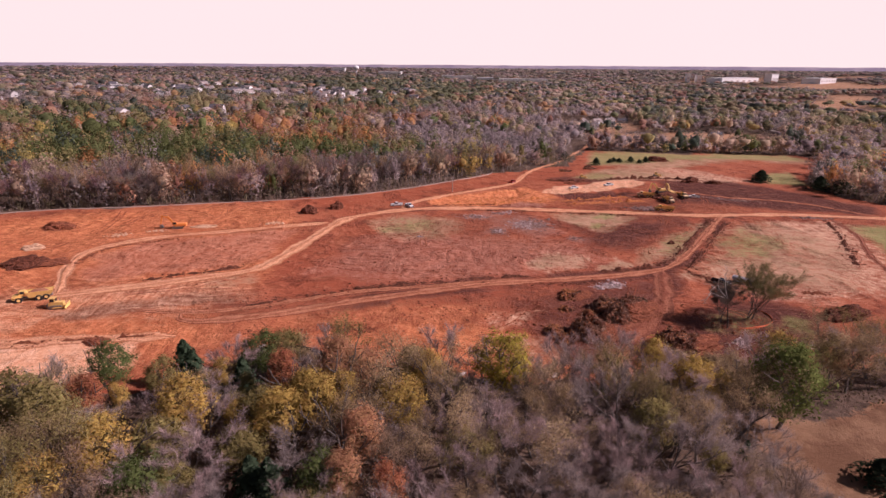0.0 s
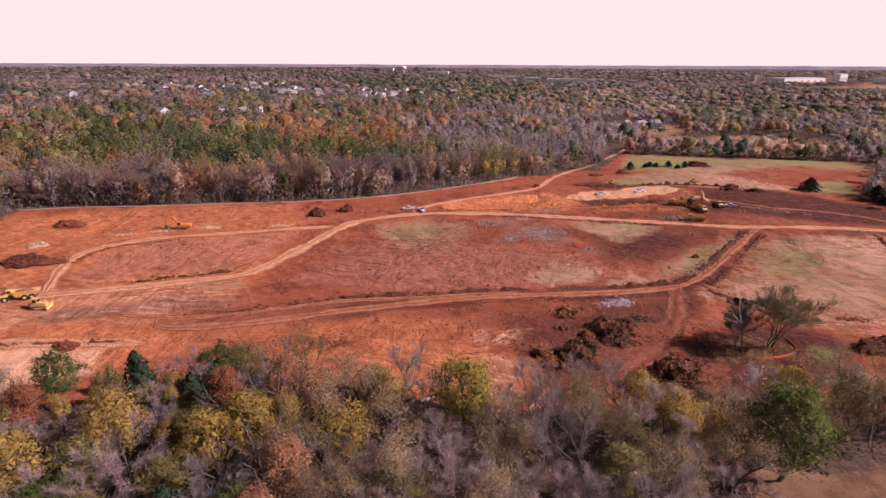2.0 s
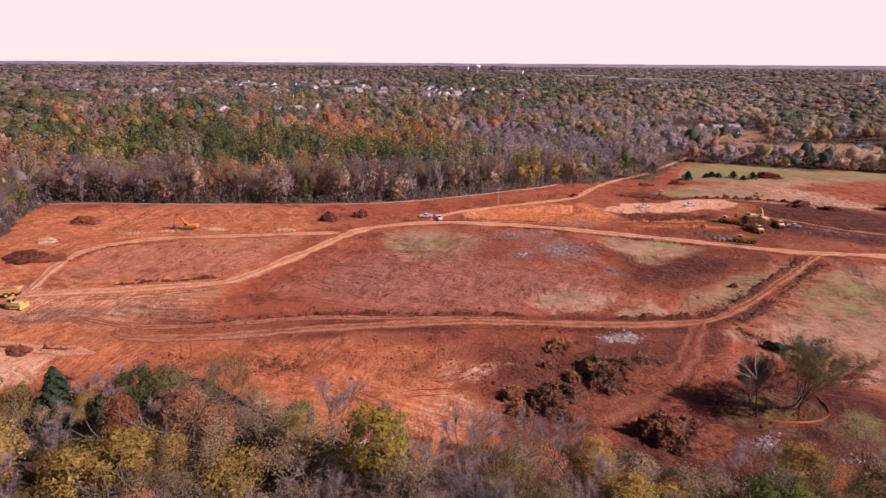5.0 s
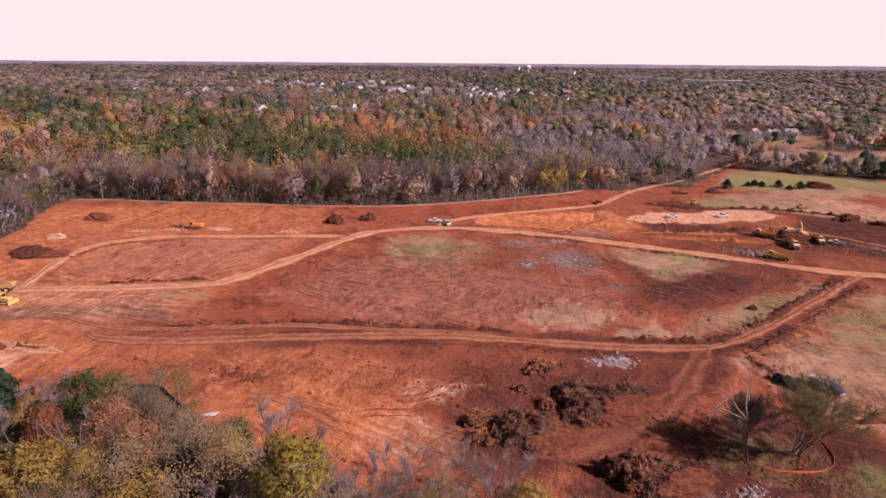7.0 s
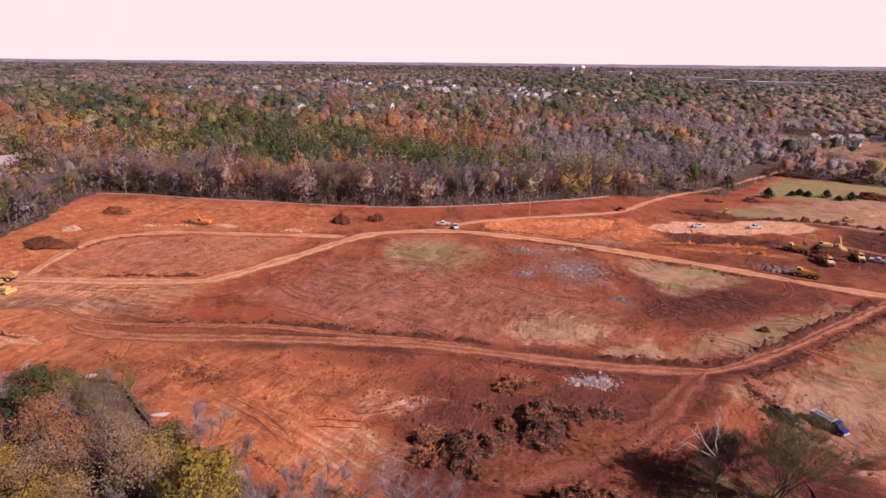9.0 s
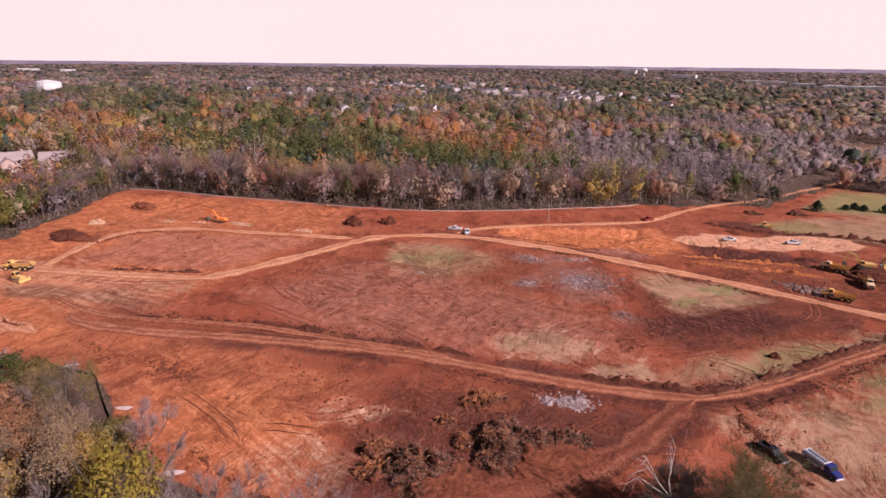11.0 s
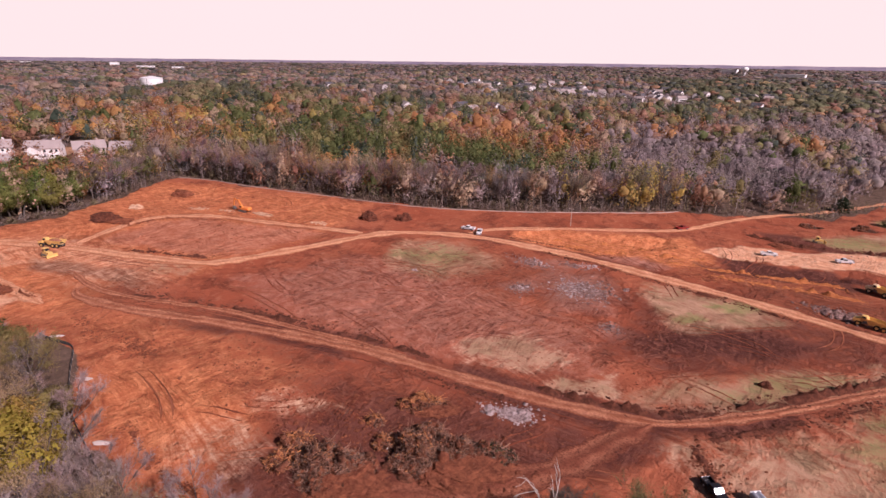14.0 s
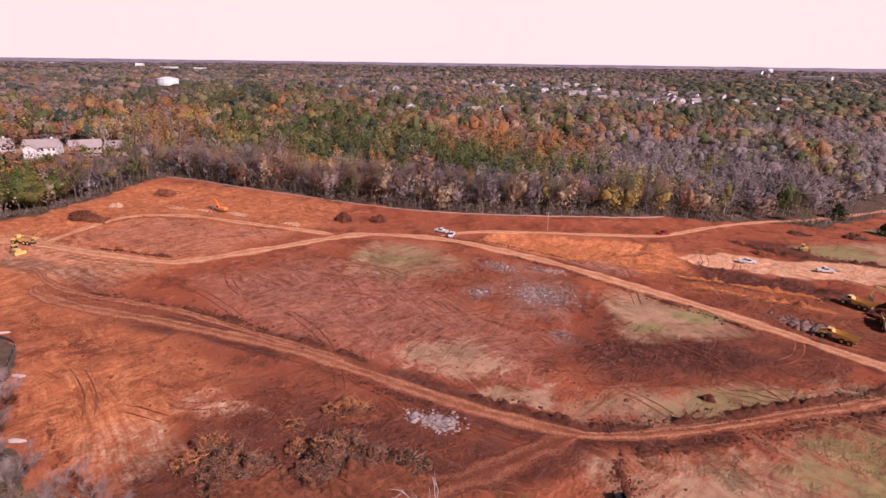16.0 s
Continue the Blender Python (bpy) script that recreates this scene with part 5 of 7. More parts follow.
DIRT_RED = earth("heaped_red_clay", (0.17, 0.052, 0.028), (0.32, 0.11, 0.055), (0.42, 0.18, 0.10))
DIRT_DARK = earth("heaped_dark_soil", (0.085, 0.031, 0.02), (0.19, 0.066, 0.037), (0.27, 0.10, 0.056))
DIRT_PALE = earth("heaped_pale_sand", (0.60, 0.33, 0.19), (0.72, 0.46, 0.30), (0.80, 0.60, 0.45))
ROCK = earth("grey_broken_rock", (0.15, 0.08, 0.065), (0.38, 0.24, 0.20), (0.58, 0.41, 0.37))
ROCK_PALE = earth("pale_broken_concrete", (0.26, 0.17, 0.15), (0.60, 0.46, 0.43), (0.80, 0.68, 0.64))

heap("dirt_mound", -63, 233, 3.6, 2.6, 3.2, DIRT_DARK, "steep pile of dark excavated clay", "dirt pile", 1, 20, "dirt piles")
heap("dirt_mound", -53, 244, 3.2, 2.4, 3.0, DIRT_DARK, "steep pile of dark excavated clay", "dirt pile", 2, 60, "dirt piles")
heap("dirt_mound", -133, 157, 6.5, 4.2, 2.6, DIRT_DARK, "broad dark pile of clay and roots", "dirt pile", 3, 30, "dirt piles")
heap("dirt_mound", -126, 160, 5.0, 3.6, 1.2, DIRT_RED, "low spread pile of red clay", "dirt pile", 4, 30, "dirt piles")
heap("dirt_mound", -148, 195, 5.5, 3.8, 2.4, DIRT_RED, "pile of red clay and stumps by the wood", "dirt pile", 5, 10, "dirt piles")
heap("sand_mound", -141, 172, 3.4, 2.2, 1.5, DIRT_PALE, "small pile of pale sand", "sand pile", 6, 10)
heap("dirt_mound", -98, 204.5, 5.2, 1.5, 1.1, DIRT_PALE, "low tongue of pale orange spoil beside the excavator", "dirt pile", 7, 20, "dirt piles")
heap("dirt_mound", 90, 215, 1.6, 1.2, 1.5, DIRT_DARK, "small dark heap of soil in the grass", "dirt pile", 8, 10, "dirt piles")
heap("dirt_mound", 158, 428, 9, 5, 4.0, DIRT_DARK, "dark soil pile beyond the grass", "dirt pile", 9, 10, "dirt piles")
heap("dirt_mound", 150, 343, 7, 4, 3.2, DIRT_DARK, "dark soil pile at the field's edge", "dirt pile", 10, 40, "dirt piles")
heap("dirt_mound", 163, 341, 5, 3, 2.4, DIRT_DARK, "dark soil pile at the field's edge", "dirt pile", 11, 0, "dirt piles")
heap("dirt_mound", 118, 298, 9, 6, 2.6, DIRT_DARK, "dark heap of dug soil under the yellow excavator", "dirt pile", 12, 30, "dirt piles")
heap("dirt_mound", 72, 331, 4, 2.5, 1.4, DIRT_RED, "low red clay pile by the sand strip", "dirt pile", 13, 20, "dirt piles")
heap("dirt_mound", 116, 148, 8, 4, 3.0, DIRT_DARK, "dark pile of soil and roots near the wood", "dirt pile", 14, 20, "dirt piles")
heap("dirt_mound", -83, 113, 3.0, 2.0, 1.3, DIRT_RED, "torn clump of red clay and roots", "dirt pile", 15, 0, "dirt piles")


def clods(name, px, py, size, material, label, category, seed, squash=0.7):
    """Many broken lumps lying on the ground, as one mass."""
    r = np.random.default_rng(seed)
    base = np.array([(1, 0, 0), (0, 1, 0), (-1, 0, 0), (0, -1, 0), (0, 0, 1), (0.7, 0.7, 0.55), (-0.7, 0.6, 0.6), (0.1, -0.8, 0.65)])
    tri = np.array([(0, 5, 4), (5, 1, 4), (1, 6, 4), (6, 2, 4), (2, 3, 7), (2, 7, 4), (7, 3, 0), (7, 0, 4), (0, 1, 5), (1, 2, 6)])
    n = len(px)
    s = np.asarray(size) * np.exp(r.normal(-0.1, 0.45, n))
    v = base[None] * r.uniform(0.65, 1.25, (n, 8, 1)) * s[:, None, None] * np.array([1, 1, squash])
    w = r.uniform(0, 6.28, n)
    cw, sw = np.cos(w)[:, None], np.sin(w)[:, None]
    v = np.stack([v[..., 0] * cw - v[..., 1] * sw, v[..., 0] * sw + v[..., 1] * cw, v[..., 2]], -1)
    v += np.c_[px, py, height(px, py) + rough_ground(px, py, 1.0) - 0.08 * s][:, None]
    f = (tri[None] + 8 * np.arange(n)[:, None, None]).reshape(-1, 3)
    return tagged(new(name, mesh_from(name, v.reshape(-1, 3), f, material)), label, category, kind="stuff")


def spread(x, y, sx, sy, n, seed, turn=0.0):
    r = np.random.default_rng(seed)
    a, b = r.normal(0, 0.45, n) * sx, r.normal(0, 0.45, n) * sy
    c, s = math.cos(radians(turn)), math.sin(radians(turn))
    return x + a * c - b * s, y + a * s + b * c


def join(*sets):
    return np.concatenate([s[0] for s in sets]), np.concatenate([s[1] for s in sets])


clods("rubble", *join(spread(33, 234, 9, 8, 600, 41, 30), spread(19.5, 222, 3, 3, 80, 42), spread(12, 244, 7, 3, 90, 43), spread(26, 254, 5, 2, 90, 44, 20)), 0.24, ROCK_PALE, "pale broken rock among grey on the slope", "rocks", 21)
clods("rubble", *join(spread(33, 233.5, 9, 8, 1200, 1, 30), spread(10, 242, 9, 3.5, 260, 3), spread(22, 251, 6, 2.5, 160, 33)), 0.26, ROCK, "field of broken grey rock on the slope", "rocks", 1)
clods("rubble", *join(spread(19.5, 222, 4, 4.5, 300, 4), spread(51.3, 217, 4, 3, 130, 5)), 0.25, ROCK, "scattered broken grey rock", "rocks", 2)
clods("rubble", *join(spread(53, 168, 4.0, 2.8, 620, 6, 20), spread(48, 165.5, 3, 2, 90, 7)), 0.28, ROCK_PALE, "heap of pale broken concrete by the road", "rubble", 3)
clods("rubble", *spread(99, 272, 9, 4, 420, 8, -10), 0.45, ROCK, "pile of broken rock beside the haul road", "rubble", 4)
clods("rubble", *join(spread(77, 131, 5, 2.5, 150, 9, 40), spread(96, 131, 8, 2.0, 160, 10, 20)), 0.26, ROCK_PALE, "pale stones strewn by the wood", "rubble", 5)
clods("rubble", *join(spread(-122, 190, 6, 2.5, 70, 11, 30), spread(-112, 197, 4, 1.5, 60, 12, 25), spread(-73, 215, 4, 2, 80, 13, 20)), 0.28, DIRT_PALE, "pale debris strewn along the track", "rubble", 6)
clods("rubble", *join(spread(150, 296, 16, 3, 260, 14, -15), spread(175, 262, 12, 2, 120, 15, 0)), 0.45, ROCK, "broken rock along the track", "rubble", 7)
clods("rubble", *spread(-12.5, 207.5, 1.2, 0.6, 9, 16), 0.7, ROCK_PALE, "few pale boulders on the grass", "rubble", 8)


def windrow(line, wide, tall, material, label, seed):
    """A ridge of clods pushed up beside a road."""
    p, nrm, s = dense(line, 0.7)
    cols = np.linspace(-1, 1, 7)
    tall_s = tall * np.clip(0.35 + 0.6 * wavy(s, s * 0, 7, seed) + 0.9 * wavy(s, s * 0, 1.9, seed + 1), 0.05, 1.7) * np.clip(np.minimum(s, s[-1] - s) / 4, 0.02, 1)
    span = wide / 2 * np.clip(0.8 + 0.5 * wavy(s, s * 0, 4, seed + 4), 0.35, 1.4)
    P = p[:, None] + nrm[:, None] * (cols[None, :, None] * span[:, None, None] + 0.35 * wavy(s, s * 0, 3, seed + 2)[:, None, None])
    x, y = P[..., 0].ravel(), P[..., 1].ravel()
    u = np.tile(cols, len(s))
    z = height(x, y) + rough_ground(x, y, 1.0) + np.repeat(tall_s, 7) * (np.cos(u * 3.14) * 0.5 + 0.5) * (1 + 0.8 * wavy(x, y, 0.9, seed + 3)) - 0.06 - 0.08 * (np.abs(u) > 0.99)
    k = np.arange(len(x)).reshape(len(s), 7)
    f = np.stack([k[:-1, :-1], k[:-1, 1:], k[1:, 1:], k[1:, :-1]], -1).reshape(-1, 4)[:, ::-1]
    r = np.random.default_rng(seed)
    pick = r.integers(0, len(s), int(len(s) * 4.0))
    q = p[pick] + nrm[pick] * (r.normal(0, 0.6, len(pick)) * wide)[:, None]
    clods("soil_clods", q[:, 0], q[:, 1], 0.24, material, "loose clods along a pushed ridge", "clods", seed)
    return tagged(new("dirt_berm", mesh_from("dirt_berm", np.c_[x, y, z], f, material)), label, "dirt berm", "dirt berms")


windrow([(50, 178.5), (60, 182), (70, 185.5), (80, 192), (91, 206), (106, 228), (120, 249), (124, 253)], 3.0, 1.3, DIRT_DARK, "dark ridge of pushed clay along the lower road", 60)
windrow([(86, 186), (93, 197), (104, 213), (116, 231), (128, 249)], 1.8, 0.6, DIRT_DARK, "low dark ridge of clay along the road", 64)
windrow([(-92, 150), (-82, 156.5), (-74, 161), (-67, 166)], 1.8, 0.7, DIRT_DARK, "dark ridge of clods above the haul road", 68)
windrow([(-58, 136), (-40, 146.5), (-22, 155.5), (-4, 162), (12, 168), (26, 172)], 3.2, 0.7, DIRT_DARK, "dark churned ridge between the two tracks", 72)
windrow([(26, 164), (38, 167), (52, 171)], 1.4, 0.4, DIRT_DARK, "low clay ridge below the road", 76)
windrow([(8, 254.5), (28, 257.5), (46, 258.5), (68, 260.5), (90, 258.5)], 1.6, 0.5, DIRT_DARK, "low clay ridge below the haul road", 80)
windrow([(-118, 160), (-120, 171), (-114, 180), (-100, 189)], 1.2, 0.45, DIRT_RED, "low red ridge inside the looping track", 84)
windrow([(58, 338), (72, 336), (95, 343), (118, 350), (140, 352), (160, 350)], 4.5, 1.6, DIRT_DARK, "long dark ridge of soil above the sand strip", 88)
windrow([(0, 113), (8, 112.5), (16, 112), (26, 113.5)], 1.2, 0.5, DIRT_RED, "low clay ridge near the wood", 92)
windrow([(-104, 109), (-96, 111), (-84, 114.5), (-72, 117)], 1.6, 0.8, DIRT_RED, "crumbling red ridge in the pale cutting", 96)
windrow([(84, 183), (88, 178), (92, 172), (96, 166)], 2.0, 0.6, DIRT_DARK, "dark torn edge of the turf", 98)
windrow([(150, 192), (160, 212), (173, 238), (180, 258)], 2.5, 0.7, DIRT_DARK, "dark soil ridge along the grass bank", 102)
windrow([(98, 160), (108, 164), (122, 166)], 2.2, 0.8, DIRT_RED, "red clay bank beside the parked trucks", 106)
windrow([(-10, 258), (0, 262), (12, 266), (30, 269)], 1.2, 0.5, DIRT_RED, "orange lip of the cutting", 110)

lx, ly = join(spread(-26, 126, 9, 3.5, 320, 21, 10), spread(-45, 121, 10, 3, 90, 22), spread(30, 140, 22, 16, 420, 23), spread(62, 150, 16, 14, 300, 24), spread(88, 178, 5, 8, 120, 25, 30), spread(84, 140, 16, 9, 260, 26))
clods("soil_clods", lx, ly, 0.26, DIRT_RED, "scattered clods of dark red clay", "clods", 9)
lx, ly = join(spread(-20, 190, 60, 45, 900, 27), spread(60, 215, 40, 40, 420, 28), spread(-10, 140, 60, 14, 420, 29), spread(60, 290, 60, 25, 420, 30), spread(-90, 180, 55, 40, 420, 31))
k = (inside(SITE, lx, ly) > 3) & (off_line(ROAD_A, lx, ly) > 4) & (off_line(ROAD_B, lx, ly) > 3)
clods("soil_clods", lx[k], ly[k], 0.22, DIRT_RED, "loose clods of red clay over the site", "clods", 10)


DIRT_ORANGE = earth("heaped_orange_clay", (0.42, 0.13, 0.045), (0.66, 0.24, 0.085), (0.80, 0.36, 0.15))
for k, ridge in enumerate(([(-8, 266), (2, 274), (16, 282), (30, 293)], [(0, 265), (12, 273), (26, 282), (40, 296)], [(12, 265), (26, 273), (40, 284), (56, 292)], [(36, 276), (54, 284), (76, 292), (98, 297)], [(60, 278), (80, 284), (104, 288)])):
    windrow(ridge, 2.4, 0.9, DIRT_ORANGE, "crumbling orange ridge in the cutting", 130 + 4 * k)


# ---- brush piles ----
def brush_pile(x, y, sx, sy, sz, seed, label, rooty=0.3, n=900, turn=0.0, foliage=(0.27, 0.125, 0.065), leafy=0.22):
    """Uprooted trees pushed together by a dozer: steep and torn on the west, sloping off to the east, stuck all over with branches and roots."""
    r = np.random.default_rng(seed)
    root = thing("brush_pile", pose(x, y, ground_z(x, y) - 0.1, 0, 0, turn), label, "brush pile", "brush piles")
    steep = np.array([-math.cos(radians(turn)), math.sin(radians(turn))])

    def top(a, b):
        """Height of the heap over the unit disc."""
        w = np.arctan2(b, a)
        rho = np.hypot(a, b) / (1 + 0.16 * np.sin(3 * w + seed) + 0.10 * np.sin(7 * w + 2 * seed))
        s = a * steep[0] + b * steep[1]
        edge = np.clip(1 - rho ** 2.2, 0, 1) ** (0.85 - 0.55 * np.clip(s, -0.6, 1))
        peaks = 0.72 + 0.38 * wavy(a * sx, b * sy, 2.6, seed) + 0.26 * wavy(a * sx, b * sy, 1.1, seed + 1) + 0.12 * wavy(a * sx, b * sy, 0.5, seed + 2)
        return sz * edge * np.clip(peaks, 0.12, 1.3) * (0.67 + 0.33 * np.clip(s * 1.6, -1, 1))

    g = np.linspace(-1.1, 1.1, 42)
    ga, gb = (q.ravel() for q in np.meshgrid(g, g))
    k = np.arange(42 * 42).reshape(42, 42)
    f = np.stack([k[:-1, :-1], k[:-1, 1:], k[1:, 1:], k[1:, :-1]], -1).reshape(-1, 4)
    gz = 0.97 * top(ga, gb) - 0.12
    f = f[(gz[f] > -0.10).any(1)]
    piece("mound", mesh_from("mound", np.c_[ga * sx + 0.2 * wavy(ga * sx, gb * sy, 0.8, seed + 5), gb * sy + 0.2 * wavy(ga * sx, gb * sy, 0.8, seed + 6), gz], f, DIRT_TORN), root)
    for name, count, mat_, thick, long_ in (("branch_tangle", int(n * 1.3 * (1 - rooty)), STICKS, 0.055, 1.1), ("root_tangle", int(n * (1.1 * rooty + 0.05)), ROOTS, 0.075, 0.95)):
        w, q = r.uniform(0, 6.28, count), np.sqrt(r.random(count)) * 1.05
        if name == "root_tangle":
            w = r.normal(2.8, 1.1, count) - radians(turn)
        a, b = np.cos(w) * q, np.sin(w) * q
        p = np.c_[a * sx, b * sy, top(a, b) * r.uniform(0.86, 1.04, count)]
        bunch = 3.0 * wavy(a * sx, b * sy, 2.2, seed + 7)
        d = unit(0.5 * np.c_[np.cos(bunch), np.sin(bunch), 0 * a] + 0.12 * np.c_[a, b, 0.6 + 0 * a] + r.normal(0, 0.6, (count, 3)) * (1, 1, 0.5))
        L = long_ * r.uniform(0.35, 1.0, count)[:, None] * np.where(r.random(count) < 0.06, 2.8, 1.0)[:, None]
        segs = [(c - e * 0.4, c + e, t, t * 0.4) for c, e, t in zip(p, d * L, thick * r.uniform(0.5, 1.8, count))]
        v, f = limbs(segs, 3)
        tagged(piece(name, mesh_from(name, v, f, mat_), root), kind="stuff")
    # fine twigs that stand out all over the heap
    count = int(n * 2.6 * (1 - 0.7 * rooty))
    w, q = r.uniform(0, 6.28, count), np.sqrt(r.random(count))
    a, b = np.cos(w) * q, np.sin(w) * q
    p = np.c_[a * sx, b * sy, top(a, b) * r.uniform(0.72, 1.0, count)]
    bunch = 3.0 * wavy(a * sx, b * sy, 1.7, seed + 9)
    d = unit(0.6 * np.c_[np.cos(bunch), np.sin(bunch), 0 * a] + 0.3 * np.c_[a, b, 0.8 + 0 * a] + r.normal(0, 0.55, (count, 3)))
    v, f = slivers(p, p + d * r.uniform(0.3, 1.0, (count, 1)), r.uniform(0.015, 0.04, count), r)
    tagged(piece("twig_tangle", mesh_from("twig_tangle", v, f, TWIGS), root), kind="stuff")
    # torn lumps of root balls and bark
    for name, count, mat_ in (("root_ball", int(n * 0.08) + 20, DIRT_TORN), ("clay_lump", int(n * 0.04) + 10, DIRT_RED)):
        w, q = r.uniform(0, 6.28, count), np.sqrt(r.random(count)) * 1.08
        a, b = np.cos(w) * q, np.sin(w) * q
        c = np.c_[a * sx, b * sy, top(a, b) - 0.05]
        lump = BALLS[1][0][None] * r.uniform(0.5, 1.3, (count, 12, 1)) * (0.30 * np.exp(r.normal(0, 0.5, count)))[:, None, None] * r.uniform(0.6, 1.3, (count, 1, 3))
        f = (BALLS[1][1][None] + 12 * np.arange(count)[:, None, None]).reshape(-1, 3)
        tagged(piece(name, mesh_from(name, (lump + c[:, None]).reshape(-1, 3), f, mat_), root), kind="stuff")
    # spoil of red clay trailing off on the side away from the steep face
    if sx > 4.5:
        skirt = lumpy(sx * 0.95, sy * 0.85, sz * 0.24, seed + 3, 4, 0.4, 0.2)
        bmesh.ops.translate(skirt, vec=Vector((-steep[0], -steep[1], 0)) * sx * 0.5, verts=skirt.verts[:])
        part("clay_spoil", skirt, DIRT_RED, root, "red clay spoil")
    # trunks and stumps
    for k in range(10):
        w, q = r.uniform(0, 6.28), r.uniform(0.3, 0.95)
        a, b = math.cos(w) * q, math.sin(w) * q
        c = Vector((a * sx, b * sy, float(top(np.array([a]), np.array([b]))[0]) + 0.05))
        e = Vector((r.normal(), r.normal(), 0.25 + 0.4 * r.normal())).normalized() * r.uniform(0.8, 2.4)
        part("log", tube(r.uniform(0.06, 0.15), 0.04, c - e * 0.5, c + e * 0.5, 7), DEADWOOD if k == 0 else STICKS, root)
    # clumps of soil, bark and dead leaves in the tangle
    m = int(n * leafy)
    w, q = r.uniform(0, 6.28, m), np.sqrt(r.random(m))
    a, b = np.cos(w) * q, np.sin(w) * q
    v, f = cards(np.c_[a * sx, b * sy, top(a, b) + 0.05], np.c_[a, b, 0.6 + 0 * a] + r.normal(0, 0.6, (m, 3)), r.uniform(0.10, 0.30, m), r)
    leaves = tagged(piece("leaf_litter", mesh_from("leaf_litter", v, f, LEAF), root), kind="stuff")
    leaves.color = (*foliage, 1)
    return root


DIRT_TORN = earth("torn_soil_and_bark", (0.045, 0.019, 0.012), (0.25, 0.092, 0.05), (0.42, 0.19, 0.115))
brush_pile(38.2, 132, 7.2, 5.2, 5.2, 1, "tangled pile of uprooted trees and brush", 0.04, 2600, 45)
brush_pile(49, 147.2, 9.0, 6.0, 5.8, 2, "large tangled pile of torn trees and brush", 0.06, 3400, 45)
brush_pile(33.8, 146.4, 2.0, 1.5, 1.7, 3, "small pile of clay-covered roots", 0.8, 320, 0)
brush_pile(40.2, 143.0, 2.3, 1.8, 2.3, 15, "small heap of roots beside the large brush pile", 0.8, 360, 30)
brush_pile(37.2, 157, 5.2, 2.7, 2.2, 4, "heap of orange clay-covered roots", 0.85, 700, 45)
brush_pile(28.2, 132, 3.2, 2.4, 2.4, 5, "small heap of roots and red clay", 0.75, 500, 40)
brush_pile(30.3, 127.2, 3.2, 2.2, 2.0, 6, "small heap of orange roots", 0.9, 420, 45)
brush_pile(60.5, 128.5, 7.5, 5.2, 6.2, 7, "dark tangled brush pile beside the track", 0.15, 1200, 30)
brush_pile(57.2, 154.8, 4.0, 2.8, 2.5, 8, "loose heap of cut branches with greenery", 0.05, 700, 45, (0.075, 0.085, 0.042), 1.6)


def log_pile(x, y):
    """Short sawn logs rolled together at the foot of the brush pile."""
    r = np.random.default_rng(77)
    root = thing("log_pile", pose(x, y, ground_z(x, y), 0, 0, 40), "short sawn pale logs beside the large brush pile", "logs")
    for k, (a, b, c) in enumerate(((-1.5, 0.2, 0.32), (-0.7, -0.2, 0.35), (0.2, 0.1, 0.38), (1.1, -0.3, 0.33), (-1.0, 0.6, 0.85), (0.0, 0.5, 0.95), (1.7, 0.5, 0.30), (0.4, -1.3, 0.30))):
        d = Vector((r.normal(0, 0.45), 1 + 0.2 * r.normal(), r.normal(0, 0.12))).normalized() * r.uniform(0.55, 0.9)
        part("log", tube(0.30 + 0.07 * r.random(), 0.28, Vector((a, b, c)) - d, Vector((a, b, c)) + d, 10), LOGWOOD, root)


LOGWOOD = bark_material("sawn_log", (0.22, 0.09, 0.05), (0.55, 0.28, 0.17), 0.85)
log_pile(54.8, 150.8)
brush_pile(96, 383, 4.5, 3.0, 3.0, 9, "grey tangled heap of cut branches", 0.05, 420, 10)
brush_pile(-133.5, 156, 4.0, 2.6, 2.8, 10, "dark heap of roots at the foot of a clay pile", 0.4, 360, 10)
brush_pile(-149, 196, 3.2, 2.4, 2.4, 11, "heap of stumps on red clay", 0.5, 260, 10)
brush_pile(116, 149, 6.5, 3.2, 2.8, 12, "dark heap of roots by the wood", 0.15, 600, 20)
brush_pile(118, 301, 6.0, 4.0, 3.0, 13, "dark heap of torn roots where the machines load", 0.2, 360, 20)
brush_pile(77, 372, 4.5, 2.5, 1.8, 14, "low heap of branches at the grass edge", 0.1, 240, 20)


# ---- machines and vehicles, nose to +x ----
def wheel(parent, x, y, r, w, rim_mat):
    t = part("wheel", tube(r, r, (x, y - w / 2, r), (x, y + w / 2, r), 16), RUBBER, parent)
    side = 1 if y > 0 else -1
    part("rim", tube(r * 0.55, r * 0.5, (x, y + side * w * 0.3, r), (x, y + side * w * 0.56, r), 12), rim_mat, t)
    return t


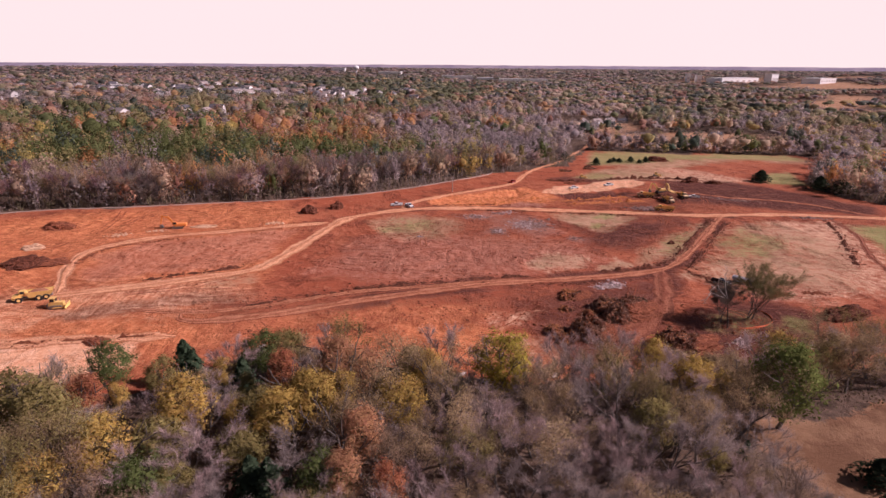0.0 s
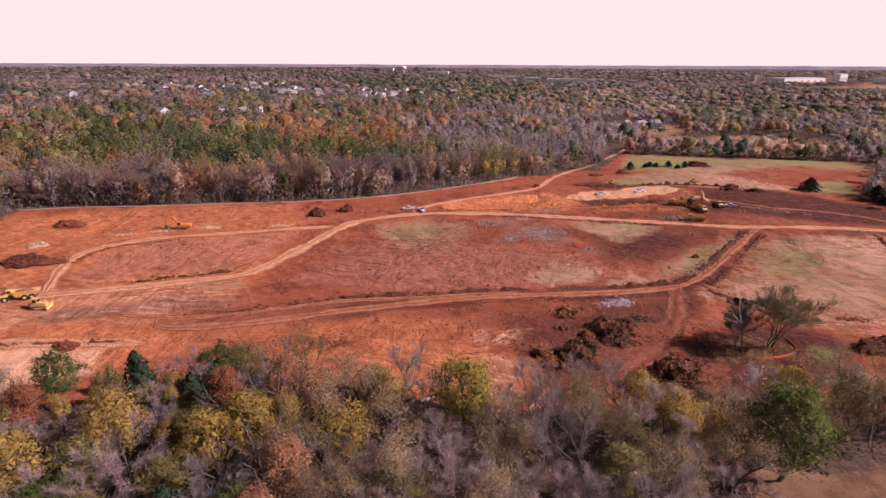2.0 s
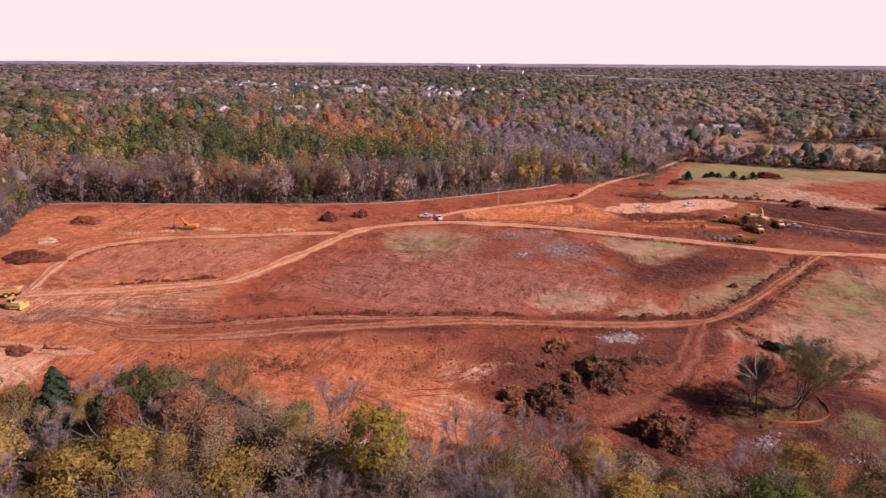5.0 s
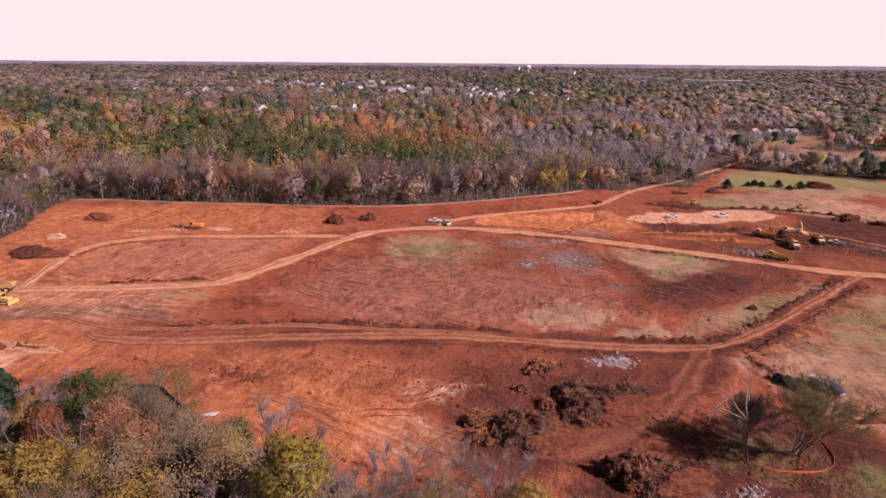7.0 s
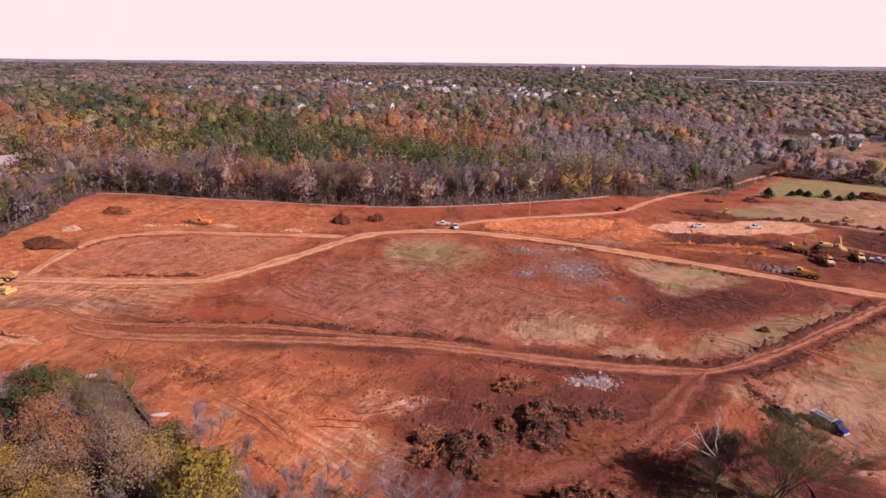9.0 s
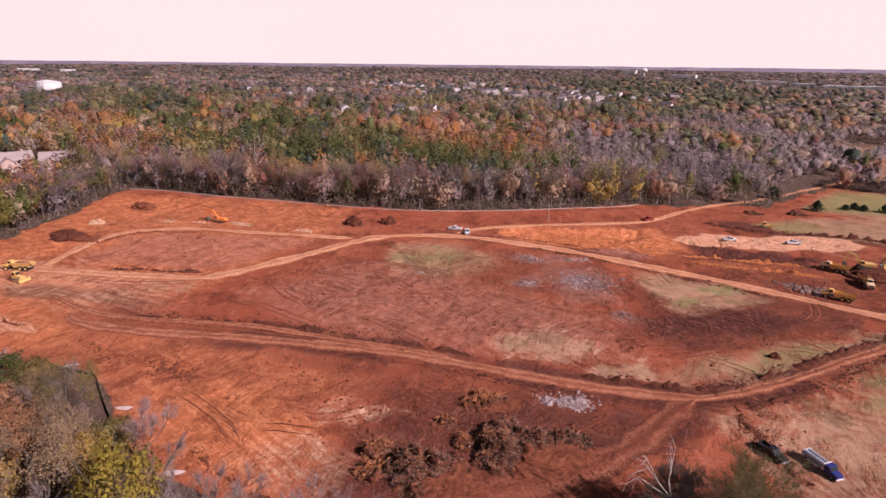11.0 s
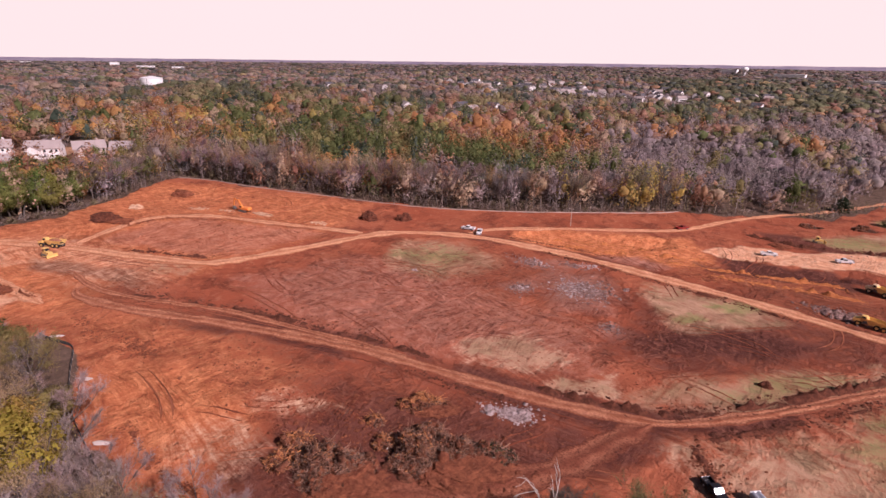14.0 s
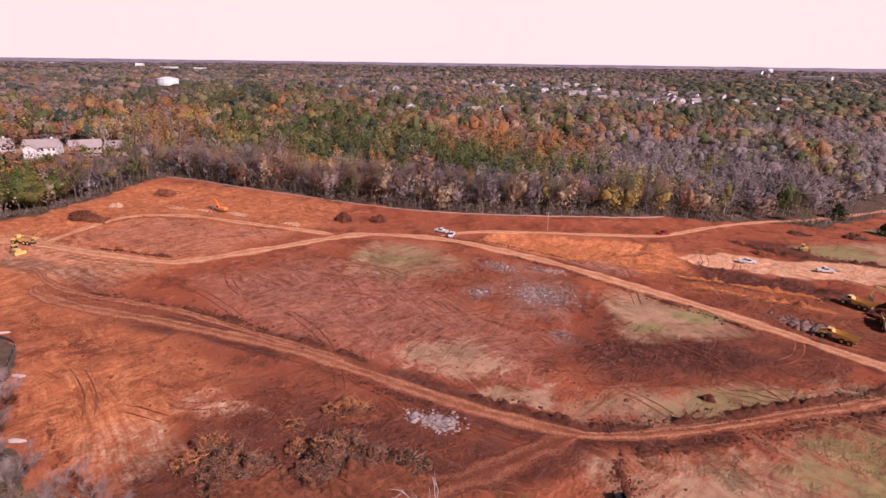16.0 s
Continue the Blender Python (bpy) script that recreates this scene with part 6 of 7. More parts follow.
def crawler(parent, length, y, wide, tall):
    k = tall / 2
    pts = [(-length / 2 + k * 0.6, 0.0), (length / 2 - k * 0.6, 0.0), (length / 2, k), (length / 2 - k * 0.6, tall), (-length / 2 + k * 0.6, tall), (-length / 2, k)]
    bm = bmesh.new()
    a = [bm.verts.new((px, y - wide / 2, pz)) for px, pz in pts]
    b = [bm.verts.new((px, y + wide / 2, pz)) for px, pz in pts]
    bm.faces.new(a), bm.faces.new(b[::-1])
    for i in range(6):
        bm.faces.new((a[i], b[i], b[(i + 1) % 6], a[(i + 1) % 6]))
    for i in range(int(length / 0.45)):
        px = -length / 2 + 0.5 + i * 0.45
        if px < length / 2 - 0.4:
            box(0.12, wide * 1.02, 0.09, (px, y, tall + 0.02), bm=bm)
    bmesh.ops.recalc_face_normals(bm, faces=bm.faces[:])
    track_ = part("crawler_track", bm, STEEL, parent)
    for i in range(5):
        px = -length / 2 + k + i * (length - 2 * k) / 4
        part("roller", tube(k * 0.45, k * 0.45, (px, y - wide * 0.54, k), (px, y + wide * 0.54, k), 8), STEEL, track_)


def side_plate(pts, y, wide):
    """A bar with an outline in x-z."""
    bm = prism([(px, pz) for px, pz in pts], -wide / 2, wide / 2)
    bmesh.ops.transform(bm, matrix=Matrix(((0, 1, 0, 0), (1, 0, 0, y), (0, 0, 1, 0), (0, 0, 0, 1))), verts=bm.verts[:])
    bmesh.ops.recalc_face_normals(bm, faces=bm.faces[:])
    return bm


def excavator(x, y, turn, mat_, label, z=None, slew=0.0):
    t = thing("excavator", pose(x, y, ground_z(x, y) if z is None else z, 0, 0, turn), label, "excavator")
    t.scale = (0.9, 0.9, 0.9)
    for s in (-1.25, 1.25):
        crawler(t, 4.6, s, 0.65, 1.0)
    part("undercarriage", box(2.4, 2.0, 0.5, (0, 0, 0.75), 0.08), STEEL, t)
    part("house", box(4.0, 2.6, 1.25, (-1.0, 0, 1.75), 0.18), mat_, t)
    part("counterweight", box(0.9, 2.7, 1.3, (-3.2, 0, 1.7), 0.25), mat_, t)
    cab = part("cab", box(1.6, 1.0, 1.7, (0.9, 0.75, 2.3), 0.12), mat_, t)
    part("window", box(0.05, 0.82, 1.0, (1.72, 0.75, 2.55)), GLASS, cab)
    part("window", box(1.2, 0.04, 0.9, (0.9, 1.27, 2.6)), GLASS, cab)
    part("boom", side_plate([(0.6, 1.6), (1.0, 2.2), (3.2, 5.4), (5.7, 5.9), (5.8, 5.4), (3.7, 4.7), (1.5, 1.5)], -0.35, 0.5), mat_, t)
    part("stick", side_plate([(5.3, 6.2), (6.0, 6.0), (6.9, 2.2), (6.5, 1.9)], -0.35, 0.38), mat_, t)
    part("bucket", side_plate([(6.9, 2.2), (6.2, 1.9), (5.6, 1.1), (5.8, 0.4), (6.9, 0.5), (7.1, 1.2)], -0.35, 1.3), STEEL, t)
    part("cylinder", tube(0.11, 0.07, (1.6, -0.35, 1.9), (3.4, -0.35, 4.6), 8), STEEL, t)
    part("cylinder", tube(0.10, 0.06, (3.6, -0.35, 5.8), (5.7, -0.35, 6.2), 8), STEEL, t)
    return t


def dump_truck(x, y, turn, label, white_cab=False, loaded=False):
    t = thing("dump_truck", pose(x, y, ground_z(x, y), 0, 0, turn), label, "dump truck", "articulated dump trucks")
    t.scale = (0.92, 0.92, 0.92)
    m = CREAM if white_cab else YELLOW
    part("chassis", box(9.4, 1.2, 0.5, (0, 0, 1.0), 0.05), STEEL, t)
    part("hood", side_plate([(2.9, 1.1), (4.9, 1.1), (4.9, 2.0), (2.9, 2.5)], 0, 2.3), m, t)
    cab = part("cab", box(1.5, 1.7, 1.6, (2.3, 0, 2.6), 0.12), m, t)
    part("windshield", box(0.05, 1.45, 0.85, (3.06, 0, 2.85)), GLASS, cab)
    for s in (-1, 1):
        part("side_window", box(1.0, 0.05, 0.75, (2.3, s * 0.86, 2.9)), GLASS, cab)
    part("fender", box(1.9, 2.9, 0.16, (3.4, 0, 1.75), 0.04), m, t)
    part("grille", box(0.06, 1.5, 0.7, (4.93, 0, 1.5)), STEEL, t)
    tub = bmesh.new()
    lo, hi = [(-4.4, 1.35), (-3.6, 1.15), (0.9, 1.15), (1.2, 1.6)], [(-5.3, 2.7), (-4.0, 2.7), (1.1, 2.9), (1.5, 2.9)]
    for s in (-1, 1):
        side = [tub.verts.new((px, s * 1.15, pz)) for px, pz in lo] + [tub.verts.new((px, s * 1.5, pz)) for px, pz in hi[::-1]]
        tub.faces.new(side if s < 0 else side[::-1])
    vs = tub.verts[:]
    for i in range(3):
        tub.faces.new((vs[i], vs[i + 1], vs[8 + i + 1], vs[8 + i]))
    tub.faces.new((vs[3], vs[4], vs[12], vs[11]))
    bmesh.ops.recalc_face_normals(tub, faces=tub.faces[:])
    bmesh.ops.solidify(tub, geom=tub.faces[:], thickness=0.08)
    bed = part("dump_body", tub, YELLOW, t)
    if loaded:
        h = lumpy(2.6, 1.2, 0.8, 5, 2)
        bmesh.ops.translate(h, vec=(-1.6, 0, 2.4), verts=h.verts[:])
        part("load", h, LOAD, bed)
    for px in (3.4, -1.4, -3.2):
        for s in (-1.15, 1.15):
            wheel(t, px, s, 0.85, 0.65, m)
    return t


def dozer(x, y, turn, label, size=1.0):
    t = thing("bulldozer", pose(x, y, ground_z(x, y), 0, 0, turn), label, "bulldozer", "bulldozers")
    t.scale = (size, size, size)
    for s in (-1.05, 1.05):
        crawler(t, 3.4, s, 0.55, 1.05)
    part("body", side_plate([(-1.7, 0.6), (1.9, 0.6), (1.95, 1.75), (0.3, 1.95), (-0.4, 1.6), (-1.7, 1.6)], 0, 1.5), YELLOW, t)
    cab = part("cab", box(1.4, 1.5, 1.4, (-0.65, 0, 2.3), 0.1), YELLOW, t)
    part("windshield", box(0.05, 1.25, 0.8, (0.07, 0, 2.45)), GLASS, cab)
    for s in (-1, 1):
        part("side_window", box(1.0, 0.05, 0.8, (-0.65, s * 0.76, 2.45)), GLASS, cab)
    part("roof", box(1.8, 1.9, 0.1, (-0.65, 0, 3.05), 0.03), YELLOW, cab)
    part("exhaust", tube(0.08, 0.08, (0.9, 0.35, 1.8), (0.9, 0.35, 2.8), 8), STEEL, t)
    blade = [(2.5, 0.1), (2.75, 0.15), (2.6, 0.7), (2.85, 1.35), (2.68, 1.4), (2.42, 0.7)]
    part("blade", side_plate(blade, 0, 3.6), YELLOW, t)
    for s in (-1.45, 1.45):
        part("push_arm", box(3.2, 0.18, 0.25, (1.0, s, 0.55), 0.03), YELLOW, t)
    part("ripper", box(0.5, 1.4, 0.8, (-2.1, 0, 0.9), 0.06), STEEL, t)
    return t


def pickup(x, y, turn, mat_, label):
    t = thing("pickup_truck", pose(x, y, ground_z(x, y) + 0.04, 0, 0, turn), label, "pickup truck", "parked pickup trucks")
    body = part("body", side_plate([(-2.8, 0.5), (2.75, 0.45), (2.85, 0.9), (2.7, 1.12), (1.3, 1.2), (-0.7, 1.2), (-0.75, 0.75), (-2.7, 0.75), (-2.8, 1.15), (-2.85, 0.9)], 0, 1.9), mat_, t)
    for s in (-0.9, 0.9):
        part("bed_side", box(2.1, 0.1, 0.6, (-1.75, s, 0.95), 0.03), mat_, t)
    cab = part("cab", side_plate([(1.3, 1.15), (0.65, 1.82), (-0.5, 1.85), (-0.75, 1.15)], 0, 1.7), mat_, t)
    part("windshield", side_plate([(1.28, 1.2), (0.68, 1.8), (0.72, 1.82), (1.34, 1.2)], 0, 1.5), GLASS, cab)
    part("rear_window", box(0.05, 1.4, 0.42, (-0.66, 0, 1.5), turn=(0, 14, 0)), GLASS, cab)
    for s in (-1, 1):
        part("side_window", side_plate([(1.05, 1.22), (0.6, 1.72), (-0.42, 1.74), (-0.6, 1.22)], s * 0.86, 0.04), GLASS, cab)
        part("headlight", box(0.06, 0.35, 0.2, (2.84, s * 0.7, 0.85)), GLASS, body)
        for px in (1.8, -1.7):
            wheel(t, px, s * 0.82, 0.4, 0.28, SILVER)
    part("bumper", box(0.2, 1.9, 0.25, (2.88, 0, 0.55), 0.05), SILVER, body)
    part("tailgate", box(0.08, 1.75, 0.55, (-2.82, 0, 0.98), 0.02), mat_, body)
    return t


def tank_truck(x, y, turn, label):
    t = thing("service_truck", pose(x, y, ground_z(x, y) + 0.04, 0, 0, turn), label, "service truck")
    t.scale = (0.82, 0.82, 0.82)
    part("chassis", box(8.2, 0.9, 0.3, (0, 0, 0.85), 0.03), STEEL, t)
    part("hood", side_plate([(2.6, 0.7), (4.2, 0.7), (4.25, 1.45), (2.6, 1.75)], 0, 1.9), BLUE, t)
    cab = part("cab", side_plate([(1.2, 0.7), (2.7, 0.7), (2.75, 1.7), (2.3, 2.5), (1.2, 2.55)], 0, 2.2), BLUE, t)
    part("windshield", side_plate([(2.79, 1.75), (2.36, 2.45), (2.4, 2.47), (2.84, 1.77)], 0, 1.9), GLASS, cab)
    for s in (-1, 1):
        part("side_window", box(0.9, 0.05, 0.6, (1.8, s * 1.1, 2.0)), GLASS, cab)
        part("tool_box", box(2.4, 0.5, 0.6, (-1.6, s * 0.95, 0.8), 0.05), WHITE, t)
    bed = part("flat_bed", box(5.2, 2.4, 0.2, (-1.6, 0, 1.2), 0.04), SILVER, t)
    for s in (-0.62, 0.62):
        part("tank", tube(0.55, 0.55, (-4.0, s, 1.85), (0.7, s, 1.85), 14), SILVER, bed)
    part("headboard", box(0.12, 2.4, 1.4, (0.95, 0, 1.9), 0.03), WHITE, bed)
    part("rear_rack", box(0.3, 2.4, 1.1, (-4.15, 0, 1.75), 0.05), WHITE, bed)
    part("bumper", box(0.25, 2.2, 0.35, (4.3, 0, 0.65), 0.06), SILVER, t)
    for px in (3.2, -2.0, -3.2):
        for s in (-0.95, 0.95):
            wheel(t, px, s, 0.5, 0.35, SILVER)
    return t


excavator(-106, 201.5, 195, ORANGE, "orange crawler excavator with raised boom on red clay")
excavator(115, 300, 190, YELLOW, "yellow crawler excavator loading on a heap of soil", ground_z(115, 300) + 2.0)
excavator(122, 303, 100, YELLOW, "yellow crawler excavator working on dark soil", ground_z(122, 303) + 0.4)
dump_truck(106.5, 297.5, 160, "dump truck with pale cab being loaded on dark soil", True)
dump_truck(115, 286.5, -80, "dump truck with pale cab waiting beside the excavator", True)
dump_truck(126.5, 297, -85, "dump truck with pale cab waiting beside the excavator", True)
dump_truck(-112.5, 133.5, 210, "yellow articulated dump truck on the haul road", False, True)
dump_truck(106, 267.5, 170, "yellow articulated dump truck beside the haul road", False, False)
dozer(-103.5, 129.5, 15, "yellow bulldozer on dark soil below the haul road", 0.95)
dozer(83, 348, 20, "yellow bulldozer by the dark ridge", 0.85)
dozer(134, 359, 15, "yellow bulldozer on the grass edge", 0.9)
pickup(-26.5, 254, 195, WHITE, "white pickup truck parked beside the haul road")
pickup(-20.5, 253.5, -60, WHITE, "white pickup truck parked nose to the road")
pickup(71, 316, 25, WHITE, "white pickup truck parked on the sand strip")
pickup(94, 326, 205, WHITE, "white pickup truck parked on the sand strip")
pickup(133, 297, 160, WHITE, "white pickup truck parked near the loading trucks")
pickup(90.5, 172.5, -40, BLACKPAINT, "black pickup truck parked on straw-coloured turf")
tank_truck(98.5, 173, -42, "blue service truck with silver tanks parked on turf")
pickup(36, 324, 60, paint("vehicle_red", (0.30, 0.03, 0.025)), "dark red pickup truck on the clay track")

# ---- pole, fences, erosion blankets ----
WOODPOLE = bark_material("weathered_pole", (0.28, 0.22, 0.17), (0.55, 0.47, 0.40))
pole = thing("utility_pole", pose(0, 291, ground_z(0, 291)), "pale wooden utility pole standing on red clay", "utility pole")
part("post", tube(0.17, 0.12, (0, 0, -0.5), (0, 0, 8.0), 8), WOODPOLE, pole)
part("crossarm", box(2.2, 0.12, 0.14, (0, 0.1, 7.3), 0.02, (0, 0, 20)), WOODPOLE, pole)
for s in (-0.9, 0.9):
    part("insulator", tube(0.06, 0.04, (s * 0.94, 0.1 + s * 0.34, 7.35), (s * 0.94, 0.1 + s * 0.34, 7.6), 6), WHITE, pole)


def fence(name, line, tall, fabric, label, category, post_mat, wavy_top=0.05, spacing=3.0):
    """A low fabric fence on stakes that follows the ground."""
    p, nrm, s = dense(line, spacing / 2)
    root = thing(name, pose(0, 0, 0), label, category)
    z = height(p[:, 0], p[:, 1])
    top = z + tall + wavy_top * wavy(s, s * 0, 2.5, 5)
    o = nrm * 0.03
    v = np.concatenate([np.c_[p - o, z - 0.2], np.c_[p - o, top], np.c_[p + o, top], np.c_[p + o, z - 0.2]])
    n = len(p)
    k = np.arange(n - 1)
    f = np.concatenate([np.stack([k + a * n, k + 1 + a * n, k + 1 + b * n, k + b * n], -1) for a, b in ((0, 1), (1, 2), (2, 3))])
    piece("fabric", mesh_from("fabric", v, f, fabric), root)
    stake = mesh_from("stake", *limbs([(np.array([0, 0, -0.3]), np.array([0, 0, tall + 0.15]), 0.035, 0.03)], 4), post_mat)
    for i in range(0, n, 2):
        piece("stake", stake, root, pose(p[i, 0] + nrm[i, 0] * 0.07, p[i, 1] + nrm[i, 1] * 0.07, z[i]))
    return root


SILT = plain("pale_silt_fabric", (0.36, 0.25, 0.20), 0.85, 1.0, 0.3)
SILT_DARK = plain("black_silt_fabric", (0.045, 0.04, 0.04), 0.8)
MESH_ORANGE = plain("orange_safety_mesh", (0.62, 0.13, 0.04), 0.7)
fence("silt_fence", [(-182, 209.5), (-167, 218.5), (-140, 226.5), (-107, 241), (-80, 252), (-56, 265), (-28, 288), (3, 322), (18, 338), (26, 351)], 0.4, SILT, "pale silt fence along the far wood", "silt fence", WOODPOLE)
fence("silt_fence", [(-48, 112), (-43, 113.5), (-37, 116), (-32, 114), (-27, 112), (-17, 108.5), (-8, 106.5), (2, 105.5), (12, 104.5)], 0.9, SILT_DARK, "dark silt fence along the near wood", "silt fence", WOODPOLE)
fence("safety_fence", [(92, 153), (93.5, 149), (93, 144), (89, 141), (84, 139.5), (80, 139)], 0.28, MESH_ORANGE, "orange plastic mesh fence round kept trees", "safety fence", STEEL, 0.3)
BLANKET = plain("pale_straw_blanket", (0.55, 0.45, 0.40), 0.9, 2.0, 0.15)
for bx, by, bt in ((-45.5, 114.5, 60), (-21.5, 113, 35), (2, 107.8, 40), (24, 110, 45)):
    b = heap("erosion_blanket", bx, by, 1.9, 0.6, 0.35, BLANKET, "pale rolled erosion blanket lying on clay", "erosion blanket", int(bx) % 7 + 1, bt, "erosion blankets")

# ---- trees kept on the site and along the far edge ----
def lone_tree(x, y, h, seed, label, mats, twigs=True, colour=(0.22, 0.18, 0.10), trunks=3, spread_=1.0, slim=1.0, leafy=0.7):
    r = np.random.default_rng(seed)
    root = thing("tree", pose(x, y, ground_z(x, y)), label, "tree")
    segs, tips = [], []
    for k in range(trunks):
        a, b = skeleton(h * r.uniform(0.75, 1.05), spread_, r, 0.17, 4, 3, 0.05)
        off = np.array([r.normal(0, 0.5), r.normal(0, 0.5), 0])
        segs += [(p + off, q + off, u * slim, w * slim) for p, q, u, w in a]
        tips += [(p + off, q + off) for p, q in b]
    v, f = limbs(segs)
    piece("trunk", mesh_from("trunk", v, f, mats, shade=True), root)
    if twigs:
        v, f = twig_crown(tips, h, r, 34, 0.07, 0.018, 1.0)
        ends = np.array([e for _, e in tips])
        far_ = ends[np.argsort(-ends[:, 0])[: int(len(ends) * leafy)]]
        p = far_[r.integers(0, len(far_), 3000)] + r.normal(0, 0.55, (3000, 3))
        v2, f2 = cards(p, r.normal(0, 1, (3000, 3)), 0.11 * np.ones(3000), r, 3)
        piece("crown", mesh_from("crown", np.concatenate([v, v2]), np.concatenate([f, f2 + len(v)]), LEAF), root).color = (*colour, 1)
    return root


lone_tree(86.5, 146, 16, 1, "spreading olive tree losing its leaves, kept on the site", BARK, colour=(0.20, 0.17, 0.075), trunks=4, spread_=0.62, slim=0.6)
lone_tree(77.5, 143.5, 13, 2, "bare grey tree kept on the site", BARK, colour=(0.16, 0.13, 0.105), trunks=3, spread_=0.5, slim=0.55)
r = np.random.default_rng(5)
dead = thing("tree", pose(77.8, 140.1, ground_z(77.8, 140.1)), "bleached dead tree with forked bare limbs, leaning", "tree")
dead_segs = []


def dead_limb(at, way, length, rad, tier):
    """A crooked limb that forks twice."""
    bend = at + unit(way + r.normal(0, 0.10, 3)) * length * 0.55
    end = bend + unit(way + r.normal(0, 0.22, 3) + np.array([0, 0, 0.1])) * length * 0.45
    dead_segs.extend([(at, bend, rad, rad * 0.8), (bend, end, rad * 0.8, rad * 0.5)])
    if tier:
        for at_ in (bend, end, end):
            dead_limb(at_, unit(way + r.normal(0, 0.6, 3)), length * r.uniform(0.45, 0.7), rad * 0.55, tier - 1)


dead_limb(np.array([0, 0, -0.4]), unit(np.array([-0.12, 0.05, 1.0])), 9.0, 0.2, 0)
fork = dead_segs[-1][1]
piece("trunk", mesh_from("trunk", *limbs(dead_segs, 5), BARK, shade=True), dead)
dead_segs.clear()
for way in ((-1.0, 0.1, 0.95), (-0.5, 0.3, 1.2), (-1.2, -0.2, 0.3)):
    dead_limb(fork, unit(np.array(way)), 5.2, 0.11, 2)
tagged(piece("limb", mesh_from("limb", *limbs(dead_segs, 5), DEADWOOD, shade=True), dead), label="bleached bare limbs")

# tall trees beside the cleared ground
edge_line = [(-150, 120), (-152, 146), (-156, 158), (-166, 178), (-181, 198), (-186, 213), (-168, 222), (-140, 230), (-108, 245), (-81, 256), (-57, 269), (-29, 293), (2, 327), (24, 355)]
ep, en, es = dense(edge_line, 4.2)
for i in range(len(ep)):
    d = rng.uniform(1.0, 7.0)
    x, y = ep[i] + en[i] * d + rng.normal(0, 0.6, 2)
    if inside(SITE, np.array([x]), np.array([y]))[0] > -1.5:
        x, y = ep[i] - en[i] * d
    if inside(SITE, np.array([x]), np.array([y]))[0] > -1.5:
        continue
    u = rng.random()
    kind = "bare" if u < 0.66 else "thin"
    col = {"bare": C_GREY if u < 0.3 else C_MAUVE, "thin": C_TAN, "leaf": C_OLIVE}[kind]
    if es[i] < 35:
        kind, col = "leaf", [(0.17, 0.20, 0.06), (0.22, 0.21, 0.06), (0.12, 0.15, 0.05)][i % 3]
    pats = patterns[kind]
    plant(pats[rng.integers(len(pats))], float(x), float(y), rng.uniform(1.15, 1.55), rng.uniform(0, 6.28), tuple(c * rng.uniform(0.85, 1.2) for c in col),
          {"bare": "tall bare grey tree at the wood's edge", "thin": "tall thinning tree at the wood's edge", "leaf": "leafy olive tree at the wood's edge"}[kind], 0.9)
for x, y, s, w in ((-154, 134, 0.85, 1.6), (-155, 146, 0.9, 1.6), (-160, 157, 0.85, 1.5), (-168, 166, 0.9, 1.4), (-172, 178, 0.8, 1.3), (-156, 128, 0.8, 1.5), (-160, 136, 0.95, 1.5), (-163, 144, 0.9, 1.4), (-167, 151, 0.85, 1.3), (-169, 140, 1.05, 1.5), (-173, 147, 1.0, 1.5), (-163, 122, 0.9, 1.6), (-179, 158, 0.95, 1.3), (-188, 187, 1.0, 1.0), (-186, 194, 1.05, 0.9), (-160, 130, 0.9, 1.8), (-169, 141, 0.95, 1.8), (-176, 153, 0.9, 1.7), (-184, 140, 0.95, 1.8), (-192, 160, 0.9, 1.7), (-158, 116, 0.9, 1.8), (-198, 178, 0.9, 1.6), (-178, 128, 0.95, 1.7), (-172, 116, 0.9, 1.7), (-205, 168, 0.85, 1.6), (-166, 124, 0.9, 1.8), (-190, 148, 0.95, 1.7)):
    plant(patterns["leaf"][int(-x) % 4], x, y, s * 1.5, x, (0.21 + 0.05 * math.sin(x), 0.21 + 0.02 * math.sin(y), 0.07), "broad olive-green tree between the site and the houses", w * 0.8)
for x, y, s in ((121, 414, 0.5), (125, 413, 0.45), (134, 415, 0.5), (139, 410, 0.42), (117, 410, 0.4), (146, 417, 0.5), (199, 353, 1.1), (104, 398, 0.6), (84, 416, 0.8), (222, 330, 1.0), (230, 322, 1.1), (76, 80, 0.55)):
    plant(patterns["cedar"][int(x) % 2], x, y, s, x, (0.04, 0.052, 0.03), "dark evergreen cedar standing in the grass", 3.0)
for group in patterns.values():
    for p in group:
        for o in list(p.children):
            bpy.data.objects.remove(o)
        bpy.data.objects.remove(p)

# ---- houses ----
SIDING = plain("pale_siding", (0.74, 0.69, 0.66), 0.7, 1.0, 0.06)
BRICKW = plain("tan_brick", (0.50, 0.38, 0.32), 0.8, 2.0, 0.15)
SHINGLE = plain("pale_brown_shingles", (0.40, 0.325, 0.30), 0.9, 2.0, 0.2)
SHINGLE2 = plain("dark_shingles", (0.11, 0.10, 0.11), 0.9, 2.0, 0.2)
TRIM = plain("white_trim", (0.80, 0.78, 0.76), 0.6, 1.0, 0.05)


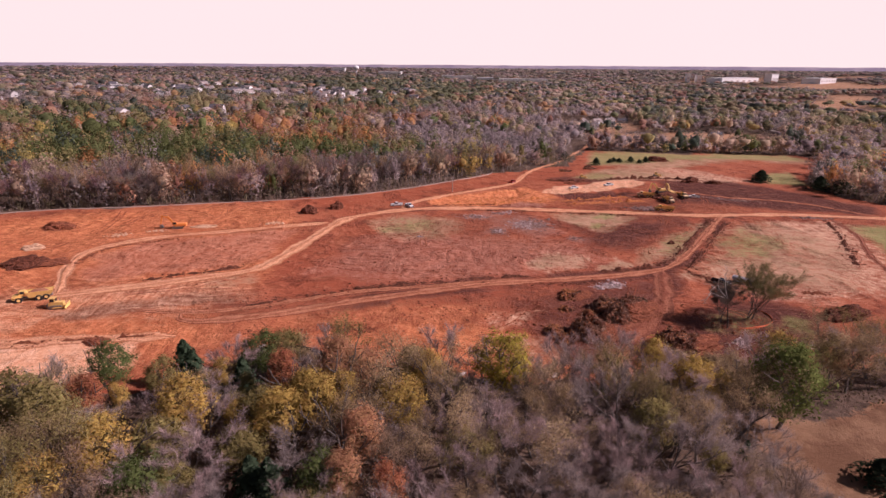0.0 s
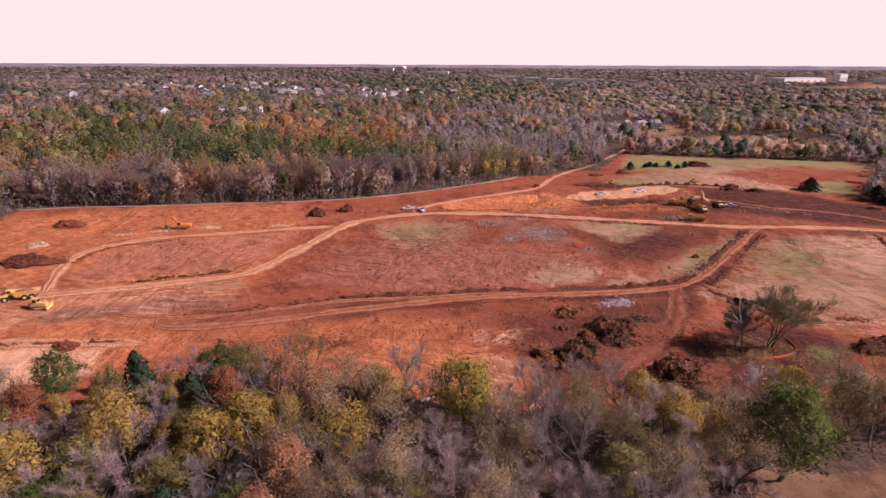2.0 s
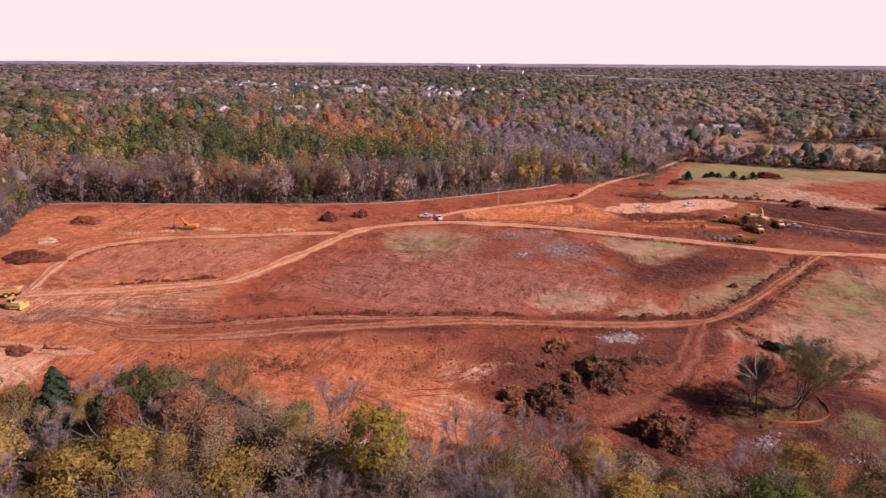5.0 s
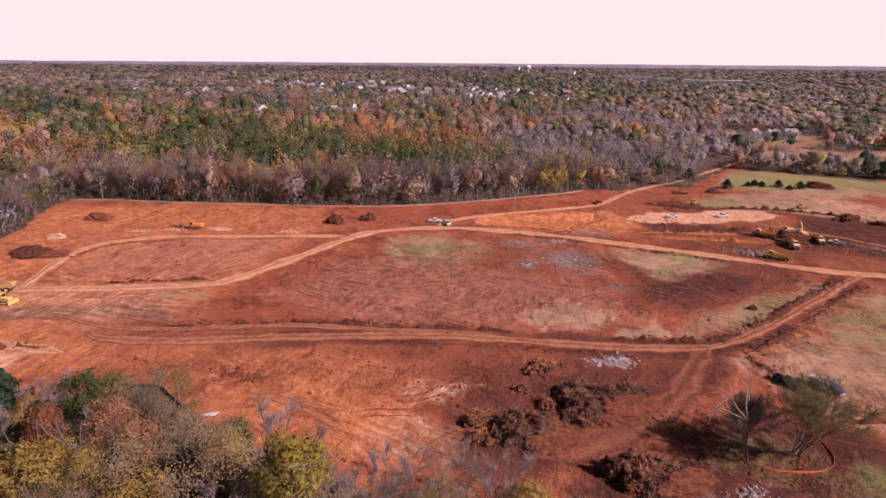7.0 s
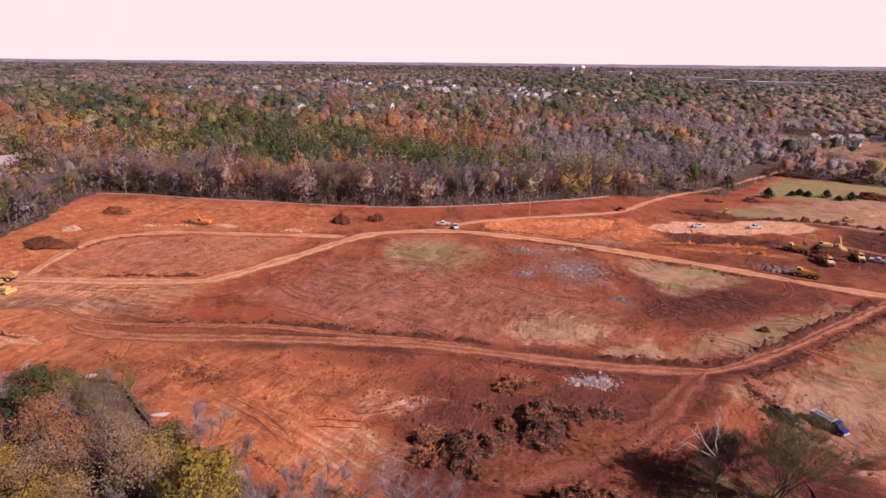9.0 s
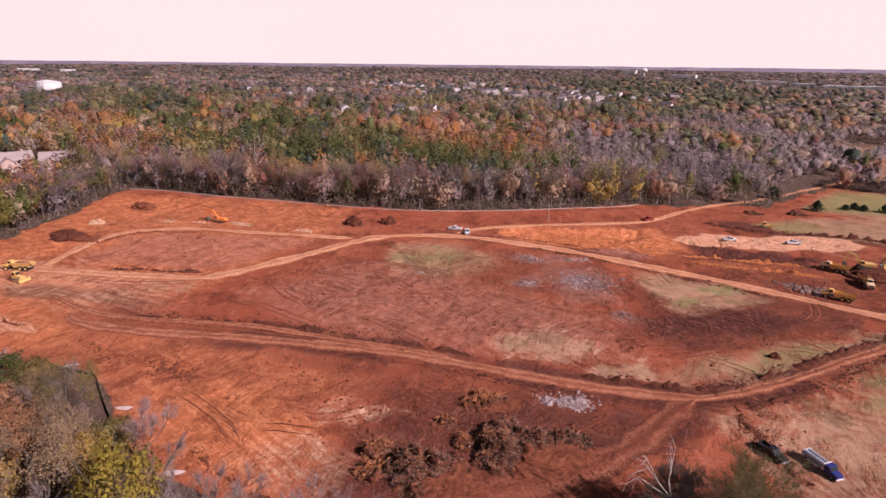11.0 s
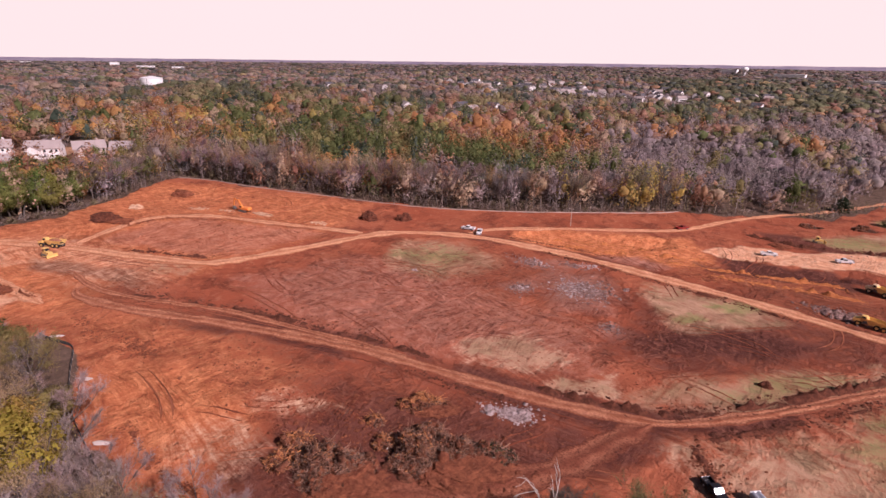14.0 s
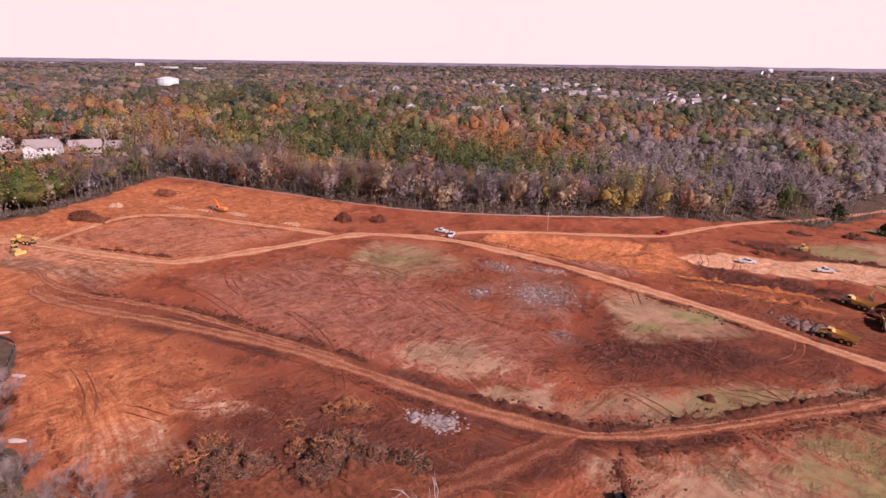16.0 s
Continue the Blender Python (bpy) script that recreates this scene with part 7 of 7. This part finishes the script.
def house(wall_mat, roof_mat, wide=14.0, deep=10.0, eave=5.6, ridge=9.0, label="", garage=True):
    t = thing("house", pose(0, 0, 0), label, "house", "houses beyond the woods")
    e = 0.5
    walls = part("shell", prism([(-deep / 2, -0.5), (deep / 2, -0.5), (deep / 2, eave), (0, ridge - 0.25), (-deep / 2, eave)], -wide / 2, wide / 2), wall_mat, t)
    slope = (ridge - eave) / (deep / 2)
    roof_pts = [(-deep / 2 - e, eave - e * slope), (0, ridge), (deep / 2 + e, eave - e * slope), (deep / 2 + e, eave - e * slope + 0.25), (0, ridge + 0.27), (-deep / 2 - e, eave - e * slope + 0.25)]
    roof = part("roof", prism(roof_pts, -wide / 2 - e, wide / 2 + e), roof_mat, t)
    part("chimney", box(0.9, 0.9, 2.4, (wide * 0.28, deep * 0.15, ridge - 0.2), 0.03), wall_mat, roof)
    if garage:
        wing = part("front_wing", prism([(-wide * 0.2, -0.5), (wide * 0.2, -0.5), (wide * 0.2, eave - 0.6), (0, ridge - 1.8), (-wide * 0.2, eave - 0.6)], 0, deep / 2 + 3), wall_mat, t)
        wing.matrix_basis = pose(-wide * 0.22, 0, 0, 0, 0, -90)
        s2 = (ridge - 1.8 - eave + 0.6) / (wide * 0.2)
        a, b = wide * 0.2 + 0.4, eave - 0.6 - 0.4 * s2
        wr = part("wing_roof", prism([(-a, b), (0, ridge - 1.7), (a, b), (a, b + 0.25), (0, ridge - 1.44), (-a, b + 0.25)], 0, deep / 2 + 3.4), roof_mat, t)
        wr.matrix_basis = pose(-wide * 0.22, 0, 0, 0, 0, -90)
        part("garage_door", box(4.2, 0.1, 2.2, (-wide * 0.22, -deep / 2 - 3.03, 1.1), 0.02), TRIM, wing).matrix_basis = pose(wide * 0.0, 0, 0, 0, 0, 90) @ pose(wide * 0.22, 0, 0)
    for px in (0.08, 0.28, 0.42):
        for pz in (1.5, 4.2):
            for s in (-1, 1):
                win = part("window", box(1.1, 0.08, 1.4, (wide * px, s * (deep / 2 + 0.02), pz)), TRIM, t)
                part("pane", box(0.9, 0.06, 1.2, (wide * px, s * (deep / 2 + 0.05), pz)), GLASS, win)
    for s in (-1, 1):
        for pz in (1.5, 4.2):
            win = part("window", box(0.08, 1.1, 1.4, (s * (wide / 2 + 0.02), 0, pz)), TRIM, t)
            part("pane", box(0.06, 0.9, 1.2, (s * (wide / 2 + 0.05), 0, pz)), GLASS, win)
    return t


def small_house(wall_mat, roof_mat, label):
    """A house far off: walls, roof and one window a side."""
    t = thing("house", pose(0, 0, 0), label, "house", "distant houses")
    part("shell", prism([(-5, -9), (5, -9), (5, 5.4), (0, 8.4), (-5, 5.4)], -7, 7), wall_mat, t)
    part("roof", prism([(-5.6, 5.1), (0, 8.6), (5.6, 5.1), (5.6, 5.4), (0, 8.95), (-5.6, 5.4)], -7.5, 7.5), roof_mat, t)
    for s in (-1, 1):
        part("window", box(1.8, 0.1, 1.6, (s * 3, -5.04, 2.4)), GLASS, t)
        part("window", box(0.1, 1.8, 1.6, (s * 7.04, 0, 2.4)), GLASS, t)
    return t


h1 = house(SIDING, SHINGLE, label="pale two-storey house with pale brown gable roof")
h2 = house(BRICKW, SHINGLE, 13, 10, 5.2, 8.6, "tan brick two-storey house with shingle roof")
h3 = house(SIDING, SHINGLE2, 14, 9, 3.4, 6.4, "low pale house with dark roof")
for h, x, y, turn in ((h1, -306, 160, 70), (h1, -286, 180, 60), (h2, -272, 199, 75), (h2, -256, 214, 60), (h1, -252, 148, 55), (h1, -262, 134, 50), (h3, -204, 221, 120), (h1, -322, 150, 60),
                      (h3, 161, 700, 20), (h3, 178, 716, 10), (h1, 192, 752, 30), (h3, 206, 738, -20), (h1, 214, 772, 10), (h3, 240, 800, 0), (h3, 300, 640, 10), (h1, 172, 745, 60)):
    copy_thing(h, pose(x, y, ground_z(x, y), 0, 0, turn) @ Matrix.Diagonal((1.25, 1.25, 1.1, 1) if x < -240 else (0.95, 0.95, 0.95, 1)))
f1, f2 = small_house(SIDING, SHINGLE, "pale distant house among trees"), small_house(SIDING, SHINGLE2, "pale distant house with dark roof among trees")
r = np.random.default_rng(77)
SUBURB = [(-583, 1039), (-346, 901), (-464, 1084), (-309, 1003), (-232, 1026), (-186, 1075), (-523, 1042), (-393, 978), (-292, 971), (-213, 947), (-418, 792), (-150, 1110), (-640, 1000)]
for i in range(84):
    cx, cy = SUBURB[i % len(SUBURB)]
    x, y = cx + r.normal(0, 62), cy + r.normal(0, 75)
    if i > 77:
        x, y = ((-233, 525), (-241, 571), (-299, 501), (-265, 548), (-520, 640), (-700, 720))[i - 78]
    copy_thing((f1, f2)[i % 2], pose(x, y, ground_z(x, y) + 8.0, 0, 0, r.uniform(0, 180)) @ Matrix.Diagonal((0.95, 0.95, 0.95, 1)))
for h in (h1, h2, h3, f1, f2):
    for o in list(h.children_recursive):
        bpy.data.objects.remove(o)
    bpy.data.objects.remove(h)


# ---- large white buildings towards the horizon ----
def hall(x, y, z, wide, deep, tall, turn, label):
    t = thing("warehouse", pose(x, y, z, 0, 0, turn), label, "warehouse", "distant warehouses")
    part("shell", box(wide, deep, tall + 12, (0, 0, tall / 2 - 6)), TRIM, t)
    part("roof", box(wide + 2, deep + 2, 0.8, (0, 0, tall + 0.4)), TRIM, t)
    for i in range(6):
        part("door", box(wide * 0.06, 0.3, tall * 0.4, (wide * (-0.4 + 0.16 * i), -deep / 2 - 0.2, tall * 0.2)), SHINGLE, t)
    return t


for x, y, up_, wide, deep, tall, turn, label in (
        (901, 2224, 9, 12, 20, 20, 0, "tall white mill building towards the horizon"),
        (935, 2210, 4, 18, 20, 20, 0, "tall white mill building towards the horizon"),
        (1045, 2162, 2, 250, 60, 13, 35, "long white factory hall towards the horizon"),
        (1155, 2105, 6, 48, 26, 22, 35, "tall white factory block towards the horizon"),
        (1280, 2030, 6, 120, 60, 11, 35, "long pale warehouse towards the horizon"),
        (-531, 2655, 5, 60, 30, 14, 0, "white block towards the horizon"),
        (-254, 2300, 5, 90, 40, 11, 0, "low white warehouse towards the horizon"),
        (13, 2243, 5, 120, 40, 11, 0, "low white warehouse towards the horizon"),
        (120, 2190, 5, 60, 40, 11, 0, "low white warehouse towards the horizon"),
        (250, 2060, 5, 170, 40, 10, 0, "long low white warehouse towards the horizon"),
        (-1997, 951, 2, 55, 30, 7, 60, "low white warehouse towards the horizon"),
        (-1925, 1030, 2, 40, 30, 8, 60, "white block towards the horizon"),
        (-2080, 985, 2, 30, 30, 9, 60, "low white warehouse towards the horizon"),
        (-2187, 1029, 2, 60, 30, 7, 60, "long pale warehouse towards the horizon"),
        (-2456, 1018, 2, 30, 30, 14, 60, "white block towards the horizon"),
        (-3030, 830, 0, 90, 40, 8, 70, "long pale warehouse on the horizon")):
    hall(x, y, ground_z(x, y) + up_, wide, deep, tall, turn, label)


def round_tank(x, y, radius, tall):
    """A broad white storage tank with a low domed roof and ring stiffeners."""
    t = thing("storage_tank", pose(x, y, ground_z(x, y)), "broad white round storage tank rising above the trees", "storage tank")
    shell = part("shell", tube(radius, radius, (0, 0, -1), (0, 0, tall), 48), TRIM, t)
    part("roof", tube(radius + 0.3, radius * 0.15, (0, 0, tall), (0, 0, tall + 3.0), 48), TRIM, t)
    for z in (0.4, 0.7, 0.98):
        part("ring", tube(radius + 0.25, radius + 0.25, (0, 0, tall * z - 0.25), (0, 0, tall * z + 0.25), 48), SIDING, shell)
    part("ladder", box(0.8, 0.3, tall, (radius * 0.7, -radius * 0.74, tall / 2)), STEEL, shell)


def water_tower(x, y):
    """A white bowl on a slender stem."""
    t = thing("water_tower", pose(x, y, ground_z(x, y)), "white bowl-shaped water tower towards the horizon", "water tower")
    part("stem", tube(3.0, 2.4, (0, 0, -1), (0, 0, 22), 14), TRIM, t)
    bm = bmesh.new()
    bmesh.ops.create_uvsphere(bm, u_segments=24, v_segments=12, radius=1.0)
    bmesh.ops.transform(bm, matrix=Matrix.Translation((0, 0, 29)) @ Matrix.Diagonal((11, 11, 8, 1)), verts=bm.verts[:])
    part("bowl", bm, TRIM, t, shade=True)


round_tank(-866, 489, 17, 23)
water_tower(-380, 2240)
